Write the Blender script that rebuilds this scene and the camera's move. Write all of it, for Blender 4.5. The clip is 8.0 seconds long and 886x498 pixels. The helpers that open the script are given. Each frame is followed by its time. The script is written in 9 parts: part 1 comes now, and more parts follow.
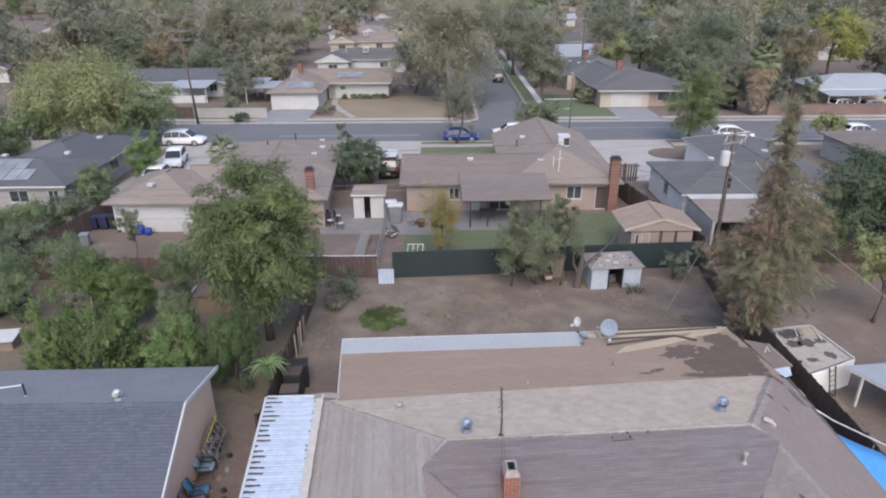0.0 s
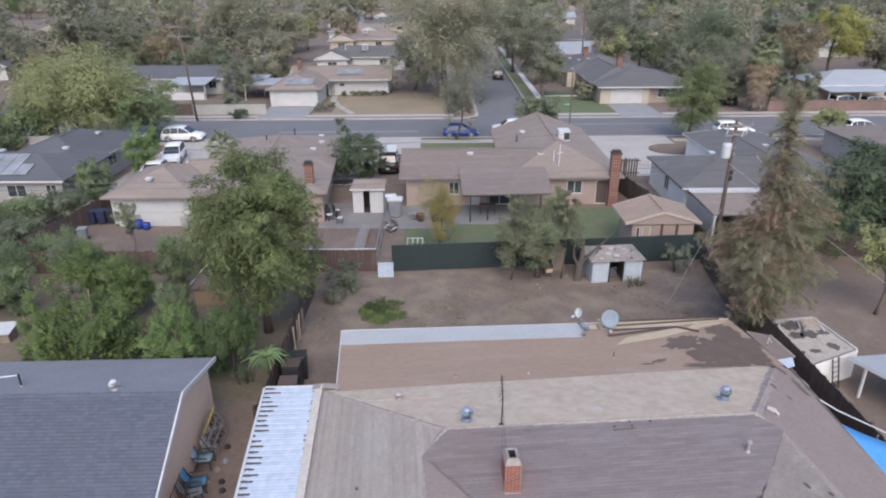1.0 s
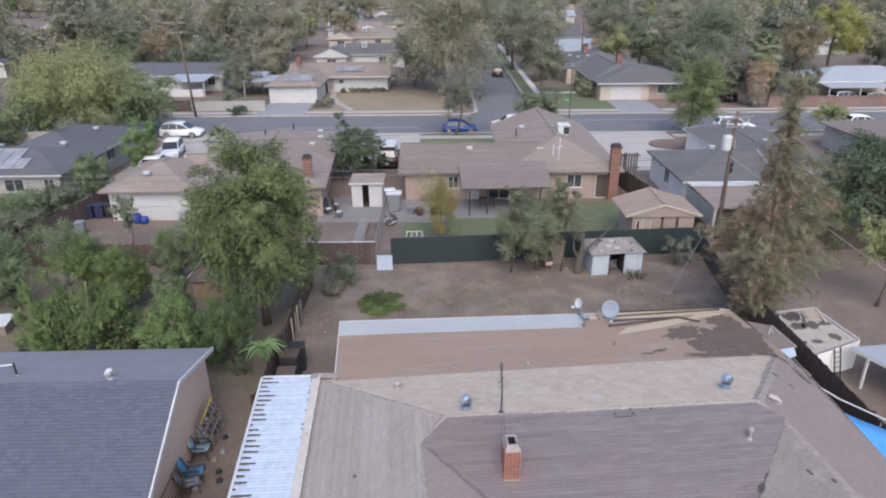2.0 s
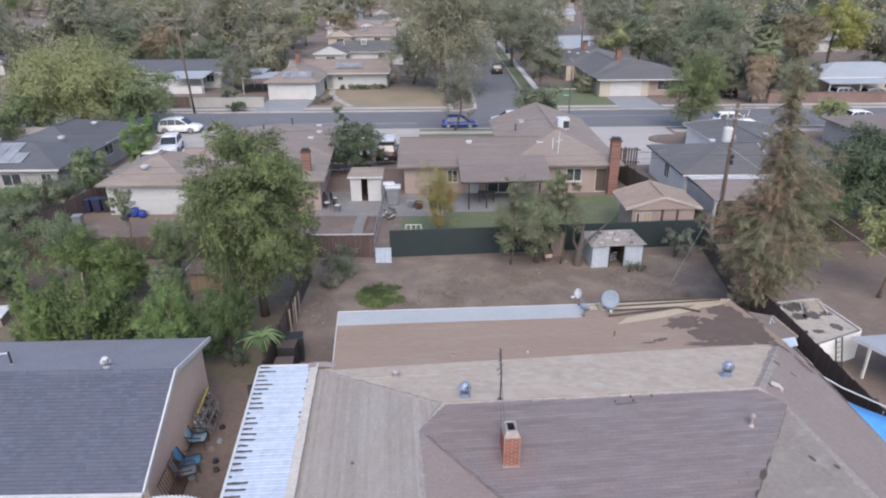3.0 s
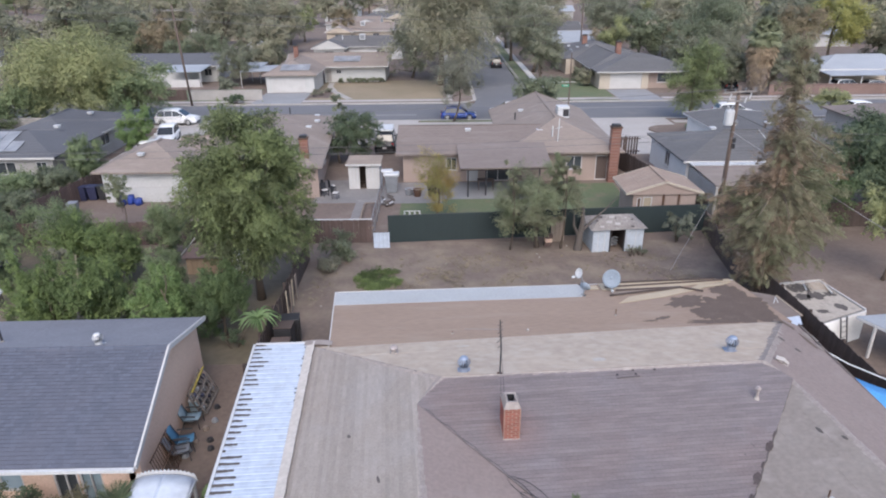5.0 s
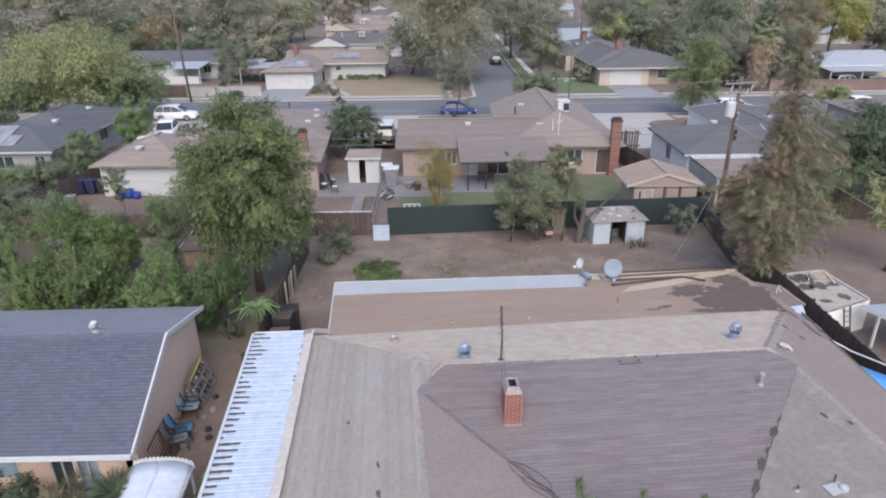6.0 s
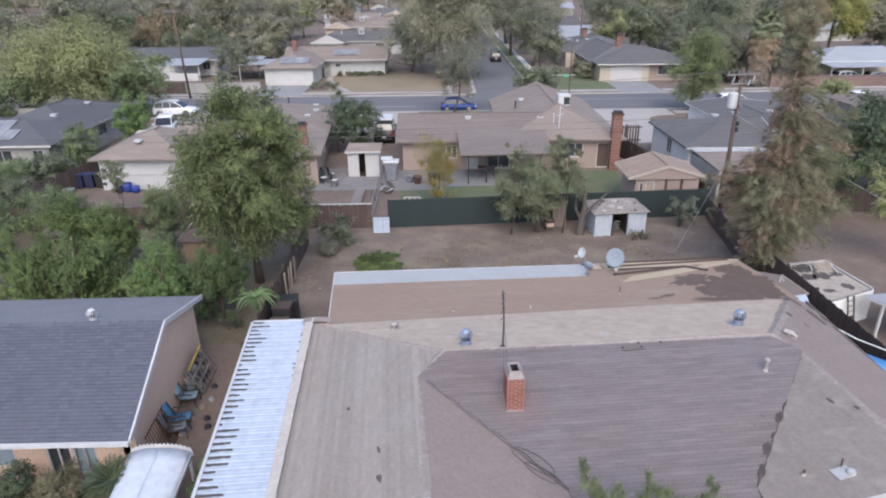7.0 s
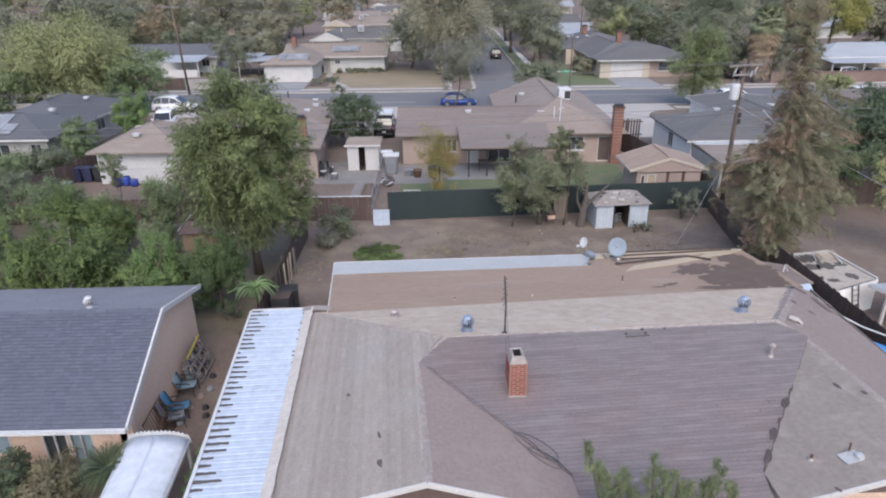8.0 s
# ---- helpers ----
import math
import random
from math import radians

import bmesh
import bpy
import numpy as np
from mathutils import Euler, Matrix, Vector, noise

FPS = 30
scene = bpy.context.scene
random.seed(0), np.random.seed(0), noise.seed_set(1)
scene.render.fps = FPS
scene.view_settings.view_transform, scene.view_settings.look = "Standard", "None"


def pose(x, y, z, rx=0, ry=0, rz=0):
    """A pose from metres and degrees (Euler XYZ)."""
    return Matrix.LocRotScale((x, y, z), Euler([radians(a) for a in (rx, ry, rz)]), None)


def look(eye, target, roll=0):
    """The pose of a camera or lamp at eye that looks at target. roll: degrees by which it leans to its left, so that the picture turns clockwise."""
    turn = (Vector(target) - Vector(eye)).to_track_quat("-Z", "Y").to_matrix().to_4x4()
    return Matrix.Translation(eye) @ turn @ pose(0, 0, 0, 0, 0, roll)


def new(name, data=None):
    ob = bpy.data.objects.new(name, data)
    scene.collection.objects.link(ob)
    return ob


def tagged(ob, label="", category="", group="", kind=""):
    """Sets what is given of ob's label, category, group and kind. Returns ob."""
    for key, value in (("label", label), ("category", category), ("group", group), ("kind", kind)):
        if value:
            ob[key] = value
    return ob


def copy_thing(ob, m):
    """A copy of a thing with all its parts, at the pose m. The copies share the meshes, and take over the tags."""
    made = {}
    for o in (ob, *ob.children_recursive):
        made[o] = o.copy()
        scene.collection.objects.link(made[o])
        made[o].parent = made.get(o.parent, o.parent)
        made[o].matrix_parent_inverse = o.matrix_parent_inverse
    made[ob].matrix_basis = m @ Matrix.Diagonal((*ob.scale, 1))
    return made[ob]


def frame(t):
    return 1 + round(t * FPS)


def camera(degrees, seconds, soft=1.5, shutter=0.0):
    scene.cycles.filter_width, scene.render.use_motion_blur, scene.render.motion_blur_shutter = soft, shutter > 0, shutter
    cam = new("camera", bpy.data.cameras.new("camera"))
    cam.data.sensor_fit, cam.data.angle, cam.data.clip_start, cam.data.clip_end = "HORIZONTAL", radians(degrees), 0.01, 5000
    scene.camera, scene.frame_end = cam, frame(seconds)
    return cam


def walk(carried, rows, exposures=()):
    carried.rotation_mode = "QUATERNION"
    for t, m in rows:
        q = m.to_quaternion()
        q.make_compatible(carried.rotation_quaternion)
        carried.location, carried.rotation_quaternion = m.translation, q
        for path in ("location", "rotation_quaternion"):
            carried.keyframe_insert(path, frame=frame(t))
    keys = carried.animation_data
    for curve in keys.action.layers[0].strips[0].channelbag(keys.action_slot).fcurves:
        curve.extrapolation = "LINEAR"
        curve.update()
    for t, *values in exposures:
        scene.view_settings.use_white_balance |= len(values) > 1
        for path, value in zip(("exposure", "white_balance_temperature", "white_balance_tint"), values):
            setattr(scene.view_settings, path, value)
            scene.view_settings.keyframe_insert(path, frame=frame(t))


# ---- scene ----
# ---- camera: a drone sinking straight down over the front roof ----
cam = camera(69.51, 8.0, soft=2.0)
PATH = [  # seconds, x, y, z, pitch, roll, yaw
    (0, -0.079, -0.056, 18.019, -23.373, -0.4, 0.099),
    (0.5, -0.088, -0.02, 17.773, -23.373, -0.42, 0.087),
    (1, -0.085, -0.006, 17.527, -23.373, -0.44, 0.074),
    (1.5, -0.074, -0.003, 17.28, -23.373, -0.46, 0.062),
    (3, -0.02, -0.004, 16.524, -23.373, -0.52, 0.025),
    (3.5, -0.005, 0.001, 16.268, -23.373, -0.541, 0.012),
    (4, 0.006, 0.009, 16.011, -23.373, -0.561, -0),
    (4.5, 0.01, 0.018, 15.754, -23.373, -0.581, -0.012),
    (6, -0.017, 0.041, 14.988, -23.373, -0.641, -0.05),
    (6.5, -0.038, 0.047, 14.735, -23.373, -0.661, -0.062),
    (7, -0.062, 0.057, 14.481, -23.373, -0.682, -0.074),
    (7.5, -0.087, 0.074, 14.225, -23.373, -0.702, -0.087),
    (8, -0.109, 0.109, 13.965, -23.373, -0.722, -0.099),
]


def aim(x, y, z, pitch, roll, yaw):
    """The pose of the camera from its place and its three angles in degrees."""
    return pose(x, y, z) @ pose(0, 0, 0, 0, 0, yaw) @ pose(0, 0, 0, 90 + pitch, 0, 0) @ pose(0, 0, 0, 0, 0, roll)


walk(cam, [(t, aim(*row)) for t, *row in PATH], [(0.0, 0.86, 6000, 10), (3.0, 0.94, 5950, 10), (6.0, 0.96, 5950, 10), (8.0, 0.92, 5950, 10)])

# ---- light: hazy evening, the sun low and veiled behind the camera ----
world = bpy.data.worlds.new("hazy_sky")
scene.world = world
world.use_nodes = True
sky = world.node_tree.nodes.new("ShaderNodeTexSky")
sky.sky_type = "NISHITA"
sky.sun_disc = False
sky.sun_elevation, sky.sun_rotation = radians(48), radians(177)
sky.air_density, sky.dust_density, sky.ozone_density = 1.0, 4.0, 1.0
back = world.node_tree.nodes["Background"]
back.inputs["Strength"].default_value = 0.15
world.node_tree.links.new(sky.outputs[0], back.inputs["Color"])
lamp = bpy.data.lights.new("sun", "SUN")
lamp.energy, lamp.angle, lamp.color = 0.45, radians(70), (1.0, 0.87, 0.74)
sun = new("sun", lamp)
sun.matrix_world = look((2, -34, 38), (0, 0, 0))


# ---- materials ----
def nodes_of(name, rough=0.8, metal=0.0):
    m = bpy.data.materials.new(name)
    m.use_nodes = True
    nt = m.node_tree
    b = nt.nodes["Principled BSDF"]
    b.inputs["Roughness"].default_value, b.inputs["Metallic"].default_value = rough, metal
    return m, nt, b


def rgb(c):
    return (c[0], c[1], c[2], 1.0)


def mixed(nt, fac, a, b, blend="MIX"):
    n = nt.nodes.new("ShaderNodeMix")
    n.data_type, n.blend_type = "RGBA", blend
    for socket, v in ((n.inputs[0], fac), (n.inputs[6], a), (n.inputs[7], b)):
        if isinstance(v, (int, float)):
            socket.default_value = v
        elif isinstance(v, tuple):
            socket.default_value = rgb(v)
        else:
            nt.links.new(v, socket)
    return n.outputs[2]


def noisy(nt, where, scale, lo, hi, detail=4.0, stretch=(1, 1, 1), shift=0.0):
    """A noise mask from 0 to 1, ramped between lo and hi."""
    mp = nt.nodes.new("ShaderNodeMapping")
    mp.inputs["Scale"].default_value = stretch
    mp.inputs["Location"].default_value = (shift, shift * 0.7, shift * 0.3)
    nt.links.new(where, mp.inputs["Vector"])
    n = nt.nodes.new("ShaderNodeTexNoise")
    n.inputs["Scale"].default_value, n.inputs["Detail"].default_value = scale, detail
    nt.links.new(mp.outputs[0], n.inputs["Vector"])
    r = nt.nodes.new("ShaderNodeMapRange")
    r.inputs["From Min"].default_value, r.inputs["From Max"].default_value = lo, hi
    nt.links.new(n.outputs["Fac"], r.inputs["Value"])
    return r.outputs[0]


def position(nt):
    return nt.nodes.new("ShaderNodeNewGeometry").outputs["Position"]


def bumped(nt, b, height, strength, distance=0.02):
    n = nt.nodes.new("ShaderNodeBump")
    n.inputs["Strength"].default_value, n.inputs["Distance"].default_value = strength, distance
    nt.links.new(height, n.inputs["Height"])
    nt.links.new(n.outputs[0], b.inputs["Normal"])


def plain(name, c, dark=None, stain=None, rough=0.8, metal=0.0, big=0.6, fine=14.0, bump=0.3, stretch=(1, 1, 1), lo=0.35, hi=0.7, vary=0.0, stain_lo=0.55, stain_hi=0.75):
    """A worn surface: two tones in large soft patches, fine grain, an optional stain, relief."""
    m, nt, b = nodes_of(name, rough, metal)
    p = position(nt)
    dark = dark or tuple(v * 0.72 for v in c)
    col = mixed(nt, noisy(nt, p, big, lo, hi, 5, stretch), c, dark)
    grain = noisy(nt, p, fine, 0.25, 0.75, 6, stretch, 3.1)
    col = mixed(nt, 0.35, col, mixed(nt, grain, tuple(v * 0.6 for v in c), tuple(min(v * 1.3, 0.9) for v in c)))
    if stain:
        col = mixed(nt, noisy(nt, p, big * 2.3, stain_lo, stain_hi, 6, stretch, 8.4), col, stain)
    if vary:
        r = nt.nodes.new("ShaderNodeObjectInfo").outputs["Random"]
        k = nt.nodes.new("ShaderNodeMapRange")
        k.inputs["To Min"].default_value, k.inputs["To Max"].default_value = 1 - vary, 1 + vary
        nt.links.new(r, k.inputs["Value"])
        v = nt.nodes.new("ShaderNodeVectorMath")
        v.operation = "SCALE"
        nt.links.new(col, v.inputs[0])
        nt.links.new(k.outputs[0], v.inputs["Scale"])
        col = v.outputs[0]
    nt.links.new(col, b.inputs["Base Color"])
    bumped(nt, b, grain, bump)
    return m


def pieces(name, c, spread, rough=0.85, island=False, grain_scale=30.0, stain=None):
    """One tone for each piece, taken at random between dark and light, with grain."""
    m, nt, b = nodes_of(name, rough)
    p = position(nt)
    r = nt.nodes.new("ShaderNodeNewGeometry").outputs["Random Per Island"] if island else nt.nodes.new("ShaderNodeObjectInfo").outputs["Random"]
    col = mixed(nt, r, tuple(v * (1 - spread) for v in c), tuple(v * (1 + spread) for v in c))
    g = noisy(nt, p, grain_scale, 0.3, 0.7, 5)
    col = mixed(nt, 0.3, col, mixed(nt, g, tuple(v * 0.55 for v in c), tuple(v * 1.4 for v in c)))
    col = mixed(nt, noisy(nt, p, 0.45, 0.45, 0.75, 4), col, stain or tuple(v * 0.8 for v in c))
    nt.links.new(col, b.inputs["Base Color"])
    bumped(nt, b, g, 0.35)
    return m


def shingles(name, c, cool, warm, streak, rough=0.9, spread=0.06, red_at=None, wear=0.4):
    """Old shingles: a tone for each course, streaks along it, cool and warm worn patches, grit."""
    m, nt, b = nodes_of(name, rough)
    p = position(nt)
    r = nt.nodes.new("ShaderNodeObjectInfo").outputs["Random"]
    col = mixed(nt, noisy(nt, p, 0.5, 0.48, 0.66, 5), c, cool)
    col = mixed(nt, noisy(nt, p, 0.42, 0.5, 0.68, 5, (1, 1, 1), 5.7), col, warm)
    if red_at:
        d = nt.nodes.new("ShaderNodeVectorMath")
        d.operation = "DISTANCE"
        d.inputs[1].default_value = red_at
        nt.links.new(p, d.inputs[0])
        k = nt.nodes.new("ShaderNodeMapRange")
        k.inputs["From Min"].default_value, k.inputs["From Max"].default_value = 0.3, 1.15
        k.inputs["To Min"].default_value, k.inputs["To Max"].default_value = 0.75, 0.0
        nt.links.new(d.outputs["Value"], k.inputs["Value"])
        col = mixed(nt, k.outputs[0], col, (0.20, 0.135, 0.13))
    own = nt.nodes.new("ShaderNodeVectorMath")
    own.operation = "MULTIPLY_ADD"
    nt.links.new(r, own.inputs[0])
    own.inputs[1].default_value = (61.0, 37.0, 19.0)
    nt.links.new(p, own.inputs[2])
    p = own.outputs[0]
    worn = noisy(nt, p, 1.0, 0.42, 0.72, 4, streak, 2.0)
    col = mixed(nt, worn, col, mixed(nt, wear, col, tuple(min(v * 1.75, 0.9) for v in c)))
    worn2 = noisy(nt, p, 1.0, 0.45, 0.75, 4, streak, 9.0)
    col = mixed(nt, worn2, col, mixed(nt, wear, col, tuple(v * 0.55 for v in c)))
    g = noisy(nt, p, 16.0, 0.25, 0.75, 5)
    col = mixed(nt, 0.25, col, mixed(nt, g, tuple(v * 0.5 for v in c), tuple(v * 1.45 for v in c)))
    k = nt.nodes.new("ShaderNodeMapRange")
    k.inputs["To Min"].default_value, k.inputs["To Max"].default_value = 1 - spread, 1 + spread
    nt.links.new(r, k.inputs["Value"])
    each = nt.nodes.new("ShaderNodeVectorMath")
    each.operation = "SCALE"
    nt.links.new(col, each.inputs[0])
    nt.links.new(k.outputs[0], each.inputs["Scale"])
    nt.links.new(each.outputs[0], b.inputs["Base Color"])
    bumped(nt, b, g, 0.35)
    return m


def leafy(name, a, b_, tint=None, rough=0.6, through_light=0.4, tips=1.3):
    """Leaves: each its own green, a little light comes through."""
    m, nt, b = nodes_of(name, rough)
    p = position(nt)
    r = nt.nodes.new("ShaderNodeNewGeometry").outputs["Random Per Island"]
    col = mixed(nt, r, tuple(u * 0.62 + v * 0.38 for u, v in zip(a, b_)), tuple(u * 0.38 + v * 0.62 for u, v in zip(a, b_)))
    col = mixed(nt, noisy(nt, p, 0.55, 0.35, 0.7, 3), col, tint or tuple(v * 0.7 for v in a))
    col = mixed(nt, noisy(nt, p, 1.7, 0.55, 0.75, 3, (1, 1, 1), 6.0), col, tuple(min(v * tips, 0.6) for v in b_))
    nt.links.new(col, b.inputs["Base Color"])
    b.inputs["Specular IOR Level"].default_value = 0.25
    t = nt.nodes.new("ShaderNodeBsdfTranslucent")
    nt.links.new(col, t.inputs["Color"])
    s = nt.nodes.new("ShaderNodeMixShader")
    s.inputs[0].default_value = through_light
    nt.links.new(b.outputs[0], s.inputs[1])
    nt.links.new(t.outputs[0], s.inputs[2])
    nt.links.new(s.outputs[0], nt.nodes["Material Output"].inputs["Surface"])
    return m


def glassy(name, c, rough=0.08):
    m, nt, b = nodes_of(name, rough)
    b.inputs["Specular IOR Level"].default_value = 0.8
    p = position(nt)
    nt.links.new(mixed(nt, noisy(nt, p, 0.8, 0.3, 0.7), c, tuple(v * 0.5 for v in c)), b.inputs["Base Color"])
    return m


DIRT = plain("packed_dirt", (0.163, 0.126, 0.105), (0.121, 0.092, 0.077), (0.198, 0.162, 0.137), rough=0.95, big=0.22, fine=5.0, bump=0.6)
YARD = plain("yard_dirt", (0.158, 0.125, 0.105), (0.118, 0.092, 0.077), (0.215, 0.178, 0.137), rough=0.95, big=0.3, fine=4.0, bump=0.9, stain_lo=0.44, stain_hi=0.74)
SCRUB = plain("scrub_ground", (0.16, 0.13, 0.095), (0.09, 0.085, 0.055), rough=0.95, big=0.25, fine=3.0)
ASPHALT = plain("asphalt", (0.135, 0.136, 0.146), (0.115, 0.116, 0.125), (0.16, 0.16, 0.165), rough=0.9, big=0.15, fine=9.0)
CONCRETE = plain("concrete", (0.36, 0.34, 0.32), (0.28, 0.265, 0.25), (0.24, 0.225, 0.21), rough=0.9, big=0.4, fine=8.0)
PALE_CONCRETE = plain("pale_concrete", (0.36, 0.34, 0.325), (0.29, 0.275, 0.26), rough=0.9, big=0.3, fine=8.0)
DRIVE_GREY = plain("grey_driveway_slab", (0.245, 0.25, 0.262), (0.20, 0.203, 0.212), rough=0.85, big=0.4)
# brighter copy of the concrete, with strong light painted into its colour
LIT_CONCRETE = plain("bright_lit_concrete", (0.56, 0.55, 0.53), (0.50, 0.49, 0.47), rough=0.85, big=0.6, fine=8.0)
GREY_SLAB = plain("grey_slab", (0.20, 0.20, 0.205), (0.15, 0.15, 0.155), rough=0.85, big=0.4)
LAWN = plain("lawn", (0.095, 0.122, 0.062), (0.125, 0.132, 0.072), (0.15, 0.128, 0.085), rough=0.95, big=0.3, fine=6.0, bump=0.8)
DRY_LAWN = plain("dry_lawn", (0.24, 0.195, 0.135), (0.185, 0.155, 0.10), rough=0.95, big=0.2, fine=5.0, bump=0.7)
SHINGLE_MAIN = shingles("purplish_grey_shingle", (0.152, 0.131, 0.133), (0.166, 0.150, 0.160), (0.160, 0.126, 0.122), (0.9, 0.9, 0.5), red_at=(2.05, 14.9, 3.3), spread=0.06)
SHINGLE_SIDE = shingles("weathered_tan_shingle", (0.268, 0.238, 0.214), (0.28, 0.256, 0.24), (0.258, 0.222, 0.196), (2.2, 2.2, 0.6), spread=0.11, wear=0.22)
SHINGLE_PINK = plain("red_brown_roofing", (0.222, 0.180, 0.166), (0.204, 0.163, 0.151), (0.23, 0.194, 0.18), rough=0.9, big=0.7, fine=9.0, bump=0.2)
ROOF_WORN = plain("worn_grey_roofing", (0.222, 0.196, 0.176), (0.195, 0.168, 0.150), (0.262, 0.236, 0.216), rough=0.9, big=0.8, fine=7.0, bump=0.25)
# dark cut edges, also painting the shadow line under each course; tar marks too
EDGE_SHADE_AND_TAR = plain("dark_edge_shade_and_tar", (0.122, 0.106, 0.108), rough=0.95, big=1.2, lo=0.3, hi=0.8)
# near-black shingle edges, with the shadow between blue-grey shingles painted into them
BLUE_EDGE_SHADE = plain("dark_blue_shingle_edge_shade", (0.03, 0.033, 0.045), rough=0.95, big=1.2)
VENT_GREY = plain("chalky_grey_tan_metal", (0.30, 0.265, 0.255), (0.23, 0.20, 0.195), (0.37, 0.335, 0.32), rough=0.7, big=3.0, fine=9.0, bump=0.1)
FLASHING = plain("cream_flashing", (0.46, 0.425, 0.39), (0.38, 0.345, 0.31), (0.52, 0.49, 0.46), rough=0.75, big=1.5, fine=8.0, bump=0.2)
OLD_MORTAR = plain("pinkish_mortar", (0.29, 0.21, 0.175), (0.22, 0.152, 0.125), rough=0.95, big=3.0)
DISH_GREY = plain("blue_grey_dish_enamel", (0.20, 0.24, 0.29), (0.175, 0.21, 0.255), rough=0.65, big=3.0, bump=0.05)
SHINGLE_BLUE = pieces("blue_grey_shingle", (0.088, 0.097, 0.128), 0.20, stain=(0.098, 0.102, 0.13))
SHINGLE_BLUE_FIELD = pieces("blue_grey_shingle_field", (0.088, 0.097, 0.128), 0.20, island=True, stain=(0.098, 0.102, 0.13))
COATED = plain("cream_roof_coating", (0.43, 0.358, 0.288), (0.38, 0.312, 0.25), (0.455, 0.392, 0.325), rough=0.85, big=0.8, fine=3.0, stain_lo=0.5, stain_hi=0.7)
ROLL_ROOF = plain("brown_roll_roofing", (0.256, 0.193, 0.15), (0.23, 0.171, 0.133), (0.27, 0.214, 0.173), rough=0.9, big=0.5, fine=10.0, stretch=(0.3, 1.5, 1))
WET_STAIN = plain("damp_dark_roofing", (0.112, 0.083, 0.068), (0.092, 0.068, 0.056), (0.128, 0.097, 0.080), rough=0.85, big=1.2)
PALE_STRIP = plain("pale_blue_grey_roofing", (0.375, 0.388, 0.398), (0.32, 0.328, 0.335), rough=0.7, big=0.5)
MORTAR = plain("grey_mortar", (0.36, 0.33, 0.30), (0.27, 0.245, 0.22), rough=0.95, big=2.0, fine=20)
CAPPING = plain("mortared_ridge_cap", (0.272, 0.238, 0.222), (0.222, 0.192, 0.178), (0.33, 0.297, 0.278), rough=0.9, big=2.0, fine=12)
BRICK = pieces("red_brick", (0.225, 0.066, 0.046), 0.34)
DULL_BRICK = pieces("dull_brown_brick", (0.205, 0.104, 0.080), 0.18)
WALL_BRICK = pieces("weathered_wall_brick", (0.185, 0.125, 0.108), 0.15)
METAL_SHEET = plain("white_metal_sheet", (0.41, 0.465, 0.555), (0.375, 0.425, 0.505), (0.33, 0.365, 0.42), rough=0.5, metal=0.0, big=1.2, fine=4.0, bump=0.04)
CANOPY_SHEET = plain("white_canopy_sheet", (0.52, 0.55, 0.60), (0.47, 0.50, 0.55), (0.44, 0.46, 0.50), rough=0.5, big=0.9, fine=4.0, bump=0.03)
WET_LEAVES = plain("black_rotted_leaves", (0.058, 0.046, 0.046), (0.085, 0.068, 0.066), rough=0.95, big=6.0)
DEBRIS = plain("rotten_leaf_debris", (0.074, 0.066, 0.064), (0.115, 0.102, 0.095), rough=0.95, big=3.0)
ZINC = plain("zinc_metal", (0.27, 0.325, 0.43), (0.19, 0.225, 0.30), rough=0.4, metal=0.25, big=4.0, bump=0.05)
WHITE_METAL = plain("white_painted_metal", (0.50, 0.51, 0.525), (0.42, 0.43, 0.44), rough=0.45, big=2.0, bump=0.05)
DARK_METAL = plain("dark_metal", (0.045, 0.045, 0.05), rough=0.55, metal=0.4, big=3.0, bump=0.1)
WIRE_PALE = plain("pale_galvanised_wire", (0.42, 0.40, 0.385), (0.33, 0.315, 0.30), rough=0.6, big=3.0, bump=0.05)
WIRE_GREY = plain("weathered_wire", (0.15, 0.15, 0.155), rough=0.6, metal=0.2, big=3.0, bump=0.05)
RUST = plain("rusty_metal", (0.13, 0.075, 0.05), (0.07, 0.045, 0.035), rough=0.8, metal=0.3, big=3.0)
WHITE_PAINT = plain("white_paint", (0.50, 0.49, 0.485), (0.42, 0.41, 0.40), rough=0.7, big=1.0, bump=0.1)
WHITE_STUCCO = plain("white_stucco", (0.49, 0.49, 0.485), (0.43, 0.43, 0.425), rough=0.9, big=0.6, fine=16)
BLUE_WHITE = plain("white_stucco_wall", (0.70, 0.685, 0.665), (0.60, 0.585, 0.565), rough=0.9, big=0.6, fine=16)
TAN_STUCCO = plain("tan_stucco", (0.62, 0.455, 0.355), (0.56, 0.405, 0.315), rough=0.92, big=0.8, fine=18)
PINK_STUCCO = plain("pinkish_stucco", (0.335, 0.265, 0.23), (0.285, 0.222, 0.192), rough=0.92, big=0.8, fine=18)
GREY_STUCCO = plain("grey_stucco", (0.36, 0.345, 0.33), (0.29, 0.275, 0.26), rough=0.92, big=0.7, fine=18)
CREAM_STUCCO = plain("cream_stucco", (0.44, 0.385, 0.32), (0.38, 0.33, 0.27), rough=0.92, big=0.7, fine=18)
ROOF_WARM = plain("warm_tan_shingle_roof", (0.29, 0.222, 0.178), (0.25, 0.19, 0.152), (0.32, 0.258, 0.215), rough=0.9, big=0.6, fine=6.0, stretch=(0.4, 1.4, 2))
ROOF_TAN = plain("tan_composition_roof", (0.222, 0.184, 0.160), (0.19, 0.156, 0.136), (0.248, 0.213, 0.19), rough=0.9, big=0.35, fine=6.0, stretch=(0.4, 1.4, 2))
ROOF_BROWN = plain("brown_composition_roof", (0.178, 0.148, 0.135), (0.15, 0.124, 0.113), (0.2, 0.172, 0.16), rough=0.9, big=0.4, fine=6.0, stretch=(0.4, 1.4, 2))
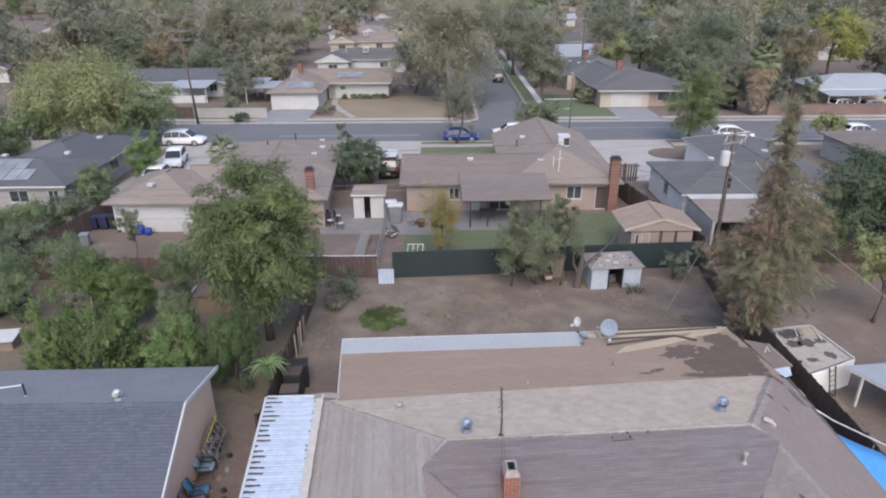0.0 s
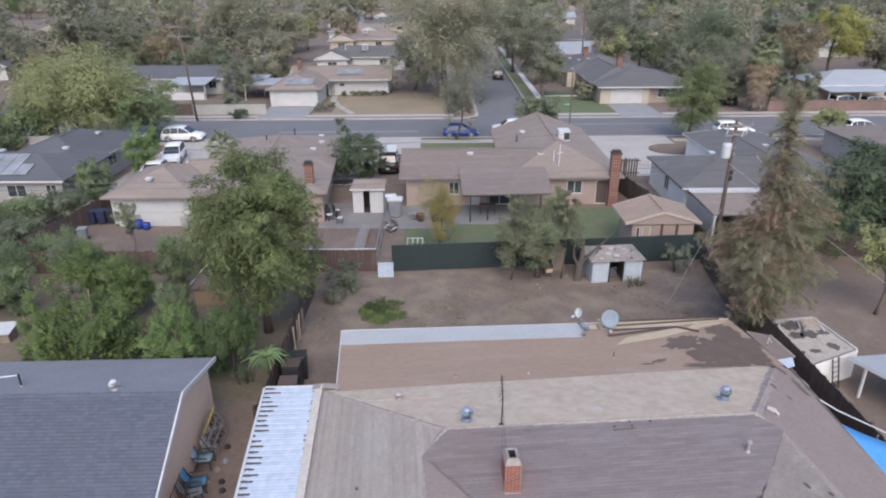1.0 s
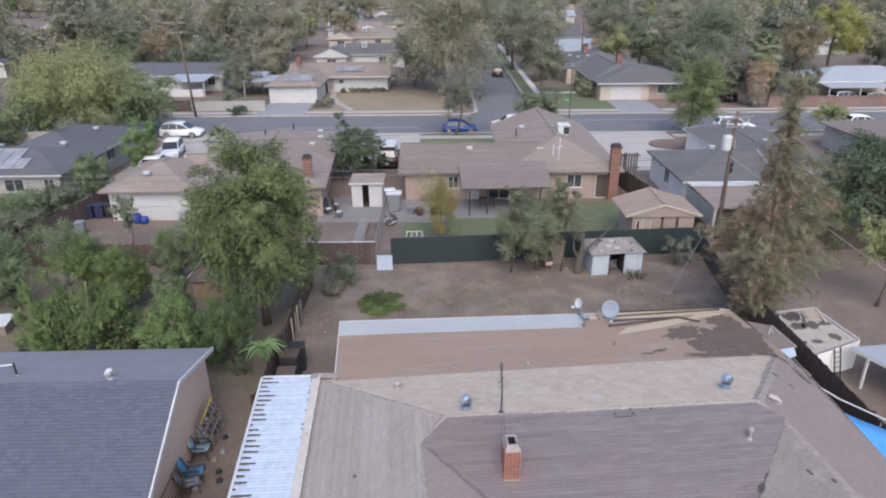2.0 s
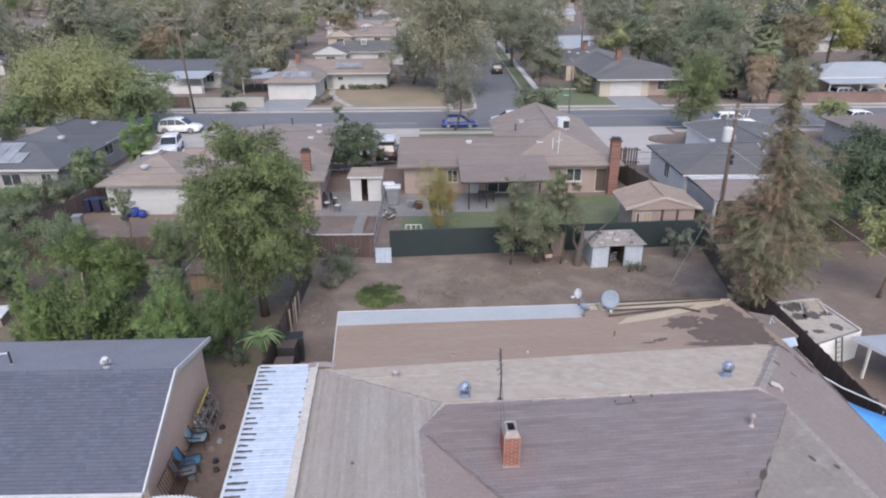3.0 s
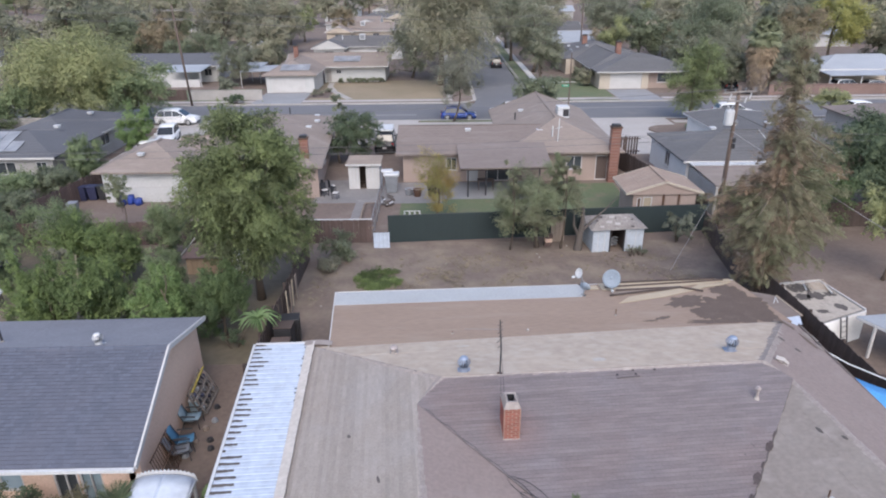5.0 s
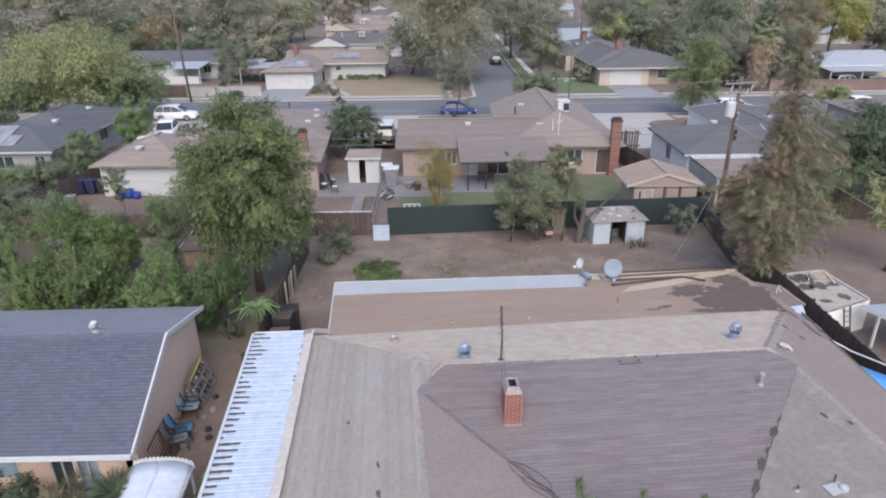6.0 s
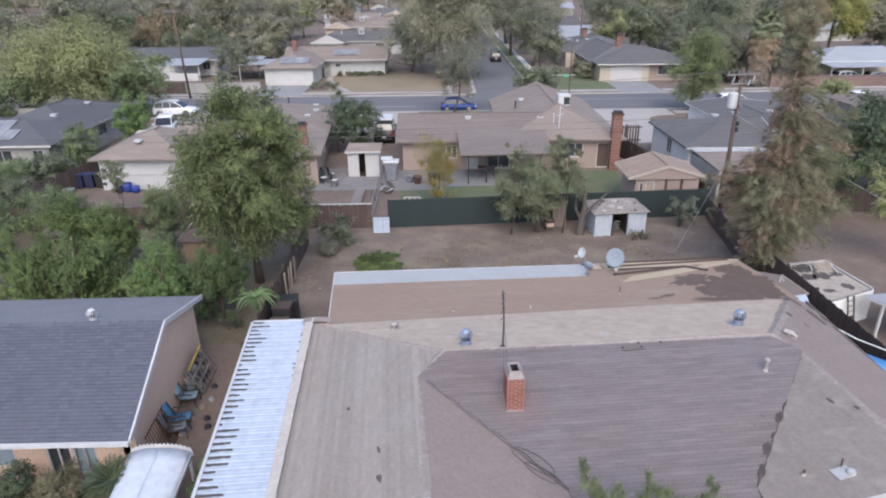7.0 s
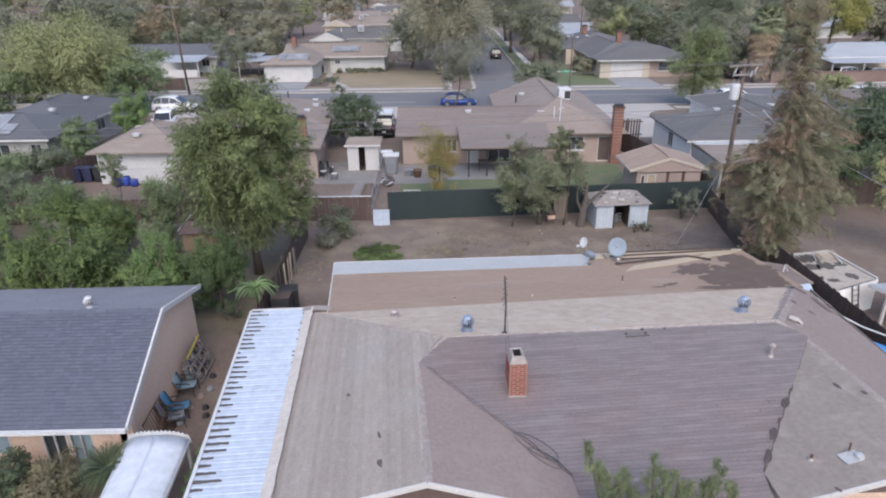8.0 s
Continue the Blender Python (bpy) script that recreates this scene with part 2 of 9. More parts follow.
ROOF_GREY = plain("grey_composition_roof", (0.115, 0.113, 0.115), (0.092, 0.09, 0.092), (0.135, 0.13, 0.13), rough=0.9, big=0.4, fine=6.0, stretch=(0.4, 1.4, 2))
SHED_ROOF = plain("weathered_grey_shed_roof", (0.25, 0.228, 0.215), (0.165, 0.145, 0.135), (0.33, 0.31, 0.295), rough=0.9, big=2.2, fine=9.0)
STORE_ROOF = plain("grimy_flat_roof_coating", (0.37, 0.335, 0.295), (0.31, 0.28, 0.248), (0.24, 0.215, 0.195), rough=0.9, big=1.3, fine=6.0)
ROOF_DARK = plain("dark_composition_roof", (0.095, 0.098, 0.11), (0.078, 0.08, 0.09), rough=0.9, big=0.4, fine=9.0)
ROOF_SLATE = plain("slate_blue_roofing", (0.185, 0.19, 0.218), (0.155, 0.16, 0.185), rough=0.9, big=0.6, fine=9.0)
ROOF_PALE = plain("pale_metal_roof", (0.30, 0.322, 0.355), (0.26, 0.28, 0.31), rough=0.7, big=0.5)
WOOD_DARK = pieces("dark_fence_wood", (0.075, 0.055, 0.048), 0.30, grain_scale=9)
WOOD_AND_GABLE_SHADE = pieces("red_brown_wood_and_gable_shade", (0.098, 0.068, 0.060), 0.28, grain_scale=9)
WOOD_GREY = pieces("weathered_wood", (0.245, 0.20, 0.165), 0.20, grain_scale=9)
HUT_BOARD = plain("dull_tan_hut_board", (0.235, 0.175, 0.12), (0.19, 0.14, 0.095), rough=0.9, big=1.0, stretch=(2, 2, 0.4))
DRIFTWOOD = pieces("grey_brown_driftwood", (0.165, 0.145, 0.13), 0.2, grain_scale=9)
PLYWOOD = plain("bare_plywood", (0.40, 0.338, 0.25), (0.33, 0.275, 0.20), rough=0.85, big=1.0, stretch=(0.4, 2, 1))
GREEN_SCREEN = plain("green_screen_cloth", (0.021, 0.033, 0.034), (0.017, 0.027, 0.028), rough=0.85, big=0.7, fine=25, stretch=(2, 1, 0.3))
GLASS = glassy("window_glass", (0.07, 0.08, 0.09))
YARD_SLAB = plain("worn_yard_slab", (0.20, 0.19, 0.187), (0.155, 0.146, 0.142), (0.232, 0.22, 0.213), rough=0.9, big=0.5, fine=6.0)
DARK_SOIL = plain("dark_garden_soil", (0.13, 0.098, 0.085), (0.09, 0.07, 0.06), rough=0.95, big=1.2, fine=5.0, bump=0.8)
SHED_PAINT = plain("chalky_blue_white_paint", (0.43, 0.475, 0.53), (0.36, 0.40, 0.45), (0.33, 0.34, 0.35), rough=0.7, big=1.4, fine=10.0)
CURTAIN_GLASS = glassy("curtained_window_glass", (0.30, 0.385, 0.44), 0.2)
CAR_GLASS = glassy("car_glass", (0.02, 0.022, 0.026), 0.05)
# pale grey base paints in the sky that the panels mirror
PANEL_SKY = glassy("sky_toned_panel_glass", (0.29, 0.295, 0.31), 0.35)
RUBBER = plain("black_rubber", (0.025, 0.025, 0.026), rough=0.8, big=5)
BLUE_PLASTIC = plain("blue_plastic", (0.03, 0.06, 0.28), (0.025, 0.045, 0.22), rough=0.45, big=2, bump=0.05)
NAVY_PLASTIC = plain("navy_plastic", (0.028, 0.032, 0.075), rough=0.5, big=2, bump=0.05)
TEAL_PLASTIC = plain("faded_blue_plastic", (0.075, 0.20, 0.33), (0.11, 0.24, 0.36), rough=0.55, big=3, bump=0.05)
FADED_TEAL = plain("washed_out_blue_plastic", (0.20, 0.28, 0.33), (0.27, 0.33, 0.36), rough=0.6, big=3, bump=0.05)
GREY_PLASTIC = plain("grey_plastic", (0.22, 0.23, 0.25), rough=0.5, big=2, bump=0.05)
TARP_BLUE = plain("blue_tarpaulin", (0.10, 0.33, 0.68), (0.08, 0.27, 0.58), rough=0.45, big=2)
YELLOW = plain("dull_yellow_paint", (0.42, 0.33, 0.07), rough=0.6, big=4)
SIGN_GREEN = plain("green_sign_enamel", (0.02, 0.30, 0.16), rough=0.4, big=4)
BARK = plain("bark", (0.125, 0.098, 0.075), (0.08, 0.062, 0.048), rough=0.95, big=4, fine=20, stretch=(1, 1, 0.25))
GREY_BARK = plain("grey_dead_bark", (0.10, 0.086, 0.077), (0.07, 0.06, 0.053), rough=0.95, big=4, fine=20, stretch=(1, 1, 0.25))
ARM_WOOD = plain("bleached_crossarm_wood", (0.24, 0.225, 0.215), (0.17, 0.155, 0.145), rough=0.9, big=2.0)
POLE_WOOD = plain("weathered_pole_wood", (0.12, 0.09, 0.075), (0.085, 0.062, 0.052), rough=0.9, big=1.5, stretch=(2, 2, 0.3))
CAR_WHITE = plain("white_car_paint", (0.74, 0.75, 0.76), (0.72, 0.73, 0.74), rough=0.22, big=3, bump=0.0)
CAR_BLUE = plain("blue_car_paint", (0.030, 0.065, 0.26), (0.028, 0.06, 0.24), rough=0.22, metal=0.3, big=3, bump=0.0)
CAR_SILVER = plain("silver_car_paint", (0.40, 0.41, 0.42), rough=0.25, metal=0.5, big=3, bump=0.0)
CAR_BLACK = plain("black_car_paint", (0.02, 0.02, 0.022), rough=0.22, big=3, bump=0.0)
LAMP_RED = plain("red_lens", (0.35, 0.02, 0.02), rough=0.2, big=5)
LEAF_TREE = leafy("broad_green_leaves", (0.172, 0.220, 0.112), (0.268, 0.320, 0.168), (0.135, 0.172, 0.094))
LEAF_BROAD = leafy("sunlit_broad_leaves", (0.130, 0.162, 0.070), (0.246, 0.292, 0.128), (0.092, 0.108, 0.056), tips=1.4)
LEAF_DULL = leafy("dull_green_leaves", (0.168, 0.198, 0.125), (0.258, 0.288, 0.185), (0.150, 0.168, 0.117))
LEAF_CITRUS = leafy("bright_citrus_leaves", (0.128, 0.180, 0.066), (0.242, 0.308, 0.118), (0.082, 0.113, 0.048), tips=1.4)
LEAF_LIME = leafy("yellow_green_leaves", (0.282, 0.305, 0.15), (0.40, 0.415, 0.205), (0.232, 0.25, 0.13), tips=1.12)
LEAF_DARK = leafy("dark_evergreen_leaves", (0.102, 0.138, 0.082), (0.174, 0.210, 0.120), (0.084, 0.114, 0.072))
# these two leaf tones are paled so distance haze sits in the colour
LEAF_HAZE = leafy("haze_paled_green_leaves", (0.275, 0.28, 0.192), (0.355, 0.355, 0.245), (0.285, 0.258, 0.19), tips=1.05)
LEAF_HAZE_DARK = leafy("haze_paled_dark_leaves", (0.205, 0.222, 0.152), (0.268, 0.285, 0.195), (0.205, 0.20, 0.148), tips=1.05)
LEAF_CEDAR_BROWN = leafy("dead_brown_cedar_needles", (0.25, 0.183, 0.128), (0.32, 0.24, 0.168), (0.218, 0.165, 0.118), through_light=0.25, tips=1.1)
LEAF_OLIVE = leafy("olive_grey_leaves", (0.193, 0.210, 0.147), (0.294, 0.302, 0.231), (0.143, 0.155, 0.111))
LEAF_SCRUBBY = leafy("thin_olive_leaves", (0.18, 0.212, 0.122), (0.272, 0.305, 0.182), (0.182, 0.178, 0.120), tips=1.15)
LEAF_RUST = leafy("turning_orange_leaves", (0.400, 0.245, 0.095), (0.286, 0.270, 0.105), (0.218, 0.227, 0.084))
LEAF_CEDAR = leafy("greyish_cedar_needles", (0.202, 0.212, 0.128), (0.295, 0.302, 0.188), (0.235, 0.205, 0.138), through_light=0.35, tips=1.1)
LEAF_JUNIPER = leafy("juniper_needles", (0.135, 0.17, 0.092), (0.235, 0.27, 0.145), (0.12, 0.145, 0.08), through_light=0.35)
LEAF_YELLOW = leafy("golden_leaves", (0.33, 0.325, 0.11), (0.44, 0.42, 0.15), (0.27, 0.285, 0.11), tips=1.1)
LEAF_GREYTREE = leafy("thin_grey_green_leaves", (0.202, 0.210, 0.157), (0.286, 0.277, 0.212), (0.160, 0.160, 0.120))
LEAF_DRYTREE = leafy("dry_brown_leaves", (0.25, 0.20, 0.135), (0.33, 0.265, 0.18), (0.235, 0.215, 0.13), tips=1.1)
LEAF_STREET = leafy("deep_street_tree_leaves", (0.18, 0.215, 0.105), (0.29, 0.335, 0.155), (0.135, 0.157, 0.085), tips=1.35)
LEAF_FRESH = leafy("fresh_green_leaves", (0.195, 0.28, 0.105), (0.30, 0.39, 0.16), (0.14, 0.21, 0.08), tips=1.2)
LEAF_PALM = leafy("palm_fronds", (0.215, 0.245, 0.145), (0.30, 0.325, 0.20), (0.215, 0.225, 0.14))
LEAF_DRY = leafy("dry_palm_skirt", (0.30, 0.24, 0.165), (0.40, 0.32, 0.225), (0.235, 0.176, 0.118), through_light=0.1)
LEAF_DRY_GREY = leafy("grey_dead_palm_skirt", (0.255, 0.21, 0.175), (0.335, 0.275, 0.235), (0.20, 0.165, 0.14), through_light=0.1)
LEAF_PALEBUSH = leafy("pale_yellow_green_leaves", (0.20, 0.188, 0.112), (0.29, 0.266, 0.168), (0.15, 0.138, 0.086), tips=1.15)
LEAF_CYCAD = leafy("dark_cycad_fronds", (0.07, 0.092, 0.05), (0.105, 0.135, 0.07), (0.06, 0.075, 0.045), through_light=0.15)
LEAF_DARKHEDGE = leafy("deep_green_hedge_leaves", (0.10, 0.145, 0.062), (0.165, 0.215, 0.095), (0.075, 0.105, 0.05))
STRAW = leafy("dry_straw_grass", (0.245, 0.205, 0.145), (0.33, 0.28, 0.19), (0.20, 0.168, 0.12), through_light=0.15, tips=1.1)
LEAF_BANANA = leafy("banana_leaves", (0.118, 0.185, 0.078), (0.195, 0.27, 0.12), (0.095, 0.148, 0.068), through_light=0.3, tips=1.2)


# ---- mesh building ----
class Geo:
    """Vertices and faces of one mesh in the making."""

    def __init__(self):
        self.v, self.f = [], []

    def add(self, verts, faces):
        n = len(self.v)
        self.v += [tuple(p) for p in verts]
        self.f += [tuple(i + n for i in f) for f in faces]
        return self

    def box(self, c, s, turn=0.0, tilt=0.0):
        """A box of size s round c, turned about z and tilted about its own x, in degrees."""
        m = pose(*c, tilt, 0, 0) if not turn else pose(*c) @ pose(0, 0, 0, 0, 0, turn) @ pose(0, 0, 0, tilt, 0, 0)
        p = [m @ Vector((a * s[0] / 2, b * s[1] / 2, d * s[2] / 2)) for d in (-1, 1) for b in (-1, 1) for a in (-1, 1)]
        return self.add(p, [(0, 2, 3, 1), (4, 5, 7, 6), (0, 1, 5, 4), (2, 6, 7, 3), (0, 4, 6, 2), (1, 3, 7, 5)])

    def span(self, a, b):
        """A box between two opposite corners."""
        return self.box([(p + q) / 2 for p, q in zip(a, b)], [abs(p - q) for p, q in zip(a, b)])

    def tube(self, path, radii, n=8, cap=True):
        """A tapered tube along points."""
        path = [Vector(p) for p in path]
        if isinstance(radii, (int, float)):
            radii = [radii] * len(path)
        rings = []
        for i, p in enumerate(path):
            d = (path[min(i + 1, len(path) - 1)] - path[max(i - 1, 0)]).normalized()
            side = d.cross(Vector((0, 0, 1)) if abs(d.z) < 0.9 else Vector((1, 0, 0))).normalized()
            up = side.cross(d)
            rings.append([p + (side * math.cos(k * math.tau / n) + up * math.sin(k * math.tau / n)) * radii[i] for k in range(n)])
        faces = [(i * n + k, i * n + (k + 1) % n, (i + 1) * n + (k + 1) % n, (i + 1) * n + k) for i in range(len(path) - 1) for k in range(n)]
        if cap:
            faces += [tuple(range(n - 1, -1, -1)), tuple((len(path) - 1) * n + k for k in range(n))]
        return self.add([q for r in rings for q in r], faces)

    def beam(self, a, b, w, h):
        """A square bar from a to b."""
        a, b = Vector(a), Vector(b)
        d = (b - a).normalized()
        side = d.cross(Vector((0, 0, 1)) if abs(d.z) < 0.95 else Vector((0, 1, 0))).normalized() * w / 2
        up = side.cross(d).normalized() * h / 2
        p = [q + s * side + u * up for q in (a, b) for s, u in ((-1, -1), (1, -1), (1, 1), (-1, 1))]
        return self.add(p, [(0, 3, 2, 1), (4, 5, 6, 7), (0, 1, 5, 4), (1, 2, 6, 5), (2, 3, 7, 6), (3, 0, 4, 7)])

    def slab(self, top, thick):
        """A polygon with thickness, measured straight down."""
        n = len(top)
        low = [(p[0], p[1], p[2] - thick) for p in top]
        return self.add(list(top) + low, [tuple(range(n)), tuple(range(2 * n - 1, n - 1, -1))] + [(i, n + i, n + (i + 1) % n, (i + 1) % n) for i in range(n)])

    def lathe(self, c, profile, n=12):
        """A turned shape round the upright axis at c; profile: radius, height."""
        k = len(profile)
        p = [(c[0] + r * math.cos(a * math.tau / n), c[1] + r * math.sin(a * math.tau / n), c[2] + z) for a in range(n) for r, z in profile]
        f = [(a * k + i, ((a + 1) % n) * k + i, ((a + 1) % n) * k + i + 1, a * k + i + 1) for a in range(n) for i in range(k - 1)]
        return self.add(p, f)


def mesh_of(name, geo, mat, bevel=0.0, smooth=False):
    me = bpy.data.meshes.new(name)
    me.from_pydata(geo.v, [], geo.f)
    if bevel:
        bm = bmesh.new()
        bm.from_mesh(me)
        bmesh.ops.recalc_face_normals(bm, faces=bm.faces)
        edges = [e for e in bm.edges if len(e.link_faces) == 2 and e.calc_face_angle(0) > 0.5]
        bmesh.ops.bevel(bm, geom=edges, offset=bevel, segments=1, affect="EDGES", clamp_overlap=True)
        bm.to_mesh(me)
        bm.free()
    me.materials.append(mat)
    if smooth:
        me.polygons.foreach_set("use_smooth", [True] * len(me.polygons))
    me.update()
    return me


def part(name, geo, mat, parent, label="", bevel=0.0, smooth=False):
    ob = new(name, mesh_of(name, geo, mat, bevel, smooth))
    ob.parent = parent
    return tagged(ob, label)


def whole(name, geo, mat, label, category, group="", kind="", bevel=0.0, smooth=False):
    """A thing or a piece of the setting that is one mesh."""
    return tagged(new(name, mesh_of(name, geo, mat, bevel, smooth)), label, category, group, kind)


def thing(name, label, category, group="", at=(0, 0, 0), turn=0.0):
    ob = new(name)
    ob.empty_display_size = 0.2
    ob.matrix_basis = pose(*at, 0, 0, turn)
    return tagged(ob, label, category, group)


def shared(name, me, parent, m=None):
    ob = new(name, me)
    ob.parent = parent
    if m is not None:
        ob.matrix_basis = m
    return ob


def sheet(name, rects, z, mat, label, category):
    """Flat ground covering out of rectangles x0, x1, y0, y1, with a real edge."""
    g = Geo()
    for x0, x1, y0, y1 in rects:
        g.span((x0, y0, z - 0.12), (x1, y1, z))
    return whole(name, g, mat, label, category, kind="structure")


# ---- ground, street, pavements ----
KERB_S, KERB_N, SIDE_W, SIDE_E = 73.2, 84.3, 4.4, 12.3
g = Geo()
for x0, x1, y0, y1 in ((-1500, 1500, -200, KERB_S), (-1500, SIDE_W, KERB_N, 2500), (SIDE_E, 1500, KERB_N, 2500)):
    g.add([(x0, y0, 0), (x1, y0, 0), (x1, y1, 0), (x0, y1, 0)], [(0, 1, 2, 3)])
    g.add([(x0, y0, 0), (x1, y0, 0), (x1, y1, 0), (x0, y1, 0)] + [(x0, y0, -0.4), (x1, y0, -0.4), (x1, y1, -0.4), (x0, y1, -0.4)], [(0, 4, 5, 1), (1, 5, 6, 2), (2, 6, 7, 3), (3, 7, 4, 0)])
whole("ground", g, DIRT, "dry brown earth between the lots, reaching the horizon", "ground", kind="structure")
g = Geo()
g.add([(-1500, KERB_S, -0.14), (1500, KERB_S, -0.14), (1500, KERB_N, -0.14), (-1500, KERB_N, -0.14)], [(0, 1, 2, 3)])
g.add([(SIDE_W, KERB_N, -0.14), (SIDE_E, KERB_N, -0.14), (SIDE_E, 2500, -0.14), (SIDE_W, 2500, -0.14)], [(0, 1, 2, 3)])
whole("road", g, ASPHALT, "grey asphalt residential street with a side street", "road", kind="structure")
g = Geo()
for x0, x1, y0, y1 in ((-300, 300, KERB_S - 0.15, KERB_S + 0.3), (-300, SIDE_W - 2, KERB_N - 0.3, KERB_N + 0.15), (SIDE_E + 2, 300, KERB_N - 0.3, KERB_N + 0.15), (SIDE_W - 0.15, SIDE_W + 0.3, KERB_N + 2, 400), (SIDE_E - 0.3, SIDE_E + 0.15, KERB_N + 2, 400)):
    g.span((x0, y0, -0.3), (x1, y1, 0.012))
for cx, sx in ((SIDE_W - 2, -1), (SIDE_E + 2, 1)):
    ring = [(cx + r * math.sin(a * math.pi / 12) * -sx, KERB_N + 2 - r * math.cos(a * math.pi / 12)) for r in (1.85, 2.3) for a in range(7)]
    for a in range(6):
        q = [ring[a], ring[a + 1], ring[a + 8], ring[a + 7]]
        g.add([(x, y, 0.012) for x, y in q] + [(x, y, -0.3) for x, y in q], [(0, 1, 2, 3), (4, 7, 6, 5), (0, 4, 5, 1), (1, 5, 6, 2), (2, 6, 7, 3), (3, 7, 4, 0)])
whole("kerb", g, CONCRETE, "worn concrete kerb and gutter along the street", "kerb", kind="structure")
sheet("pavement", [(-120, -26.2, KERB_S - 2.6, KERB_S - 1.2), (-19, -9.3, KERB_S - 2.6, KERB_S - 1.2), (-9.2, 17.5, KERB_S - 2.6, KERB_S - 1.2), (26, 120, KERB_S - 2.6, KERB_S - 1.2), (-120, 1.5, KERB_N + 0.9, KERB_N + 2.3), (15.2, 23.6, KERB_N + 0.9, KERB_N + 2.3), (29.4, 120, KERB_N + 0.9, KERB_N + 2.3), (14.1, 15.0, KERB_N + 2.6, 200), (0.7, 1.6, KERB_N + 3.0, 200)], 0.02, PALE_CONCRETE, "pale concrete pavement along the street", "pavement")
sheet("driveway", [(-9.0, -2.6, 62, KERB_S), (16.8, 25.6, 57.5, KERB_S), (-30.5, -24.0, 50, KERB_S)], 0.016, PALE_CONCRETE, "pale concrete driveways down to the kerb", "driveway")
sheet("driveway", [(-24.9, -18.4, KERB_N + 0.1, 92.4), (23.6, 29.2, KERB_N + 0.1, 92.6)], 0.024, DRIVE_GREY, "grey concrete garage driveways across the street", "driveway")
sheet("lawn", [(-2.4, 8.4, 66.5, KERB_S - 2.7), (-2.4, 16.6, KERB_S - 1.1, KERB_S - 0.2)], 0.012, LAWN, "short green front lawn beside the street", "lawn")
sheet("lawn", [(15.1, 23.4, KERB_N + 2.5, 104), (11.9, 14.0, KERB_N + 2.5, 160), (15.1, 23.4, KERB_N + 0.2, KERB_N + 0.8)], 0.012, LAWN, "green corner lawn across the street", "lawn")
sheet("lawn", [(-17.9, 0.3, KERB_N + 2.4, 103)], 0.012, DRY_LAWN, "dry straw-coloured front lawn", "lawn")
sheet("lawn", [(-60, -26, KERB_N + 2.5, 96)], 0.012, LAWN, "patchy green lawn behind a low wall", "lawn")
sheet("lawn", [(-3.0, 13.6, 38.2, 45.2), (6.8, 13.6, 45.2, 48.8)], 0.012, LAWN, "mown green back lawn behind the screen fence", "lawn")
sheet("patio", [(0.1, 6.6, 45.2, 49.4)], 0.03, GREY_SLAB, "grey concrete patio slab under the porch roof", "patio")
sheet("patio", [(-4.6, 0.0, 44.4, 49.4), (-9.6, -4.9, 44.6, 50.2)], 0.02, YARD_SLAB, "worn concrete back yard slab", "patio")
sheet("path", [(-6.35, -5.75, 39.4, 44.6)], 0.024, YARD_SLAB, "narrow concrete garden path", "path")
g = Geo().slab([(24.6 + 2.6 * math.cos(math.pi / 2 + a * math.pi / 12), 67.0 + 2.1 * math.sin(math.pi / 2 + a * math.pi / 12), 0.12) for a in range(13)] + [(27.0, 64.9, 0.12), (27.0, 69.1, 0.12)], 0.2)
whole("planting_bed", g, DIRT, "raised bare planting bed in the pale driveway", "bed", kind="structure")
sheet("path", [(14.2, 15.1, 93.5, 124), (15.1, 20.6, 99.4, 100.1)], 0.032, LIT_CONCRETE, "concrete path on the corner lawn, coloured as strongly lit", "path")
g = Geo()
for a, b in (((-16.9, 101.4), (-16.6, 97.5)), ((-16.6, 97.5), (-15.2, 93.0)), ((-15.2, 93.0), (-12.3, 87.0))):
    g.beam((*a, -0.02), (*b, -0.02), 0.9, 0.10)
whole("path", g, CONCRETE, "curved concrete path to the front door", "path", kind="structure")
sheet("flower_bed", [(-18.2, -15.4, 88.2, 93.5)], 0.028, DARK_SOIL, "dark planted bed beside the garage driveway", "bed")
sheet("scrub", [(-60, -8.2, 23.5, 36.8)], 0.008, SCRUB, "shaded littered earth under garden trees", "ground")
sheet("road_patch", [(-20, -3, 76.6, 77.4), (14, 30, 80.2, 80.7)], -0.134, GREY_SLAB, "darker tar patch in the street", "road")

# the bare back yard, trodden and uneven
NX, NY = 116, 72
g = Geo()
for j in range(NY + 1):
    for i in range(NX + 1):
        x, y = -8.0 + 26.0 * i / NX, 20.5 + 16.4 * j / NY
        z = 0.012 + 0.05 * noise.noise((x * 0.35, y * 0.35, 3)) ** 2 + 0.035 * max(0, noise.noise((x * 1.4, y * 1.4, 9))) + 0.03 * max(0, noise.noise((x * 4, y * 4, 5)))
        g.v.append((x, y, z))
g.f = [(j * (NX + 1) + i, j * (NX + 1) + i + 1, (j + 1) * (NX + 1) + i + 1, (j + 1) * (NX + 1) + i) for j in range(NY) for i in range(NX)]
whole("yard", g, YARD, "bare trodden brown dirt of the back yard", "yard", kind="structure", smooth=True)


# ---- roofs laid in courses ----
def clip(poly, axis, limit, keep_above):
    out = []
    for i, p in enumerate(poly):
        q = poly[(i + 1) % len(poly)]
        a, b = p[axis] - limit, q[axis] - limit
        if not keep_above:
            a, b = -a, -b
        if a >= 0:
            out.append(p)
        if a * b < 0:
            k = a / (a - b)
            out.append((p[0] + (q[0] - p[0]) * k, p[1] + (q[1] - p[1]) * k))
    return out


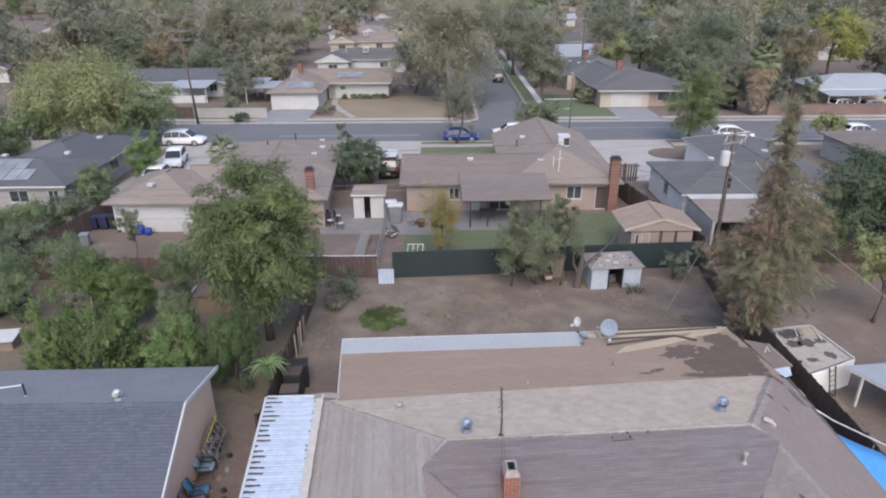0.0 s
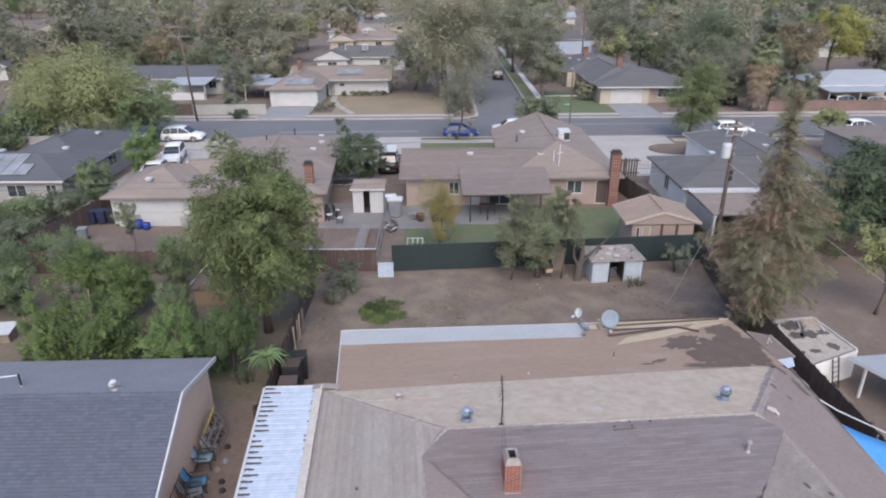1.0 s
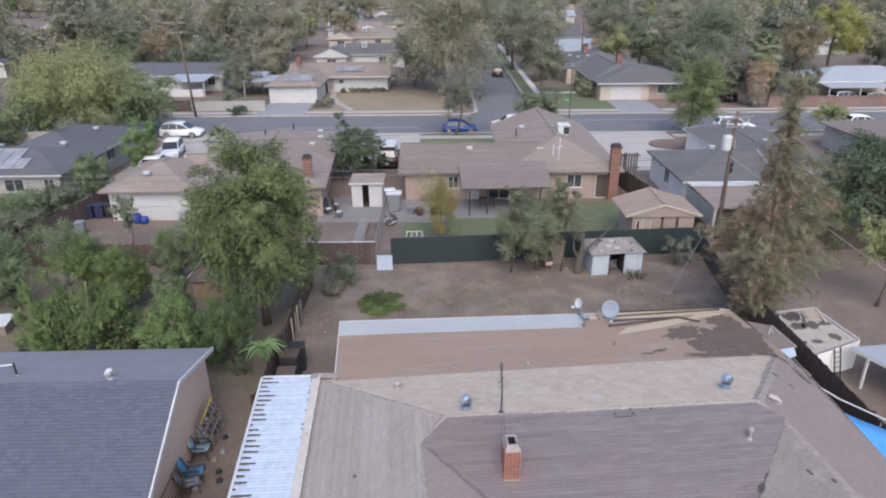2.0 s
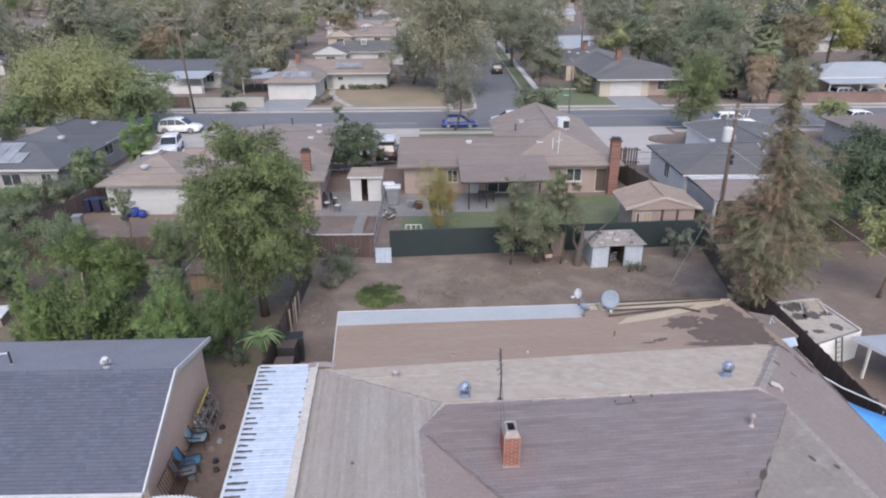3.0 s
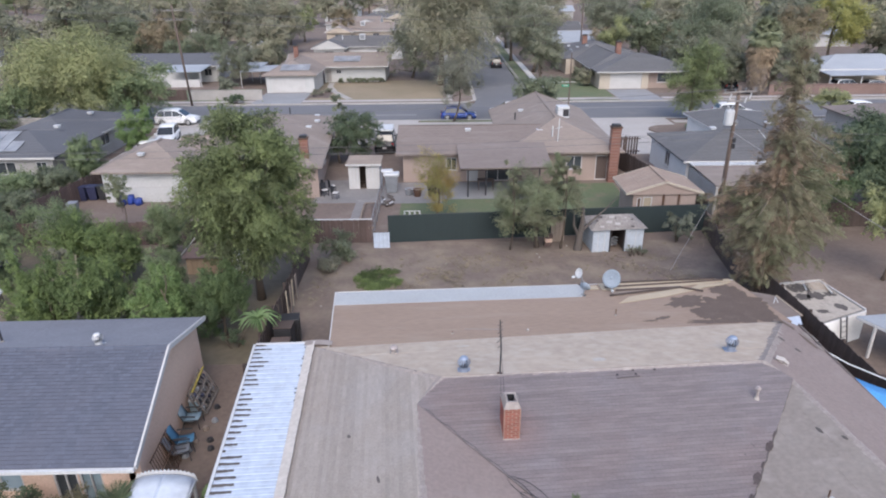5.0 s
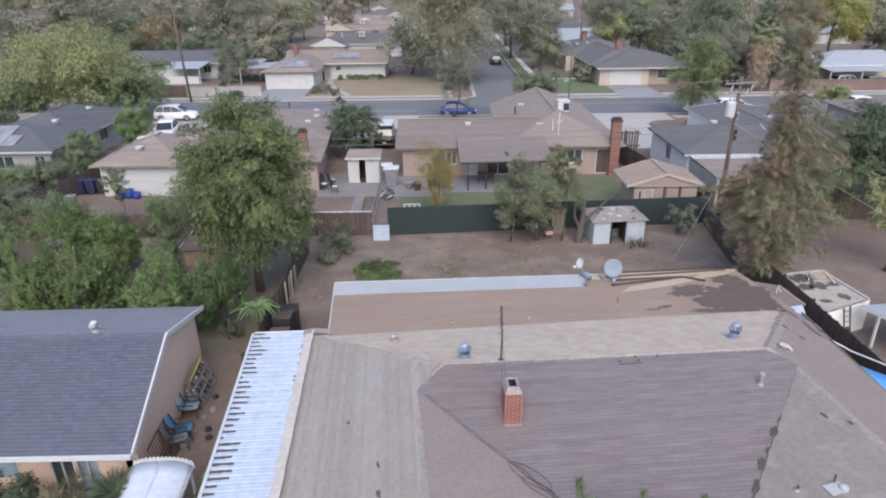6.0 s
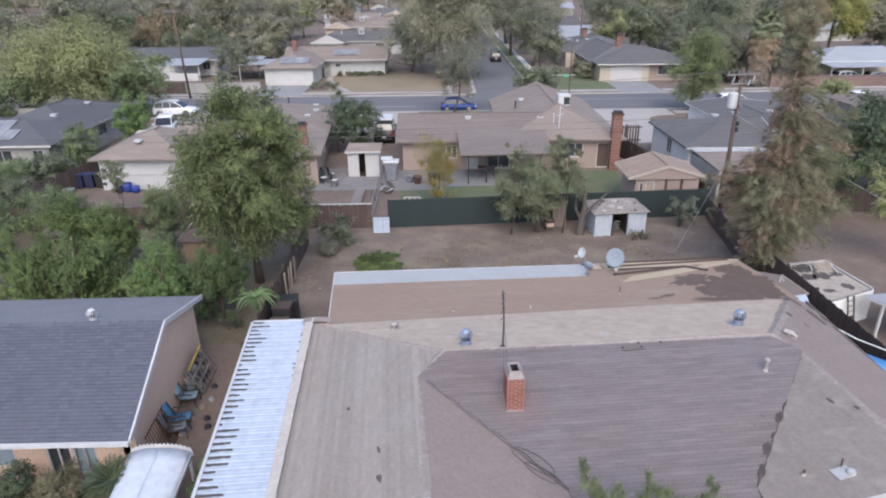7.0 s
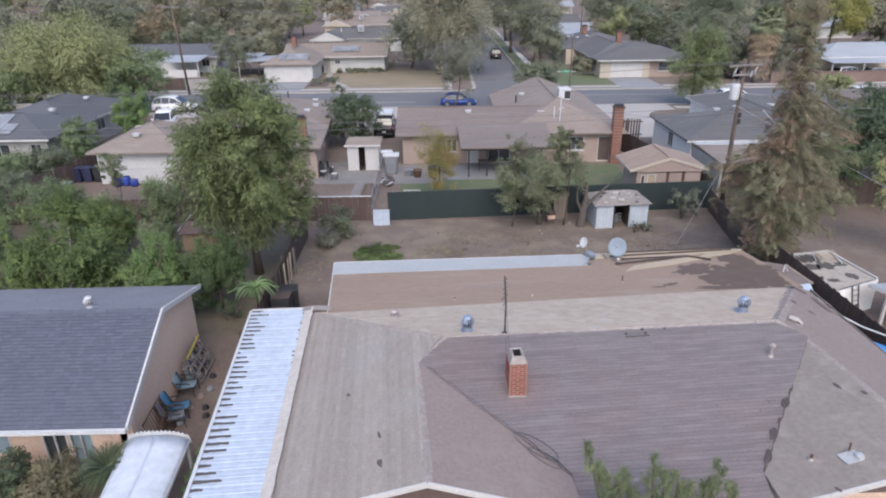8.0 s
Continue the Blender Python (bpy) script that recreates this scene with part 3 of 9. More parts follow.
class Slope:
    """A roof plane: its polygon laid out flat, s along the eave and u up the slope."""

    def __init__(self, points):
        pts = [Vector(p) for p in points]
        self.o = sum(pts, Vector()) / len(pts)
        n = Vector()
        for i, p in enumerate(pts):
            n += (p - self.o).cross(pts[(i + 1) % len(pts)] - self.o)
        self.n = n.normalized() if n.z > 0 else -n.normalized()
        self.u = (Vector((0, 0, 1)) - self.n * self.n.z).normalized()
        self.s = self.u.cross(self.n)
        self.flat = [((p - self.o).dot(self.s), (p - self.o).dot(self.u)) for p in pts]
        self.low, self.high = min(q[1] for q in self.flat), max(q[1] for q in self.flat)

    def at(self, s, u, lift=0.0):
        return self.o + self.s * s + self.u * u + self.n * lift

    def piece(self, poly, u0, u1, thick):
        """A wedge over a cell of the plane: thick at its lower edge, thin at the top."""
        k = len(poly)
        lift = [0.002 + thick * (1 - (q[1] - u0) / max(u1 - u0, 1e-6)) for q in poly]
        top = [self.at(*q, h) for q, h in zip(poly, lift)]
        low = [self.at(*q, -0.02) for q in poly]
        return Geo().add(top + low, [tuple(range(k))] + [(i, k + i, k + (i + 1) % k, (i + 1) % k) for i in range(k)])


def courses(slope, parent, mat, step=0.14, thick=0.014, edge=None):
    u = slope.low
    while u < slope.high - 0.01:
        poly = clip(clip(slope.flat, 1, u, True), 1, u + step, False)
        if len(poly) >= 3:
            lo, hi = min(q[0] for q in poly), max(q[0] for q in poly)
            n = max(1, int((hi - lo) / 0.45))
            seed, g, dark = random.uniform(0, 90), Geo(), []
            for k in range(n):
                cell = clip(clip(poly, 0, lo + (hi - lo) * k / n, True), 0, lo + (hi - lo) * (k + 1) / n, False) if n > 1 else poly
                if len(cell) < 3:
                    continue
                m = len(cell)
                top = [slope.at(q[0], q[1] + 0.012 * noise.noise((q[0] * 1.3, seed, 0)), 0.002 + thick * (1.0 + 1.1 * noise.noise((q[0] * 1.7, seed, 5))) * (1 - (q[1] - u) / step)) for q in cell]
                g.add(top + [slope.at(*q, -0.02) for q in cell], [tuple(range(m))] + [(i, m + i, m + (i + 1) % m, (i + 1) % m) for i in range(m)])
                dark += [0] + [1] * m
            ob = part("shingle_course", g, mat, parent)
            # the darker edge faces draw the overlap shadow in colour
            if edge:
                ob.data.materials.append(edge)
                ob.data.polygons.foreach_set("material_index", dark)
        u += step


def cap_line(parent, a, b, mat, w=0.24):
    """Overlapping cap tiles along a hip or ridge, each an uneven shallow saddle."""
    a, b = Vector(a), Vector(b)
    n = max(2, int((b - a).length / 0.36))
    d = (b - a) / n
    side = d.cross(Vector((0, 0, 1))).normalized() * w / 2
    for i in range(n):
        p, q = a + d * i, a + d * (i + 1.08)
        w0, h0 = random.uniform(0.85, 1.15), random.uniform(0.03, 0.045)
        top = [p - side * w0 + Vector((0, 0, -0.03)), p + Vector((0, 0, h0)), p + side * w0 + Vector((0, 0, -0.03)), q - side * w0 + Vector((0, 0, -0.045)), q + Vector((0, 0, h0 - 0.014)), q + side * w0 + Vector((0, 0, -0.045))]
        part("cap_tile", Geo().add(top, [(0, 1, 4, 3), (1, 2, 5, 4), (0, 2, 1), (3, 4, 5)]), mat, parent)


# ---- the big house under the camera ----
RL, RR = Vector((-0.08, 16.87, 3.80)), Vector((10.43, 17.62, 3.80))
WL, WLF = Vector((-0.82, 15.84, 3.56)), Vector((-0.50, 11.10, 3.56))
WR, WRF = Vector((11.05, 16.90, 3.56)), Vector((11.62, 11.50, 3.56))
LRC, LFC = Vector((-4.98, 20.66, 2.62)), Vector((-4.32, 10.9, 2.62))
RRC, RRE, RFC = Vector((13.50, 22.10, 2.68)), Vector((14.05, 21.95, 2.64)), Vector((14.05, 11.3, 2.62))
VL, VR = Vector((3.00, 12.15, 2.69)), Vector((7.70, 12.22, 2.65))
EL, ER, XL, XR = Vector((3.06, 10.95, 2.47)), Vector((7.62, 11.05, 2.43)), Vector((3.04, 11.0, 2.64)), Vector((7.70, 11.2, 2.62))
house = thing("house", "low tan house with a shingled hip roof and front wings", "house")
for name, pts, mat, how in (
    ("front_slope", [RL, WL, VL, EL, ER, VR, WR, RR], SHINGLE_MAIN, "purplish brown shingle slope"),
    ("side_slope", [RL, LRC, LFC, WLF, WL], SHINGLE_SIDE, "streaked weathered tan shingle slope"),
    ("wing_slope", [WL, WLF, XL, VL], SHINGLE_PINK, "plain reddish brown slope"),
    ("wing_slope", [WR, VR, XR, WRF], ROOF_WORN, "pale grey-tan patched slope"),
    ("side_slope", [RR, WR, WRF, RFC, RRE, RRC], SHINGLE_PINK, "plain reddish brown slope"),
):
    sl = Slope(pts)
    deck = part(name, Geo().slab([tuple(sl.at(*q)) for q in sl.flat], 0.14), mat, house, how)
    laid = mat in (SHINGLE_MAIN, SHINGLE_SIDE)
    courses(sl, deck, mat, 0.12 if laid else 0.5, 0.013 if mat is SHINGLE_SIDE else 0.0075 if laid else 0.003, EDGE_SHADE_AND_TAR if laid else None)
rear = part("rear_slope", Geo().slab([tuple(p) for p in (RL, RR, RRC, LRC)], 0.14), COATED, house, "cream coated rear slope")
# coating laps that run along the ridge
sl = Slope([RL, RR, RRC, LRC])
for k in range(2):
    u = sl.low + (sl.high - sl.low) * (k + 0.8) / 2.6
    poly = clip(clip(sl.flat, 1, u, True), 1, u + 0.05, False)
    if len(poly) > 2:
        part("coating_lap", sl.piece(poly, u, u + 0.05, 0.003), COATED, rear)
for a, b in ((RL, RR), (RL, WL), (WL, WLF), (RR, WR), (WR, WRF), (RL, LRC), (RR, RRC)):
    cap_line(house, a, b, CAPPING, 0.42 if b is RRC else 0.19 if b is RR else 0.26)
# valleys with a dark line of grit
for a, b, w in ((WL, VL, 0.006), (WR, VR, 0.016)):
    path = [Vector(a).lerp(Vector(b), 0.03 + 0.96 * i / 40) + Vector((random.uniform(-0.02, 0.02), 0, 0.012)) for i in range(41)]
    part("valley_grit", Geo().tube(path, [w * random.uniform(0.5, 1.8) for _ in path], 6), DEBRIS, house, "dark grit gathered in the valley")
# walls under the eaves
for a, b in (((-4.1, 11.4), (-4.5, 20.4)), ((-4.1, 11.4), (2.9, 11.55)), ((2.9, 11.55), (2.9, 12.2)), ((2.9, 12.2), (7.4, 12.4)), ((7.4, 12.4), (7.4, 11.8)), ((7.4, 11.8), (13.7, 12.0)), ((13.7, 12.0), (12.95, 21.3)), ((-4.5, 20.4), (12.95, 21.3))):
    part("wall", Geo().beam((*a, 1.22), (*b, 1.22), 0.18, 2.44), TAN_STUCCO, house)
for apex, l, r in ((WLF, LFC, XL), (WRF, XR, RFC)):
    # the dark brown puts the shade under the gable eaves into the wall colour
    part("gable_wall", Geo().slab([(l.x + 0.2, l.y + 0.5, 2.5), (r.x - 0.2, r.y + 0.5, 2.5), (apex.x, apex.y + 0.5, apex.z - 0.12)], 0.05), WOOD_AND_GABLE_SHADE, house)
    for q in (l, r):
        part("barge_board", Geo().beam(tuple(apex + Vector((0, -0.02, -0.05))), tuple(q + Vector((0, -0.02, -0.05))), 0.05, 0.14), WHITE_PAINT, house, "white barge board")
part("fascia", Geo().beam((LFC.x, LFC.y, 2.55), (LRC.x, LRC.y, 2.55), 0.04, 0.16), WHITE_PAINT, house)
part("fascia", Geo().beam((RFC.x, RFC.y, 2.55), (RRE.x, RRE.y, 2.57), 0.04, 0.16), ROOF_BROWN, house)

# flat rear addition
FA, FB, FC, FD = (-4.28, 20.50, 2.66), (13.85, 22.12, 2.67), (13.45, 26.55, 2.30), (-4.84, 25.72, 2.28)
flat = part("rear_roof", Geo().slab([FA, FB, FC, FD], 0.16), ROLL_ROOF, house, "low brown roll-roofed rear addition")
fs = Slope([FA, FB, FC, FD])
for k in range(5):
    u = fs.low + 1.45 + k * 0.78
    poly = clip(clip(fs.flat, 1, u, True), 1, u + 0.78, False)
    if len(poly) > 2:
        part("roofing_roll", fs.piece(poly, u, u + 0.78, 0.008), ROLL_ROOF, flat)
part("edge_strip", Geo().slab([(-4.84, 25.72, 2.30), (-4.70, 24.36, 2.40), (6.1, 24.86, 2.42), (6.55, 26.22, 2.32)], 0.03), PALE_STRIP, house, "pale blue-grey strip along the roof edge")
g = Geo()
for a, b in (((-4.84, 25.74), (13.45, 26.57)), ((-4.86, 25.72), (-4.31, 20.6))):
    g.beam((*a, 2.22), (*b, 2.22 if a[1] > 25.73 else 2.56), 0.04, 0.2)
part("edge_board", g, WHITE_PAINT, house, "pale edge board")
for x in (-4.4, 0.2, 4.8, 9.4, 13.0):
    part("post", Geo().span((x - 0.06, 25.3 + x * 0.045, 0), (x + 0.06, 25.42 + x * 0.045, 2.2)), WHITE_PAINT, house)
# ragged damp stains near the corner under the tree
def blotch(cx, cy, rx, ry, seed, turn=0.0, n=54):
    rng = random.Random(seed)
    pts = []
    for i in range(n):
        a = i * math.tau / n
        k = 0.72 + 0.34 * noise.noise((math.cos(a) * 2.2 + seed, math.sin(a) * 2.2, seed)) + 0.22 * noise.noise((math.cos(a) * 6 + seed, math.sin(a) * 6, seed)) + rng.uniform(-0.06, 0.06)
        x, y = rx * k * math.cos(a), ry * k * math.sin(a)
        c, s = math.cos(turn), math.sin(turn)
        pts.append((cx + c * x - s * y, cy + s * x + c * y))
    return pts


def on_flat(x, y, lift):
    k = -(fs.n.x * (x - fs.o.x) + fs.n.y * (y - fs.o.y)) / fs.n.z
    return (x, y, fs.o.z + k + lift)


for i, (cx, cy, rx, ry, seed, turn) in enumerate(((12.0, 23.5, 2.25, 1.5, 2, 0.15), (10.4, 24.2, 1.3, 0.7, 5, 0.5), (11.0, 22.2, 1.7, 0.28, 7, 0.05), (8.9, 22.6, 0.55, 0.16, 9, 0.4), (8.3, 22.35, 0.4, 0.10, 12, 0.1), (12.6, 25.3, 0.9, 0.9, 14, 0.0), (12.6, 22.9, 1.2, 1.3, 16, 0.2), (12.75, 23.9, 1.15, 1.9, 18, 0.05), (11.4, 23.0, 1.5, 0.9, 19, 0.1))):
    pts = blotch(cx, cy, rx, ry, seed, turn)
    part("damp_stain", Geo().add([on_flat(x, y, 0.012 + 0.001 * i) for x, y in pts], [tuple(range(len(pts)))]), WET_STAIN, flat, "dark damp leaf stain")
# bare plywood and loose boards at the back corner
for pts in (((7.15, 25.5), (10.3, 25.75), (13.25, 26.35), (13.25, 26.62), (7.1, 26.3)), ((7.5, 24.05), (9.7, 24.7), (11.7, 25.55), (10.6, 25.62), (8.1, 24.72)), ((10.9, 25.4), (12.6, 25.9), (13.2, 26.25), (11.6, 26.0)), ((6.45, 25.6), (7.0, 25.6), (7.0, 26.05), (6.45, 26.05))):
    part("plywood_sheet", Geo().slab([on_flat(x, y, 0.04) for x, y in pts], 0.02), PLYWOOD, flat, "bare plywood sheet")
part("weathered_sheet", Geo().slab([on_flat(x, y, 0.045) for x, y in ((7.6, 24.85), (10.4, 25.55), (8.4, 25.42), (7.4, 25.2))], 0.02), WOOD_GREY, flat, "weathered olive-brown sheet")
for a, b, w in (((7.3, 25.78), (12.9, 26.42), 0.05), ((7.7, 25.4), (10.7, 25.66), 0.06), ((7.3, 24.82), (10.65, 25.62), 0.07), ((10.6, 25.66), (11.5, 25.15), 0.08), ((8.0, 26.3), (12.6, 26.6), 0.05)):
    part("loose_board", Geo().beam(on_flat(*a, 0.08), on_flat(*b, 0.08), w, 0.06), WOOD_DARK, flat, "dark loose board")

# white metal side roof with ribs
ME = [Vector((-7.13, 20.90, 2.58)), Vector((-5.02, 20.86, 2.66)), Vector((-4.28, 11.0, 2.66)), Vector((-6.20, 11.0, 2.50))]


def on_metal(s, k, lift=0.0):
    """s from the outer edge to the wall, k from the back to the front."""
    a, b = ME[0].lerp(ME[1], s), ME[3].lerp(ME[2], s)
    return a.lerp(b, k) + Vector((0, 0, lift))


side = thing("patio_cover", "white ribbed metal patio cover along the house", "patio cover")
RIBS = 36
for j in range(12):
    g = Geo()
    prof = []
    for r in range(3):
        k0 = (j * 3 + r) / RIBS
        for dk, h in ((0.0, 0.0), (0.40, 0.0), (0.44, 0.006), (0.48, 0.0), (0.80, 0.0), (0.84, 0.012), (0.90, 0.012), (0.94, 0.0)):
            prof.append((k0 + dk / RIBS, h))
    prof.append(((j + 1) * 3 / RIBS, 0.0))
    for k, h in prof:
        g.v += [tuple(on_metal(s, min(k, 1), h + (0.004 if j % 2 else 0) + 0.006 * noise.noise((k * 40, s * 3, 2.0)))) for s in (0.0, 0.5, 0.94)]
    g.f = [(3 * i + c, 3 * i + c + 1, 3 * i + c + 4, 3 * i + c + 3) for i in range(len(prof) - 1) for c in (0, 1)]
    part("metal_sheet", g, METAL_SHEET, side)
# leaf litter washed down between the ribs to the outer gutter
for k in range(RIBS):
    reach = random.choice((0.05, 0.10, 0.14, 0.2, 0.26, 0.32, 0.17, 0.23)) * (1.0 if k < 27 else 1.2)
    c = (k + 0.31) / RIBS
    w = 0.27 / RIBS
    pts = []
    for i in range(7):
        s = reach * i / 6 * random.uniform(0.93, 1.0)
        pts.append(on_metal(s, c - w * random.uniform(0.55, 1.0) * (1 - 0.3 * i / 6), 0.022))
    for i in range(6, -1, -1):
        pts.append(on_metal(reach * i / 6, c + w * random.uniform(0.6, 1.05) * (1 - 0.25 * i / 6), 0.022))
    part("leaf_litter", Geo().add(pts, [tuple(range(14))]), DEBRIS, side, "dark rotten leaf litter between ribs")
g = Geo().beam(tuple(ME[0] + Vector((-0.05, 0, -0.03))), tuple(ME[3] + Vector((-0.05, 0, -0.03))), 0.09, 0.12)
part("gutter", g, WHITE_METAL, side, "white gutter along the outer edge")
part("end_trim", Geo().beam(tuple(ME[0] + Vector((0, 0.03, 0.0))), tuple(ME[1] + Vector((0, 0.03, 0.0))), 0.05, 0.10), WHITE_METAL, side)
inner = [on_metal(0.925 + 0.012 * noise.noise((i * 0.9, 1, 4)), i / 40, 0.045) for i in range(41)]
outer = [on_metal(1.075 + 0.022 * noise.noise((i * 0.7, 3, 8)), i / 40, 0.10) for i in range(41)]
g = Geo().slab([tuple(p) for p in inner + outer[::-1]], 0.05)
part("wall_flashing", g, FLASHING, side, "cream flashing strip")
for k in range(8):
    p = on_metal(random.uniform(0.90, 0.93), (k + random.random()) / 20, 0.03)
    part("tar_blob", Geo().lathe(tuple(p), [(0.0, 0.02), (0.03, 0.014), (0.045, 0.0)], 7), DEBRIS, side)
for k in (0.06, 0.35, 0.65, 0.95):
    p = on_metal(0.04, k)
    part("post", Geo().span((p.x - 0.045, p.y - 0.045, 0), (p.x + 0.045, p.y + 0.045, p.z - 0.05)), WHITE_METAL, side)
part("mortar_lump", Geo().add([(x, y, 2.66 + 0.10 * max(0, 1 - (x + 4.75) ** 2 / 0.5)) for y in (20.62, 20.78, 20.95) for x in (-5.25, -4.98, -4.7, -4.45, -4.2)], [(j * 5 + i, j * 5 + i + 1, j * 5 + i + 6, j * 5 + i + 5) for j in range(2) for i in range(4)]), CAPPING, house, smooth=True)


# ---- things on the big roof ----
def on_slope(sl, x, y, lift=0.0):
    return (x, y, sl.o.z - (sl.n.x * (x - sl.o.x) + sl.n.y * (y - sl.o.y)) / sl.n.z + lift)


FRONT, REAR, LEFT, RWING, RSIDE = Slope([RL, WL, VL, EL, ER, VR, WR, RR]), Slope([RL, RR, RRC, LRC]), Slope([RL, LRC, LFC, WLF, WL]), Slope([WR, VR, XR, WRF]), Slope([RR, WR, WRF, RFC, RRE, RRC])

# brick chimney, laid brick by brick round a mortar core
CW, CD, CX, CY = 0.46, 0.64, 1.89, 14.91
base_z = on_slope(FRONT, CX, CY - CD / 2)[2] - 0.25
top_z = 4.31
chimney = thing("chimney", "short red brick chimney with a mortar crown", "chimney", at=(CX, CY, base_z), turn=3.5)
g = Geo().span((-CW / 2 - 0.009, -CD / 2 - 0.009, 0), (CW / 2 + 0.009, CD / 2 + 0.009, top_z - base_z - 0.34))
for sx in (-1, 1):
    g.span((sx * (CW / 2 - 0.1), -CD / 2 - 0.009, top_z - base_z - 0.34), (sx * (CW / 2 + 0.009), CD / 2 + 0.009, top_z - base_z))
    g.span((-CW / 2 + 0.1, sx * (CD / 2 - 0.1), top_z - base_z - 0.34), (CW / 2 - 0.1, sx * (CD / 2 + 0.009), top_z - base_z))
part("core", g, OLD_MORTAR, chimney)
brick_x = mesh_of("brick", Geo().box((0, 0, 0), (0.195, 0.09, 0.045)), BRICK, 0.004)
brick_h = mesh_of("half_brick", Geo().box((0, 0, 0), (0.088, 0.09, 0.045)), BRICK, 0.004)
course = 0
z = 0.05
while z < top_z - base_z - 0.02:
    for x, me in (((-0.115, brick_x), (0.115, brick_x)) if course % 2 else ((0.0, brick_x), (-0.172, brick_h), (0.172, brick_h))):
        for sy in (-1, 1):
            shared("brick", me, chimney, pose(x + random.uniform(-0.004, 0.004), sy * (CD / 2 - 0.03 + random.uniform(0, 0.005)), z))
    for k in range(3):
        for sx in (-1, 1):
            shared("brick", brick_x, chimney, pose(sx * (CW / 2 - 0.03 + random.uniform(0, 0.005)), -CD / 3 + k * CD / 3 + random.uniform(-0.004, 0.004), z, 0, 0, 90))
    z += 0.068
    course += 1
H = top_z - base_z
g = Geo()
ring = lambda w, d, h: [(-w, -d, h), (w, -d, h), (w, d, h), (-w, d, h)]
vs = ring(CW / 2 + 0.02, CD / 2 + 0.02, H) + ring(CW / 2 - 0.075, CD / 2 - 0.09, H + 0.18) + ring(0.105, 0.165, H + 0.17) + ring(0.105, 0.165, H - 0.3)
g.add(vs, [(i + 4 * k, (i + 1) % 4 + 4 * k, (i + 1) % 4 + 4 * k + 4, i + 4 * k + 4) for k in range(3) for i in range(4)] + [(12, 13, 14, 15)])
part("crown", g, CAPPING, chimney, "sloped grey mortar crown with a dark flue")
# near-black plates put the shade of the flue hole into the colour
g = Geo().span((-0.10, -0.16, H - 0.28), (0.10, 0.16, H - 0.26))
for s in (-1, 1):
    g.span((s * 0.085, -0.16, H - 0.26), (s * 0.102, 0.16, H + 0.165))
    g.span((-0.085, s * 0.145, H - 0.26), (0.085, s * 0.162, H + 0.165))
part("flue", g, DARK_METAL, chimney, "near-black flue walls with the hole's shade in their colour")
part("flashing", Geo().add(*(lambda w, d: ([(-w, -d, 0.21), (w, -d, 0.21), (w, d, 0.52), (-w, d, 0.52), (-w * 0.8, -d * 0.85, 0.33), (w * 0.8, -d * 0.85, 0.33), (w * 0.8, d * 0.9, 0.6), (-w * 0.8, d * 0.9, 0.6)], [(0, 1, 5, 4), (1, 2, 6, 5), (2, 3, 7, 6), (3, 0, 4, 7)]))(CW / 2 + 0.035, CD / 2 + 0.045)), CAPPING, chimney, "mortared flashing")

# aerial mast with short elements, guyed
bx, by, bz = on_slope(REAR, 1.78, 17.10)
aerial = thing("aerial", "rusty television aerial mast with short rods on the ridge", "aerial", at=(bx, by, bz - 0.02))
part("mast", Geo().tube([(0, 0, 0), (0.02, 0.01, 1.0), (-0.04, 0.02, 1.98)], [0.026, 0.024, 0.017], 7), DARK_METAL, aerial)
for zz, w in ((1.05, 0.20), (1.28, 0.34), (1.42, 0.16), (1.58, 0.26), (1.72, 0.16), (1.85, 0.22)):
    part("rod", Geo().tube([(-0.03 - w / 2 * 0.6, -w / 2, zz), (w / 2 * 0.5, w / 2, zz + 0.01)], 0.012, 5), DARK_METAL, aerial)
part("side_rod", Geo().tube([(0, 0, 1.66), (-1.12, 0.02, 1.68)], 0.006, 5), GREY_PLASTIC, aerial, "thin pale side rod")
part("foot", Geo().box((0, 0, 0.03), (0.16, 0.16, 0.05)), RUST, aerial, bevel=0.01)
g = Geo()
for q in ((-0.15, -2.2), (0.05, -1.6)):
    p = on_slope(FRONT, bx + q[0], by + q[1], 0.02)
    g.tube([(0, 0, 1.15), (p[0] - bx, p[1] - by, p[2] - bz)], 0.006, 4)
part("guy_wire", g, DARK_METAL, aerial)


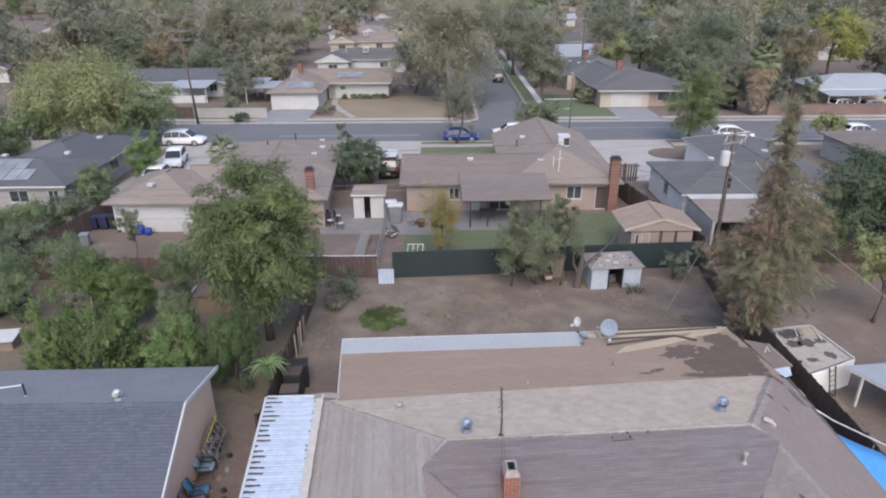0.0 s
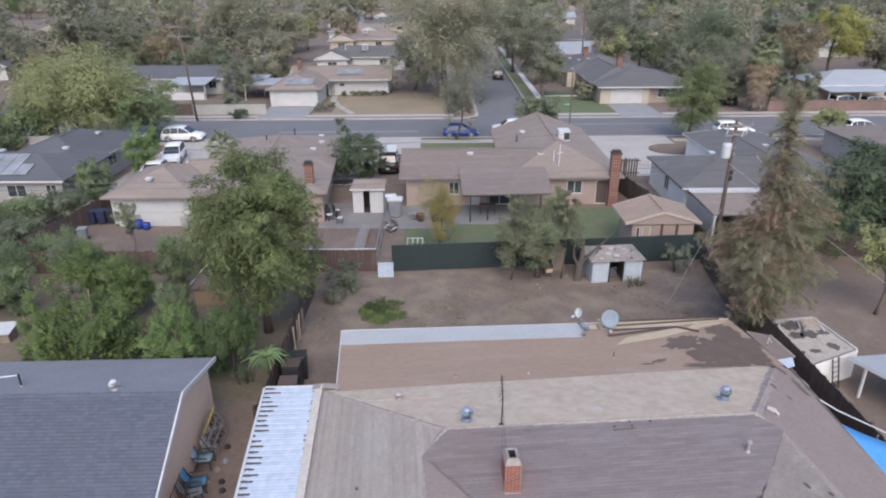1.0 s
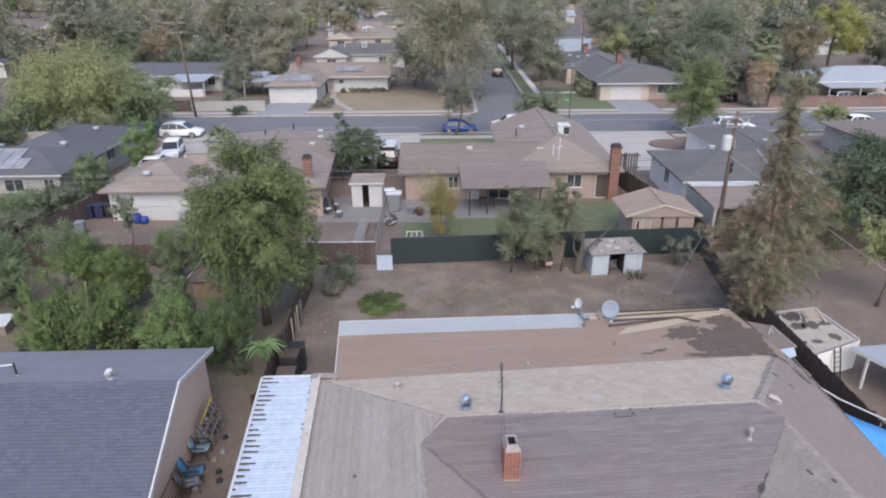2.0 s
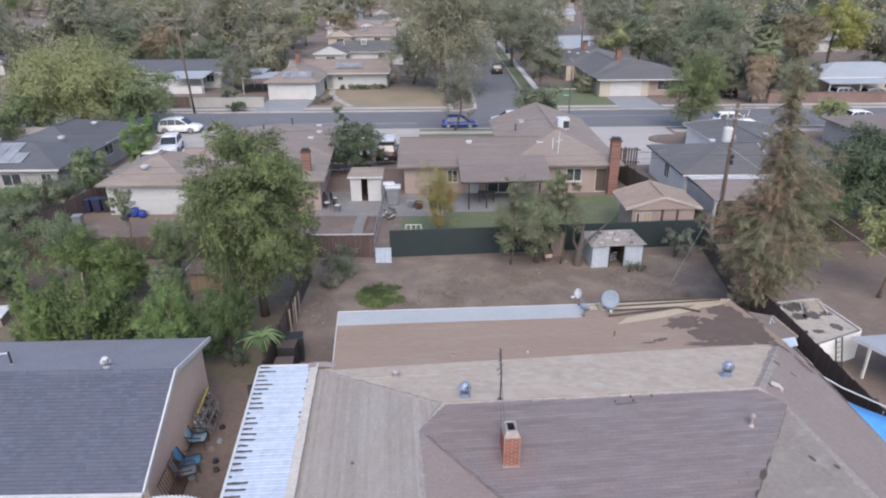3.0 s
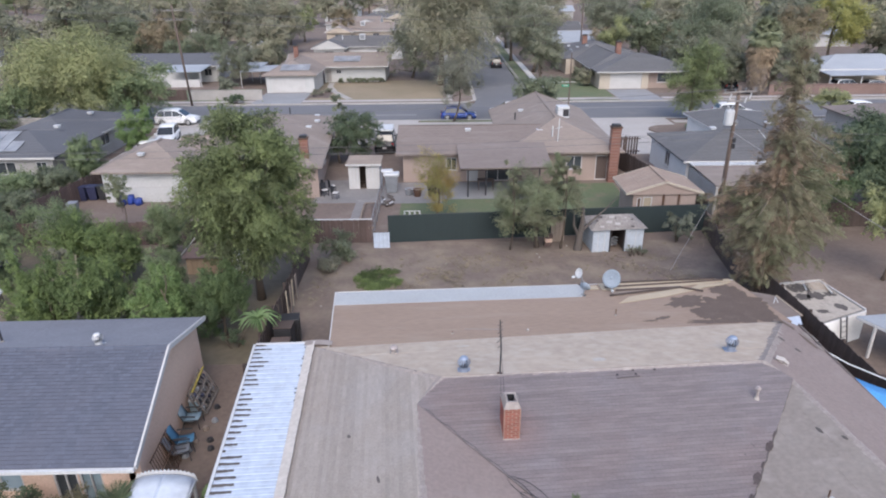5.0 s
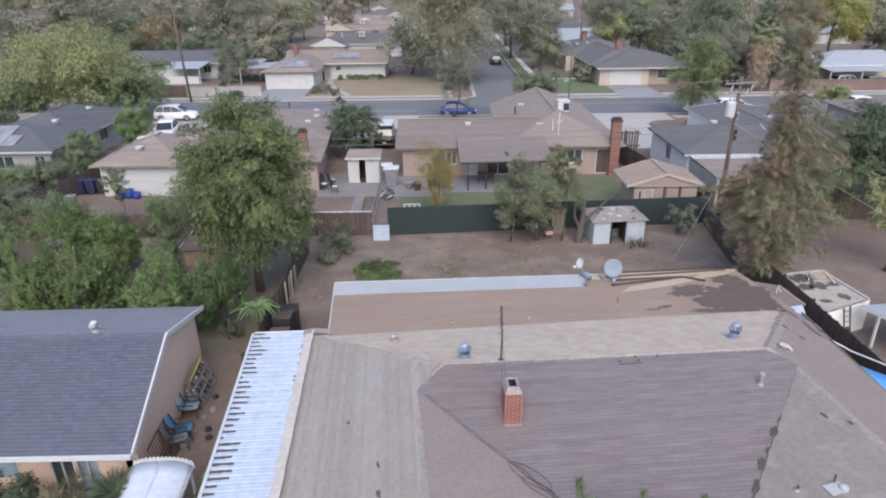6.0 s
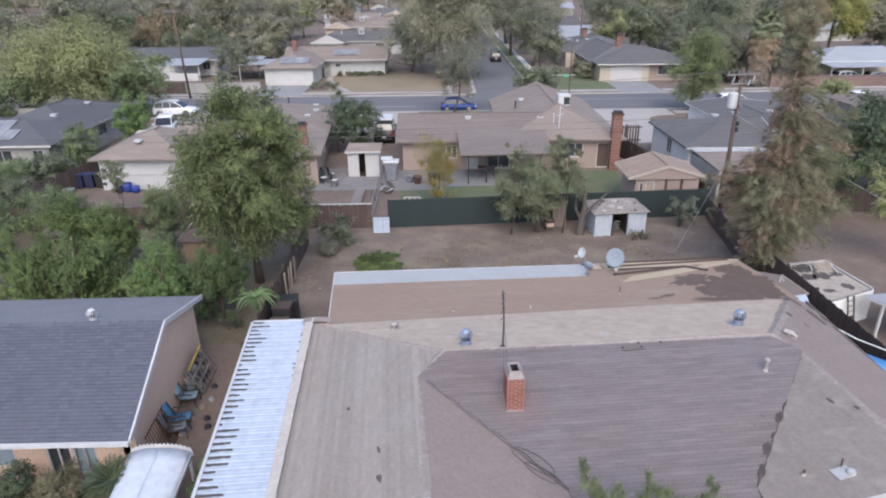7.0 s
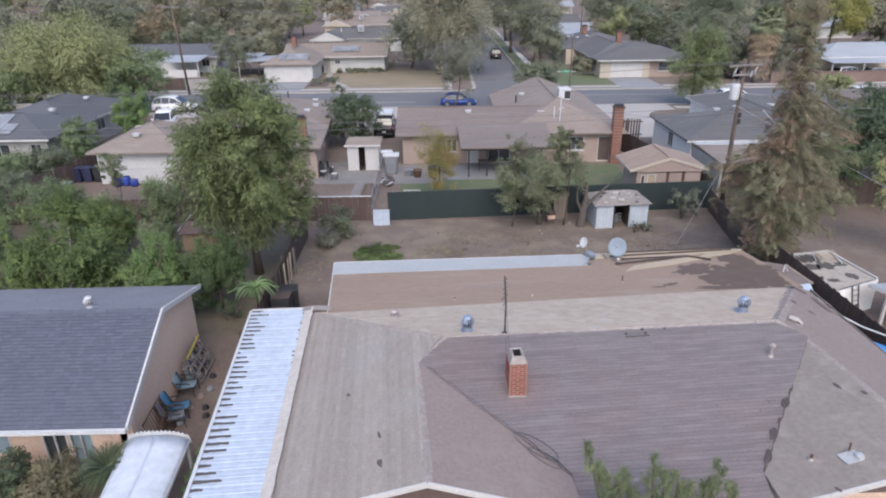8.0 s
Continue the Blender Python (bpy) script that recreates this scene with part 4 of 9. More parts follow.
def turbine(at, s, mat, label):
    """A whirling roof vent: curb, neck, and a globe of curved vanes."""
    ob = thing("roof_turbine", label, "roof vent", "roof turbines", at=at)
    part("base", Geo().box((0, 0, 0.03), (0.44 * s, 0.44 * s, 0.05)), mat, ob, bevel=0.01)
    part("neck", Geo().lathe((0, 0, 0), [(0.165 * s, 0.0), (0.16 * s, 0.26 * s), (0.17 * s, 0.28 * s)], 16), mat, ob, smooth=True)
    part("core", Geo().lathe((0, 0, 0.28 * s), [(0.10 * s, 0), (0.14 * s, 0.16 * s), (0.06 * s, 0.30 * s)], 12), DARK_METAL, ob)
    for k in range(16):
        a = k * math.tau / 16
        g = Geo()
        for i in range(7):
            t = i / 6
            r = (0.15 + 0.09 * math.sin(math.pi * t) - 0.09 * t ** 3) * s
            for da, dr in ((0.0, 0.0), (0.18, -0.012 * s)):
                b = a + da + 0.35 * t
                g.v.append(((r + dr) * math.cos(b), (r + dr) * math.sin(b), (0.28 + 0.34 * t) * s))
        g.f = [(2 * i, 2 * i + 1, 2 * i + 3, 2 * i + 2) for i in range(6)]
        part("vane", g, mat, ob)
    part("cap", Geo().lathe((0, 0, 0.60 * s), [(0.15 * s, -0.02 * s), (0.12 * s, 0.03 * s), (0.0, 0.05 * s)], 16), mat, ob, smooth=True)
    return ob


turbine(on_slope(REAR, 0.65, 17.42, -0.03), 0.93, ZINC, "blue-grey zinc turbine vent on the cream roof")
turbine(on_slope(REAR, 9.85, 18.72, -0.03), 0.93, ZINC, "blue-grey zinc turbine vent near the far hip")


def pipe(at, h, r, mat, label, flange=0.0, hood=False):
    ob = thing("roof_pipe", label, "roof pipe", "roof pipes", at=at)
    part("pipe", Geo().tube([(0, 0, -0.03), (0, 0, h)], r, 10), mat, ob)
    if flange:
        part("flange", Geo().box((0, 0, 0.02), (flange, flange, 0.025), 8), mat, ob, bevel=0.006)
    if hood:
        part("hood", Geo().lathe((0, 0, h), [(r * 1.9, -0.03), (r * 2.0, 0.03), (r * 1.2, 0.08), (0, 0.095)], 12), mat, ob)
    part("collar", Geo().lathe((0, 0, 0), [(r * 2.2, -0.02), (r * 1.2, 0.07)], 10), MORTAR, ob)
    return ob


pipe(on_slope(REAR, -1.78, 19.6), 0.2, 0.075, VENT_GREY, "squat capped grey-pink vent on the cream roof", 0.3, True)
pipe(on_slope(FRONT, 9.55, 16.1), 0.34, 0.045, VENT_GREY, "capped grey-tan vent pipe on the shingles", 0.0, True)
gv = thing("roof_vent", "bent cream slant-back vent near the hip", "roof vent", at=on_slope(RSIDE, 11.22, 17.93), turn=-35)
part("flange", Geo().box((0, 0, 0.0), (0.42, 0.3, 0.03)), VENT_GREY, gv, bevel=0.006)
part("hood", Geo().slab([(-0.2, -0.1, 0.16), (0.06, -0.12, 0.14), (0.06, 0.12, 0.14), (-0.2, 0.1, 0.16)], 0.03), FLASHING, gv)
part("duct", Geo().box((-0.04, 0, 0.06), (0.14, 0.16, 0.14)), VENT_GREY, gv, bevel=0.01)
part("end_tab", Geo().slab([(0.06, -0.1, 0.14), (0.2, -0.06, 0.03), (0.2, 0.06, 0.03), (0.06, 0.1, 0.14)], 0.02), FLASHING, gv)
pipe(on_slope(RWING, 9.72, 12.35), 0.30, 0.022, RUST, "rusty flue pipe on a pale flashing", 0.0)
part("flashing_sheet", Geo().slab([on_slope(RWING, x, y, 0.04) for x, y in ((9.5, 11.98), (9.9, 12.02), (9.85, 12.38), (9.42, 12.32))], 0.02), PALE_STRIP, house, "pale metal flashing sheet")
part("flashing_bubble", Geo().lathe(on_slope(RWING, 9.85, 12.15, 0.03), [(0.12, 0), (0.10, 0.06), (0, 0.09)], 10), PALE_STRIP, house)
pipe(on_slope(RWING, 8.85, 12.35), 0.16, 0.035, RUST, "stubby rusty pipe on the pale slope", 0.0)
pipe(on_flat(7.05, 22.9, 0.0), 0.30, 0.022, RUST, "thin dark pipe on the brown roof", 0.0)
pipe(on_flat(0.35, 21.5, 0.0), 0.10, 0.03, RUST, "short dark pipe stub on the brown roof", 0.0)
pipe(on_flat(3.3, 21.65, 0.0), 0.08, 0.03, WHITE_METAL, "short pale pipe stub on the brown roof", 0.0)
part("old_bracket", Geo().beam(on_slope(FRONT, 5.45, 16.86, 0.03), on_slope(FRONT, 6.2, 16.95, 0.03), 0.05, 0.03), EDGE_SHADE_AND_TAR, house, "flat dark metal bar on the shingles")
for x, y in ((6.05, 17.2), (6.75, 17.24), (6.1, 17.04), (5.5, 17.0)):
    part("nail_cap", Geo().lathe(on_slope(FRONT, x, y, 0.01), [(0.0, 0.05), (0.035, 0.03), (0.04, 0.0)], 6), DARK_METAL, house)
for sl, x, y in ((LEFT, -2.8, 15.0), (LEFT, -1.75, 13.0), (LEFT, -1.65, 12.0), (RWING, 10.69, 14.64), (RWING, 11.13, 14.2), (RWING, 8.95, 11.35), (RSIDE, 12.3, 20.0), (RSIDE, 12.6, 19.4)):
    pts = blotch(x, y, random.uniform(0.05, 0.10), random.uniform(0.10, 0.22), int(x * 10) + 40, 0.3, 9)
    part("roof_patch", Geo().add([on_slope(sl, px, py, 0.024) for px, py in pts], [tuple(range(9))]), DEBRIS if sl is not REAR else COATED, house, "small dark patch")
# rotted leaves lodged in the right valley, scraps and smears at the right eave
for x, y, rx, ry, k in ((9.2, 14.36, 0.13, 0.30, 3), (8.42, 13.34, 0.13, 0.3, 4), (7.98, 12.66, 0.11, 0.36, 6), (8.75, 13.75, 0.05, 0.2, 8), (9.5, 14.75, 0.04, 0.22, 9)):
    pts = blotch(x, y, rx, ry, k, -0.62, 22)
    part("rotted_leaves", Geo().add([(px, py, max(on_slope(RWING, px, py)[2], on_slope(FRONT, px, py)[2]) + 0.03) for px, py in pts], [tuple(range(22))]), WET_LEAVES, house, "dark rotted leaves lodged in the valley")
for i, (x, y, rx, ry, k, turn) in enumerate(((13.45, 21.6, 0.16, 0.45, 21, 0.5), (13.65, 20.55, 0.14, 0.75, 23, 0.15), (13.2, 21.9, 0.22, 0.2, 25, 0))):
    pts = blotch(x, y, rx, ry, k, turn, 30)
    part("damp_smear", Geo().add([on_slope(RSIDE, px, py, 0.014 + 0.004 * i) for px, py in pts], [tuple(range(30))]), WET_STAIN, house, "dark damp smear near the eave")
for pts in (((13.75, 21.35), (14.22, 21.3), (14.24, 20.82), (13.8, 20.75)), ((13.85, 20.4), (14.16, 20.45), (14.15, 20.05), (13.9, 20.0))):
    part("roofing_scrap", Geo().slab([on_slope(RSIDE, px, py, 0.03) for px, py in pts], 0.015), ROOF_WORN, house, "loose grey roofing scrap over the eave")
for x, y, rx, ry, k in ((8.75, 14.4, 0.03, 0.13, 62), (8.4, 14.1, 0.05, 0.04, 63)):
    pts = blotch(x, y, rx, ry, k, 0.3, 14)
    part("tar_mark", Geo().add([on_slope(FRONT, px, py, 0.022) for px, py in pts], [tuple(range(14))]), EDGE_SHADE_AND_TAR, house, "dark tar mark")
for x, y, rx, ry in ((5.2, 18.2, 0.30, 0.22), (0.75, 20.1, 0.30, 0.10), (8.3, 17.75, 0.16, 0.07), (3.2, 17.9, 0.25, 0.08)):
    pts = blotch(x, y, rx, ry, int(x * 7), 0.2, 18)
    part("coating_patch", Geo().add([on_slope(REAR, px, py, 0.012) for px, py in pts], [tuple(range(18))]), FLASHING, house, "pale patch on the coating")
# loops of black cable down the valley
g = Geo()
path = []
for i in range(120):
    t = i / 119
    p = WL.lerp(VL, 0.06 + 0.94 * t)
    k = math.sin(i * 0.31) * 0.022
    path.append(on_slope(FRONT, p.x + 0.02 + k, p.y + 0.02 + k * 0.5, 0.04))
g.tube(path, [0.006 if i < 80 else 0.011 for i in range(120)], 5)
for cx, cy, r in ((2.2, 12.95, 0.50), (2.35, 12.6, 0.36)):
    loop = []
    for i in range(25):
        a = i * math.tau / 24
        q = (r * 1.25 * math.cos(a), r * 0.42 * math.sin(a))
        x, y = cx + 0.8 * q[0] + 0.6 * q[1], cy - 0.6 * q[0] + 0.8 * q[1]
        z = max(on_slope(FRONT, x, y)[2], on_slope(Slope([WL, WLF, XL, VL]), x, y)[2]) + 0.05
        loop.append((x, y, z))
    g.tube(loop, 0.008, 5)
whole("cable", g, DARK_METAL, "black cable with loose loops lying on the shingles", "cable")


def dish(at, w, h, face, mat, label, z=0.42):
    """A satellite dish on a bent tripod pole, its face turned by degrees about z."""
    ob = thing("satellite_dish", label, "satellite dish", "satellite dishes", at=at, turn=face)
    g = Geo()
    n, k = 18, 4
    for i in range(k + 1):
        r = i / k
        for a in range(n):
            x, y = w / 2 * r * math.cos(a * math.tau / n), h / 2 * r * math.sin(a * math.tau / n)
            g.v.append((x, -0.10 * (1 - r * r) * -1 - 0.06 + y * 0.32, z + h / 2 + y * 0.9))
    g.f = [(i * n + a, i * n + (a + 1) % n, (i + 1) * n + (a + 1) % n, (i + 1) * n + a) for i in range(k) for a in range(n)]
    reflector = part("reflector", g, mat, ob, smooth=True)
    sol = reflector.modifiers.new("thickness", "SOLIDIFY")
    sol.thickness = 0.012
    part("pole", Geo().tube([(0, 0.12, -0.03), (0, 0.14, z), (0, 0.05, z + h * 0.4)], 0.022, 8), GREY_PLASTIC, ob)
    for sx in (-1, 1):
        part("strut", Geo().tube([(sx * 0.28, 0.45, -0.02), (0, 0.14, z * 0.8)], 0.012, 6), GREY_PLASTIC, ob)
    part("foot", Geo().box((0, 0.12, 0.01), (0.22, 0.18, 0.03)), DARK_METAL, ob)
    part("arm", Geo().tube([(0, 0, z + 0.05), (0, -w * 0.75, z + 0.10)], 0.014, 6), GREY_PLASTIC, ob)
    part("receiver", Geo().box((0, -w * 0.78, z + 0.14), (0.10, 0.14, 0.09)), WHITE_METAL, ob, bevel=0.015)
    return ob


dish(on_flat(7.5, 25.55, 0.0), 0.80, 0.90, -8, DISH_GREY, "pale round satellite dish at the roof edge", 0.16)
dish(on_flat(6.25, 25.15, 0.0), 0.48, 0.50, 150, DISH_GREY, "small pale satellite dish on a thin pole", 0.12)
dish(on_flat(6.2, 26.1, 0.0), 0.46, 0.50, -62, WHITE_METAL, "white satellite dish seen edge-on with its arm")

# ---- the neighbouring house with the blue-grey roof ----
NE, NA, NB = Vector((-9.14, 14.77, 2.25)), Vector((-9.57, 19.08, 3.70)), Vector((-9.84, 23.05, 2.62))
NEW, NAW, NBW = Vector((-22.5, 14.60, 2.25)), Vector((-22.5, 18.90, 3.70)), Vector((-22.5, 22.70, 2.62))
nb = thing("house", "tan stucco house with a blue-grey shingle roof", "house")
deck = part("front_slope", Geo().slab([tuple(p) for p in (NE, NA, NAW, NEW)], 0.16), SHINGLE_BLUE, nb, "blue-grey laid shingles")
bk = part("rear_slope", Geo().slab([tuple(p) for p in (NA, NB, NBW, NAW)], 0.16), ROOF_SLATE, nb, "smooth grey rear slope")
sl = Slope([NE, NA, NAW, NEW])
back_sl = Slope([NA, NB, NBW, NAW])
courses(back_sl, bk, ROOF_SLATE, 0.28, 0.006)
near_shingles, field, field_slots = 0, Geo(), []
row, u = 0, sl.low
while u < sl.high - 0.01:
    band = clip(clip(sl.flat, 1, u, True), 1, u + 0.142, False)
    if len(band) >= 3:
        lo, hi = min(q[0] for q in band), max(q[0] for q in band)
        x = lo - random.uniform(0, 0.33)
        while x < hi:
            w = random.choice((0.14, 0.18, 0.22, 0.28))
            cell = clip(clip(band, 0, x + 0.004, True), 0, x + w, False)
            if len(cell) >= 3:
                piece = sl.piece(cell, u, u + 0.142, random.uniform(0.008, 0.018))
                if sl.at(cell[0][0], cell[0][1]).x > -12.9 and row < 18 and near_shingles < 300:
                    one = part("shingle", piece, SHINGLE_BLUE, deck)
                    one.data.materials.append(BLUE_EDGE_SHADE)
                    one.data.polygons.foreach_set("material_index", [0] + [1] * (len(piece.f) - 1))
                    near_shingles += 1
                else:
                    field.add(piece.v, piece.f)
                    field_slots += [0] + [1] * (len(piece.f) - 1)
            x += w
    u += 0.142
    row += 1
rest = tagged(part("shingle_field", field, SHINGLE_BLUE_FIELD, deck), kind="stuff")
rest.data.materials.append(BLUE_EDGE_SHADE)
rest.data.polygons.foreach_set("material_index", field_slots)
cap_line(nb, NA, NAW, SHINGLE_BLUE, 0.30)
for a, b in ((NE, NA), (NA, NB)):
    part("barge_board", Geo().beam(tuple(a + Vector((0.03, 0, -0.04))), tuple(b + Vector((0.03, 0, -0.04))), 0.06, 0.18), WHITE_PAINT, nb, "white barge board")
part("gutter", Geo().beam(tuple(NE + Vector((0, -0.05, -0.08))), tuple(NEW + Vector((0, -0.05, -0.08))), 0.11, 0.12), WHITE_METAL, nb, "white gutter along the eave")
part("gable_wall", Geo().add([(-9.45, 15.25, 0), (-10.1, 22.75, 0), (-10.1, 22.75, 2.55), (-9.8, 19.08, 3.56), (-9.45, 15.25, 2.22), (-9.65, 15.25, 0), (-10.3, 22.75, 0), (-10.3, 22.75, 2.55), (-10.0, 19.08, 3.56), (-9.65, 15.25, 2.22)], [(0, 1, 2, 3, 4), (9, 8, 7, 6, 5), (0, 5, 6, 1), (1, 6, 7, 2), (2, 7, 8, 3), (3, 8, 9, 4), (4, 9, 5, 0)]), TAN_STUCCO, nb)
WIN = ((-11.2, -10.5, 0.05), (-12.0, -11.25, 0.05), (-14.4, -12.95, 0.9), (-17.6, -15.9, 0.9), (-20.8, -18.9, 0.9))
edges_x = [-9.25] + [v for w in WIN for v in (w[1], w[0])] + [-22.3]
for i in range(0, len(edges_x), 2):
    part("front_wall", Geo().span((edges_x[i + 1], 15.25, 0), (edges_x[i], 15.42, 2.3)), TAN_STUCCO, nb)
for x0, x1, sill in WIN:
    part("lintel_wall", Geo().span((x0, 15.25, 2.02), (x1, 15.42, 2.3)), TAN_STUCCO, nb)
    if sill > 0.1:
        part("sill_wall", Geo().span((x0, 15.25, 0), (x1, 15.42, sill)), TAN_STUCCO, nb)
part("soffit", Geo().span((-22.4, 14.85, 2.12), (-9.2, 15.24, 2.15)), TAN_STUCCO, nb)
part("rear_wall", Geo().span((-22.3, 22.4, 0), (-10.3, 22.58, 2.55)), TAN_STUCCO, nb)
for x0, x1, sill in WIN:
    win = part("window" if sill > 0.1 else "door", Geo().span((x0, 15.36, sill), (x1, 15.38, 2.02)), GLASS if x0 == -12.0 else CURTAIN_GLASS, nb)
    for a, b in (((x0, sill), (x0 + 0.05, 2.02)), ((x1 - 0.05, sill), (x1, 2.02)), ((x0, 1.97), (x1, 2.02)), ((x0, sill), (x1, sill + 0.05)), (((x0 + x1) / 2 - 0.02, sill), ((x0 + x1) / 2 + 0.02, 2.02))):
        part("frame", Geo().span((a[0], 15.27, a[1]), (b[0], 15.33, b[1])), WHITE_PAINT, win)
turbine(on_slope(back_sl, -12.15, 19.42, -0.08), 0.80, WHITE_METAL, "bright white turbine vent behind the ridge")
ob = pipe(on_slope(back_sl, -15.9, 19.9, 0), 0.55, 0.04, DARK_METAL, "dark flue pipe with a long white rail", 0.0)
part("rail", Geo().tube([(0, 0, 0.5), (-1.9, -0.25, 0.38)], 0.03, 7), WHITE_METAL, ob, "white horizontal rail")

# arched white canopy over the side path
can = thing("canopy", "arched white sheet canopy with a scalloped back edge", "canopy")
AX0, AX1, AY0, AY1 = (-9.16, -8.68), (-7.40, -7.14), 14.72, 11.2


def arch(k, s, lift=0.0):
    x0, x1 = AX0[0] + (AX0[1] - AX0[0]) * k, AX1[0] + (AX1[1] - AX1[0]) * k
    return (x0 + (x1 - x0) * s, AY0 + (AY1 - AY0) * k, 1.80 + 0.18 * (1 - abs(2 * s - 1) ** 3) + lift)


for j in range(2):
    g = Geo()
    s0 = j * 0.5
    for i in range(9):
        for q in range(9):
            g.v.append(arch(i / 8, s0 + 0.5 * q / 8, 0.006 * j))
    g.f = [(i * 9 + q, i * 9 + q + 1, (i + 1) * 9 + q + 1, (i + 1) * 9 + q) for i in range(8) for q in range(8)]
    o = part("roof_sheet", g, CANOPY_SHEET, can, smooth=True)
    sol = o.modifiers.new("thickness", "SOLIDIFY")
    sol.thickness = 0.02
for q in range(15):
    a, b, c = arch(0, q / 15), arch(0, (q + 1) / 15), arch(0, (q + 0.5) / 15)
    g = Geo()
    g.add([(a[0] * 1.0 - 0.04, a[1] + 0.05, 1.68), (b[0] + 0.04, b[1] + 0.05, 1.68), (b[0], b[1] + 0.05, b[2] + 0.08), (c[0], c[1] + 0.05, c[2] + 0.16), (a[0], a[1] + 0.05, a[2] + 0.08)], [(0, 1, 2, 3, 4)])
    o = part("valance_tab", g, WHITE_METAL, can, "white scalloped end tab")
    sol = o.modifiers.new("thickness", "SOLIDIFY")
    sol.thickness = 0.02
part("seam", Geo().tube([arch(i / 8, 0.5, 0.015) for i in range(9)], 0.018, 6), METAL_SHEET, can)
for k, s in ((0.03, 0.02), (0.03, 0.98), (0.97, 0.02), (0.97, 0.98)):
    p = arch(k, s)
    part("post", Geo().span((p[0] - 0.04, p[1] - 0.04, 0), (p[0] + 0.04, p[1] + 0.04, p[2])), WHITE_METAL, can)
for s in (0.0, 1.0):
    part("side_beam", Geo().beam(arch(0, s, -0.03), arch(1, s, -0.03), 0.06, 0.1), WHITE_METAL, can)


# ---- the other houses ----
def pitched(parent, x0, x1, y0, y1, ze, zr, axis, mat, ends=("gable", "gable"), name="roof", label="", over=0.0, wall=None, trim=None):
    """A hipped or gabled roof over a rectangle, with thickness; ends: at the low and at the high end of the ridge."""
    x0, x1, y0, y1 = x0 - over, x1 + over, y0 - over, y1 + over
    if axis == "x":
        half, mid = (y1 - y0) / 2, (y0 + y1) / 2
        a = (x0 + (half if ends[0] == "hip" else 0), mid, zr)
        b = (x1 - (half if ends[1] == "hip" else 0), mid, zr)
        planes = [[(x0, y0, ze), (x1, y0, ze), b, a], [(x1, y1, ze), (x0, y1, ze), a, b]]
        tri = [((x0, y1, ze), (x0, y0, ze), a), ((x1, y0, ze), (x1, y1, ze), b)]
    else:
        half, mid = (x1 - x0) / 2, (x0 + x1) / 2
        a = (mid, y0 + (half if ends[0] == "hip" else 0), zr)
        b = (mid, y1 - (half if ends[1] == "hip" else 0), zr)
        planes = [[(x1, y0, ze), (x1, y1, ze), b, a], [(x0, y1, ze), (x0, y0, ze), a, b]]
        tri = [((x0, y0, ze), (x1, y0, ze), a), ((x1, y1, ze), (x0, y1, ze), b)]
    trim = trim or (WHITE_PAINT if mat is not ROOF_BROWN else ROOF_BROWN)
    g = Geo()
    for p in planes:
        g.slab(p, 0.13)
    for kind, p in zip(ends, tri):
        if kind == "hip":
            g.slab(list(p), 0.13)
    roof = part(name, g, mat, parent, label)
    for kind, p in zip(ends, tri):
        if kind == "gable" and wall:
            c = [sum(q[i] for q in p) / 3 for i in range(3)]
            cx, cy = (x0 + x1) / 2, (y0 + y1) / 2
            pts = [(q[0] + (over + 0.05) * (1 if cx > q[0] else -1) if axis == "x" else q[0], q[1] + (over + 0.05) * (1 if cy > q[1] else -1) if axis == "y" else q[1], q[2] - 0.135) for q in p]
            part("gable", Geo().add(pts, [(0, 1, 2)]), wall, parent)
    cap = Geo().beam((a[0], a[1], a[2] + 0.02), (b[0], b[1], b[2] + 0.02), 0.22, 0.05) if (Vector(a) - Vector(b)).length > 0.5 else None
    if cap:
        part("ridge_cap", cap, mat, roof)
    for p, q in ((planes[0][0], planes[0][1]), (planes[1][0], planes[1][1])):
        part("fascia", Geo().beam((p[0], p[1], p[2] - 0.08), (q[0], q[1], q[2] - 0.08), 0.04, 0.15), trim, roof)
    for kind, t_ in zip(ends, tri):
        if kind == "gable":
            for q in t_[:2]:
                part("barge_board", Geo().beam((q[0], q[1], q[2] - 0.06), (t_[2][0], t_[2][1], t_[2][2] - 0.06), 0.05, 0.16), trim, roof)
    # courses read as faint laps down each slope
    for p in planes:
        s = Slope(p)
        n = int((s.high - s.low) / 0.42)
        lap = Geo()
        for k in range(n):
            u = s.low + (k + 0.5) * 0.42
            cell = clip(clip(s.flat, 1, u, True), 1, u + 0.06, False)
            if len(cell) > 2:
                pc = s.piece(cell, u, u + 0.06, 0.012)
                lap.add(pc.v, pc.f)
        if lap.v:
            tagged(part("shingle_relief", lap, mat, roof), kind="stuff")
    return roof


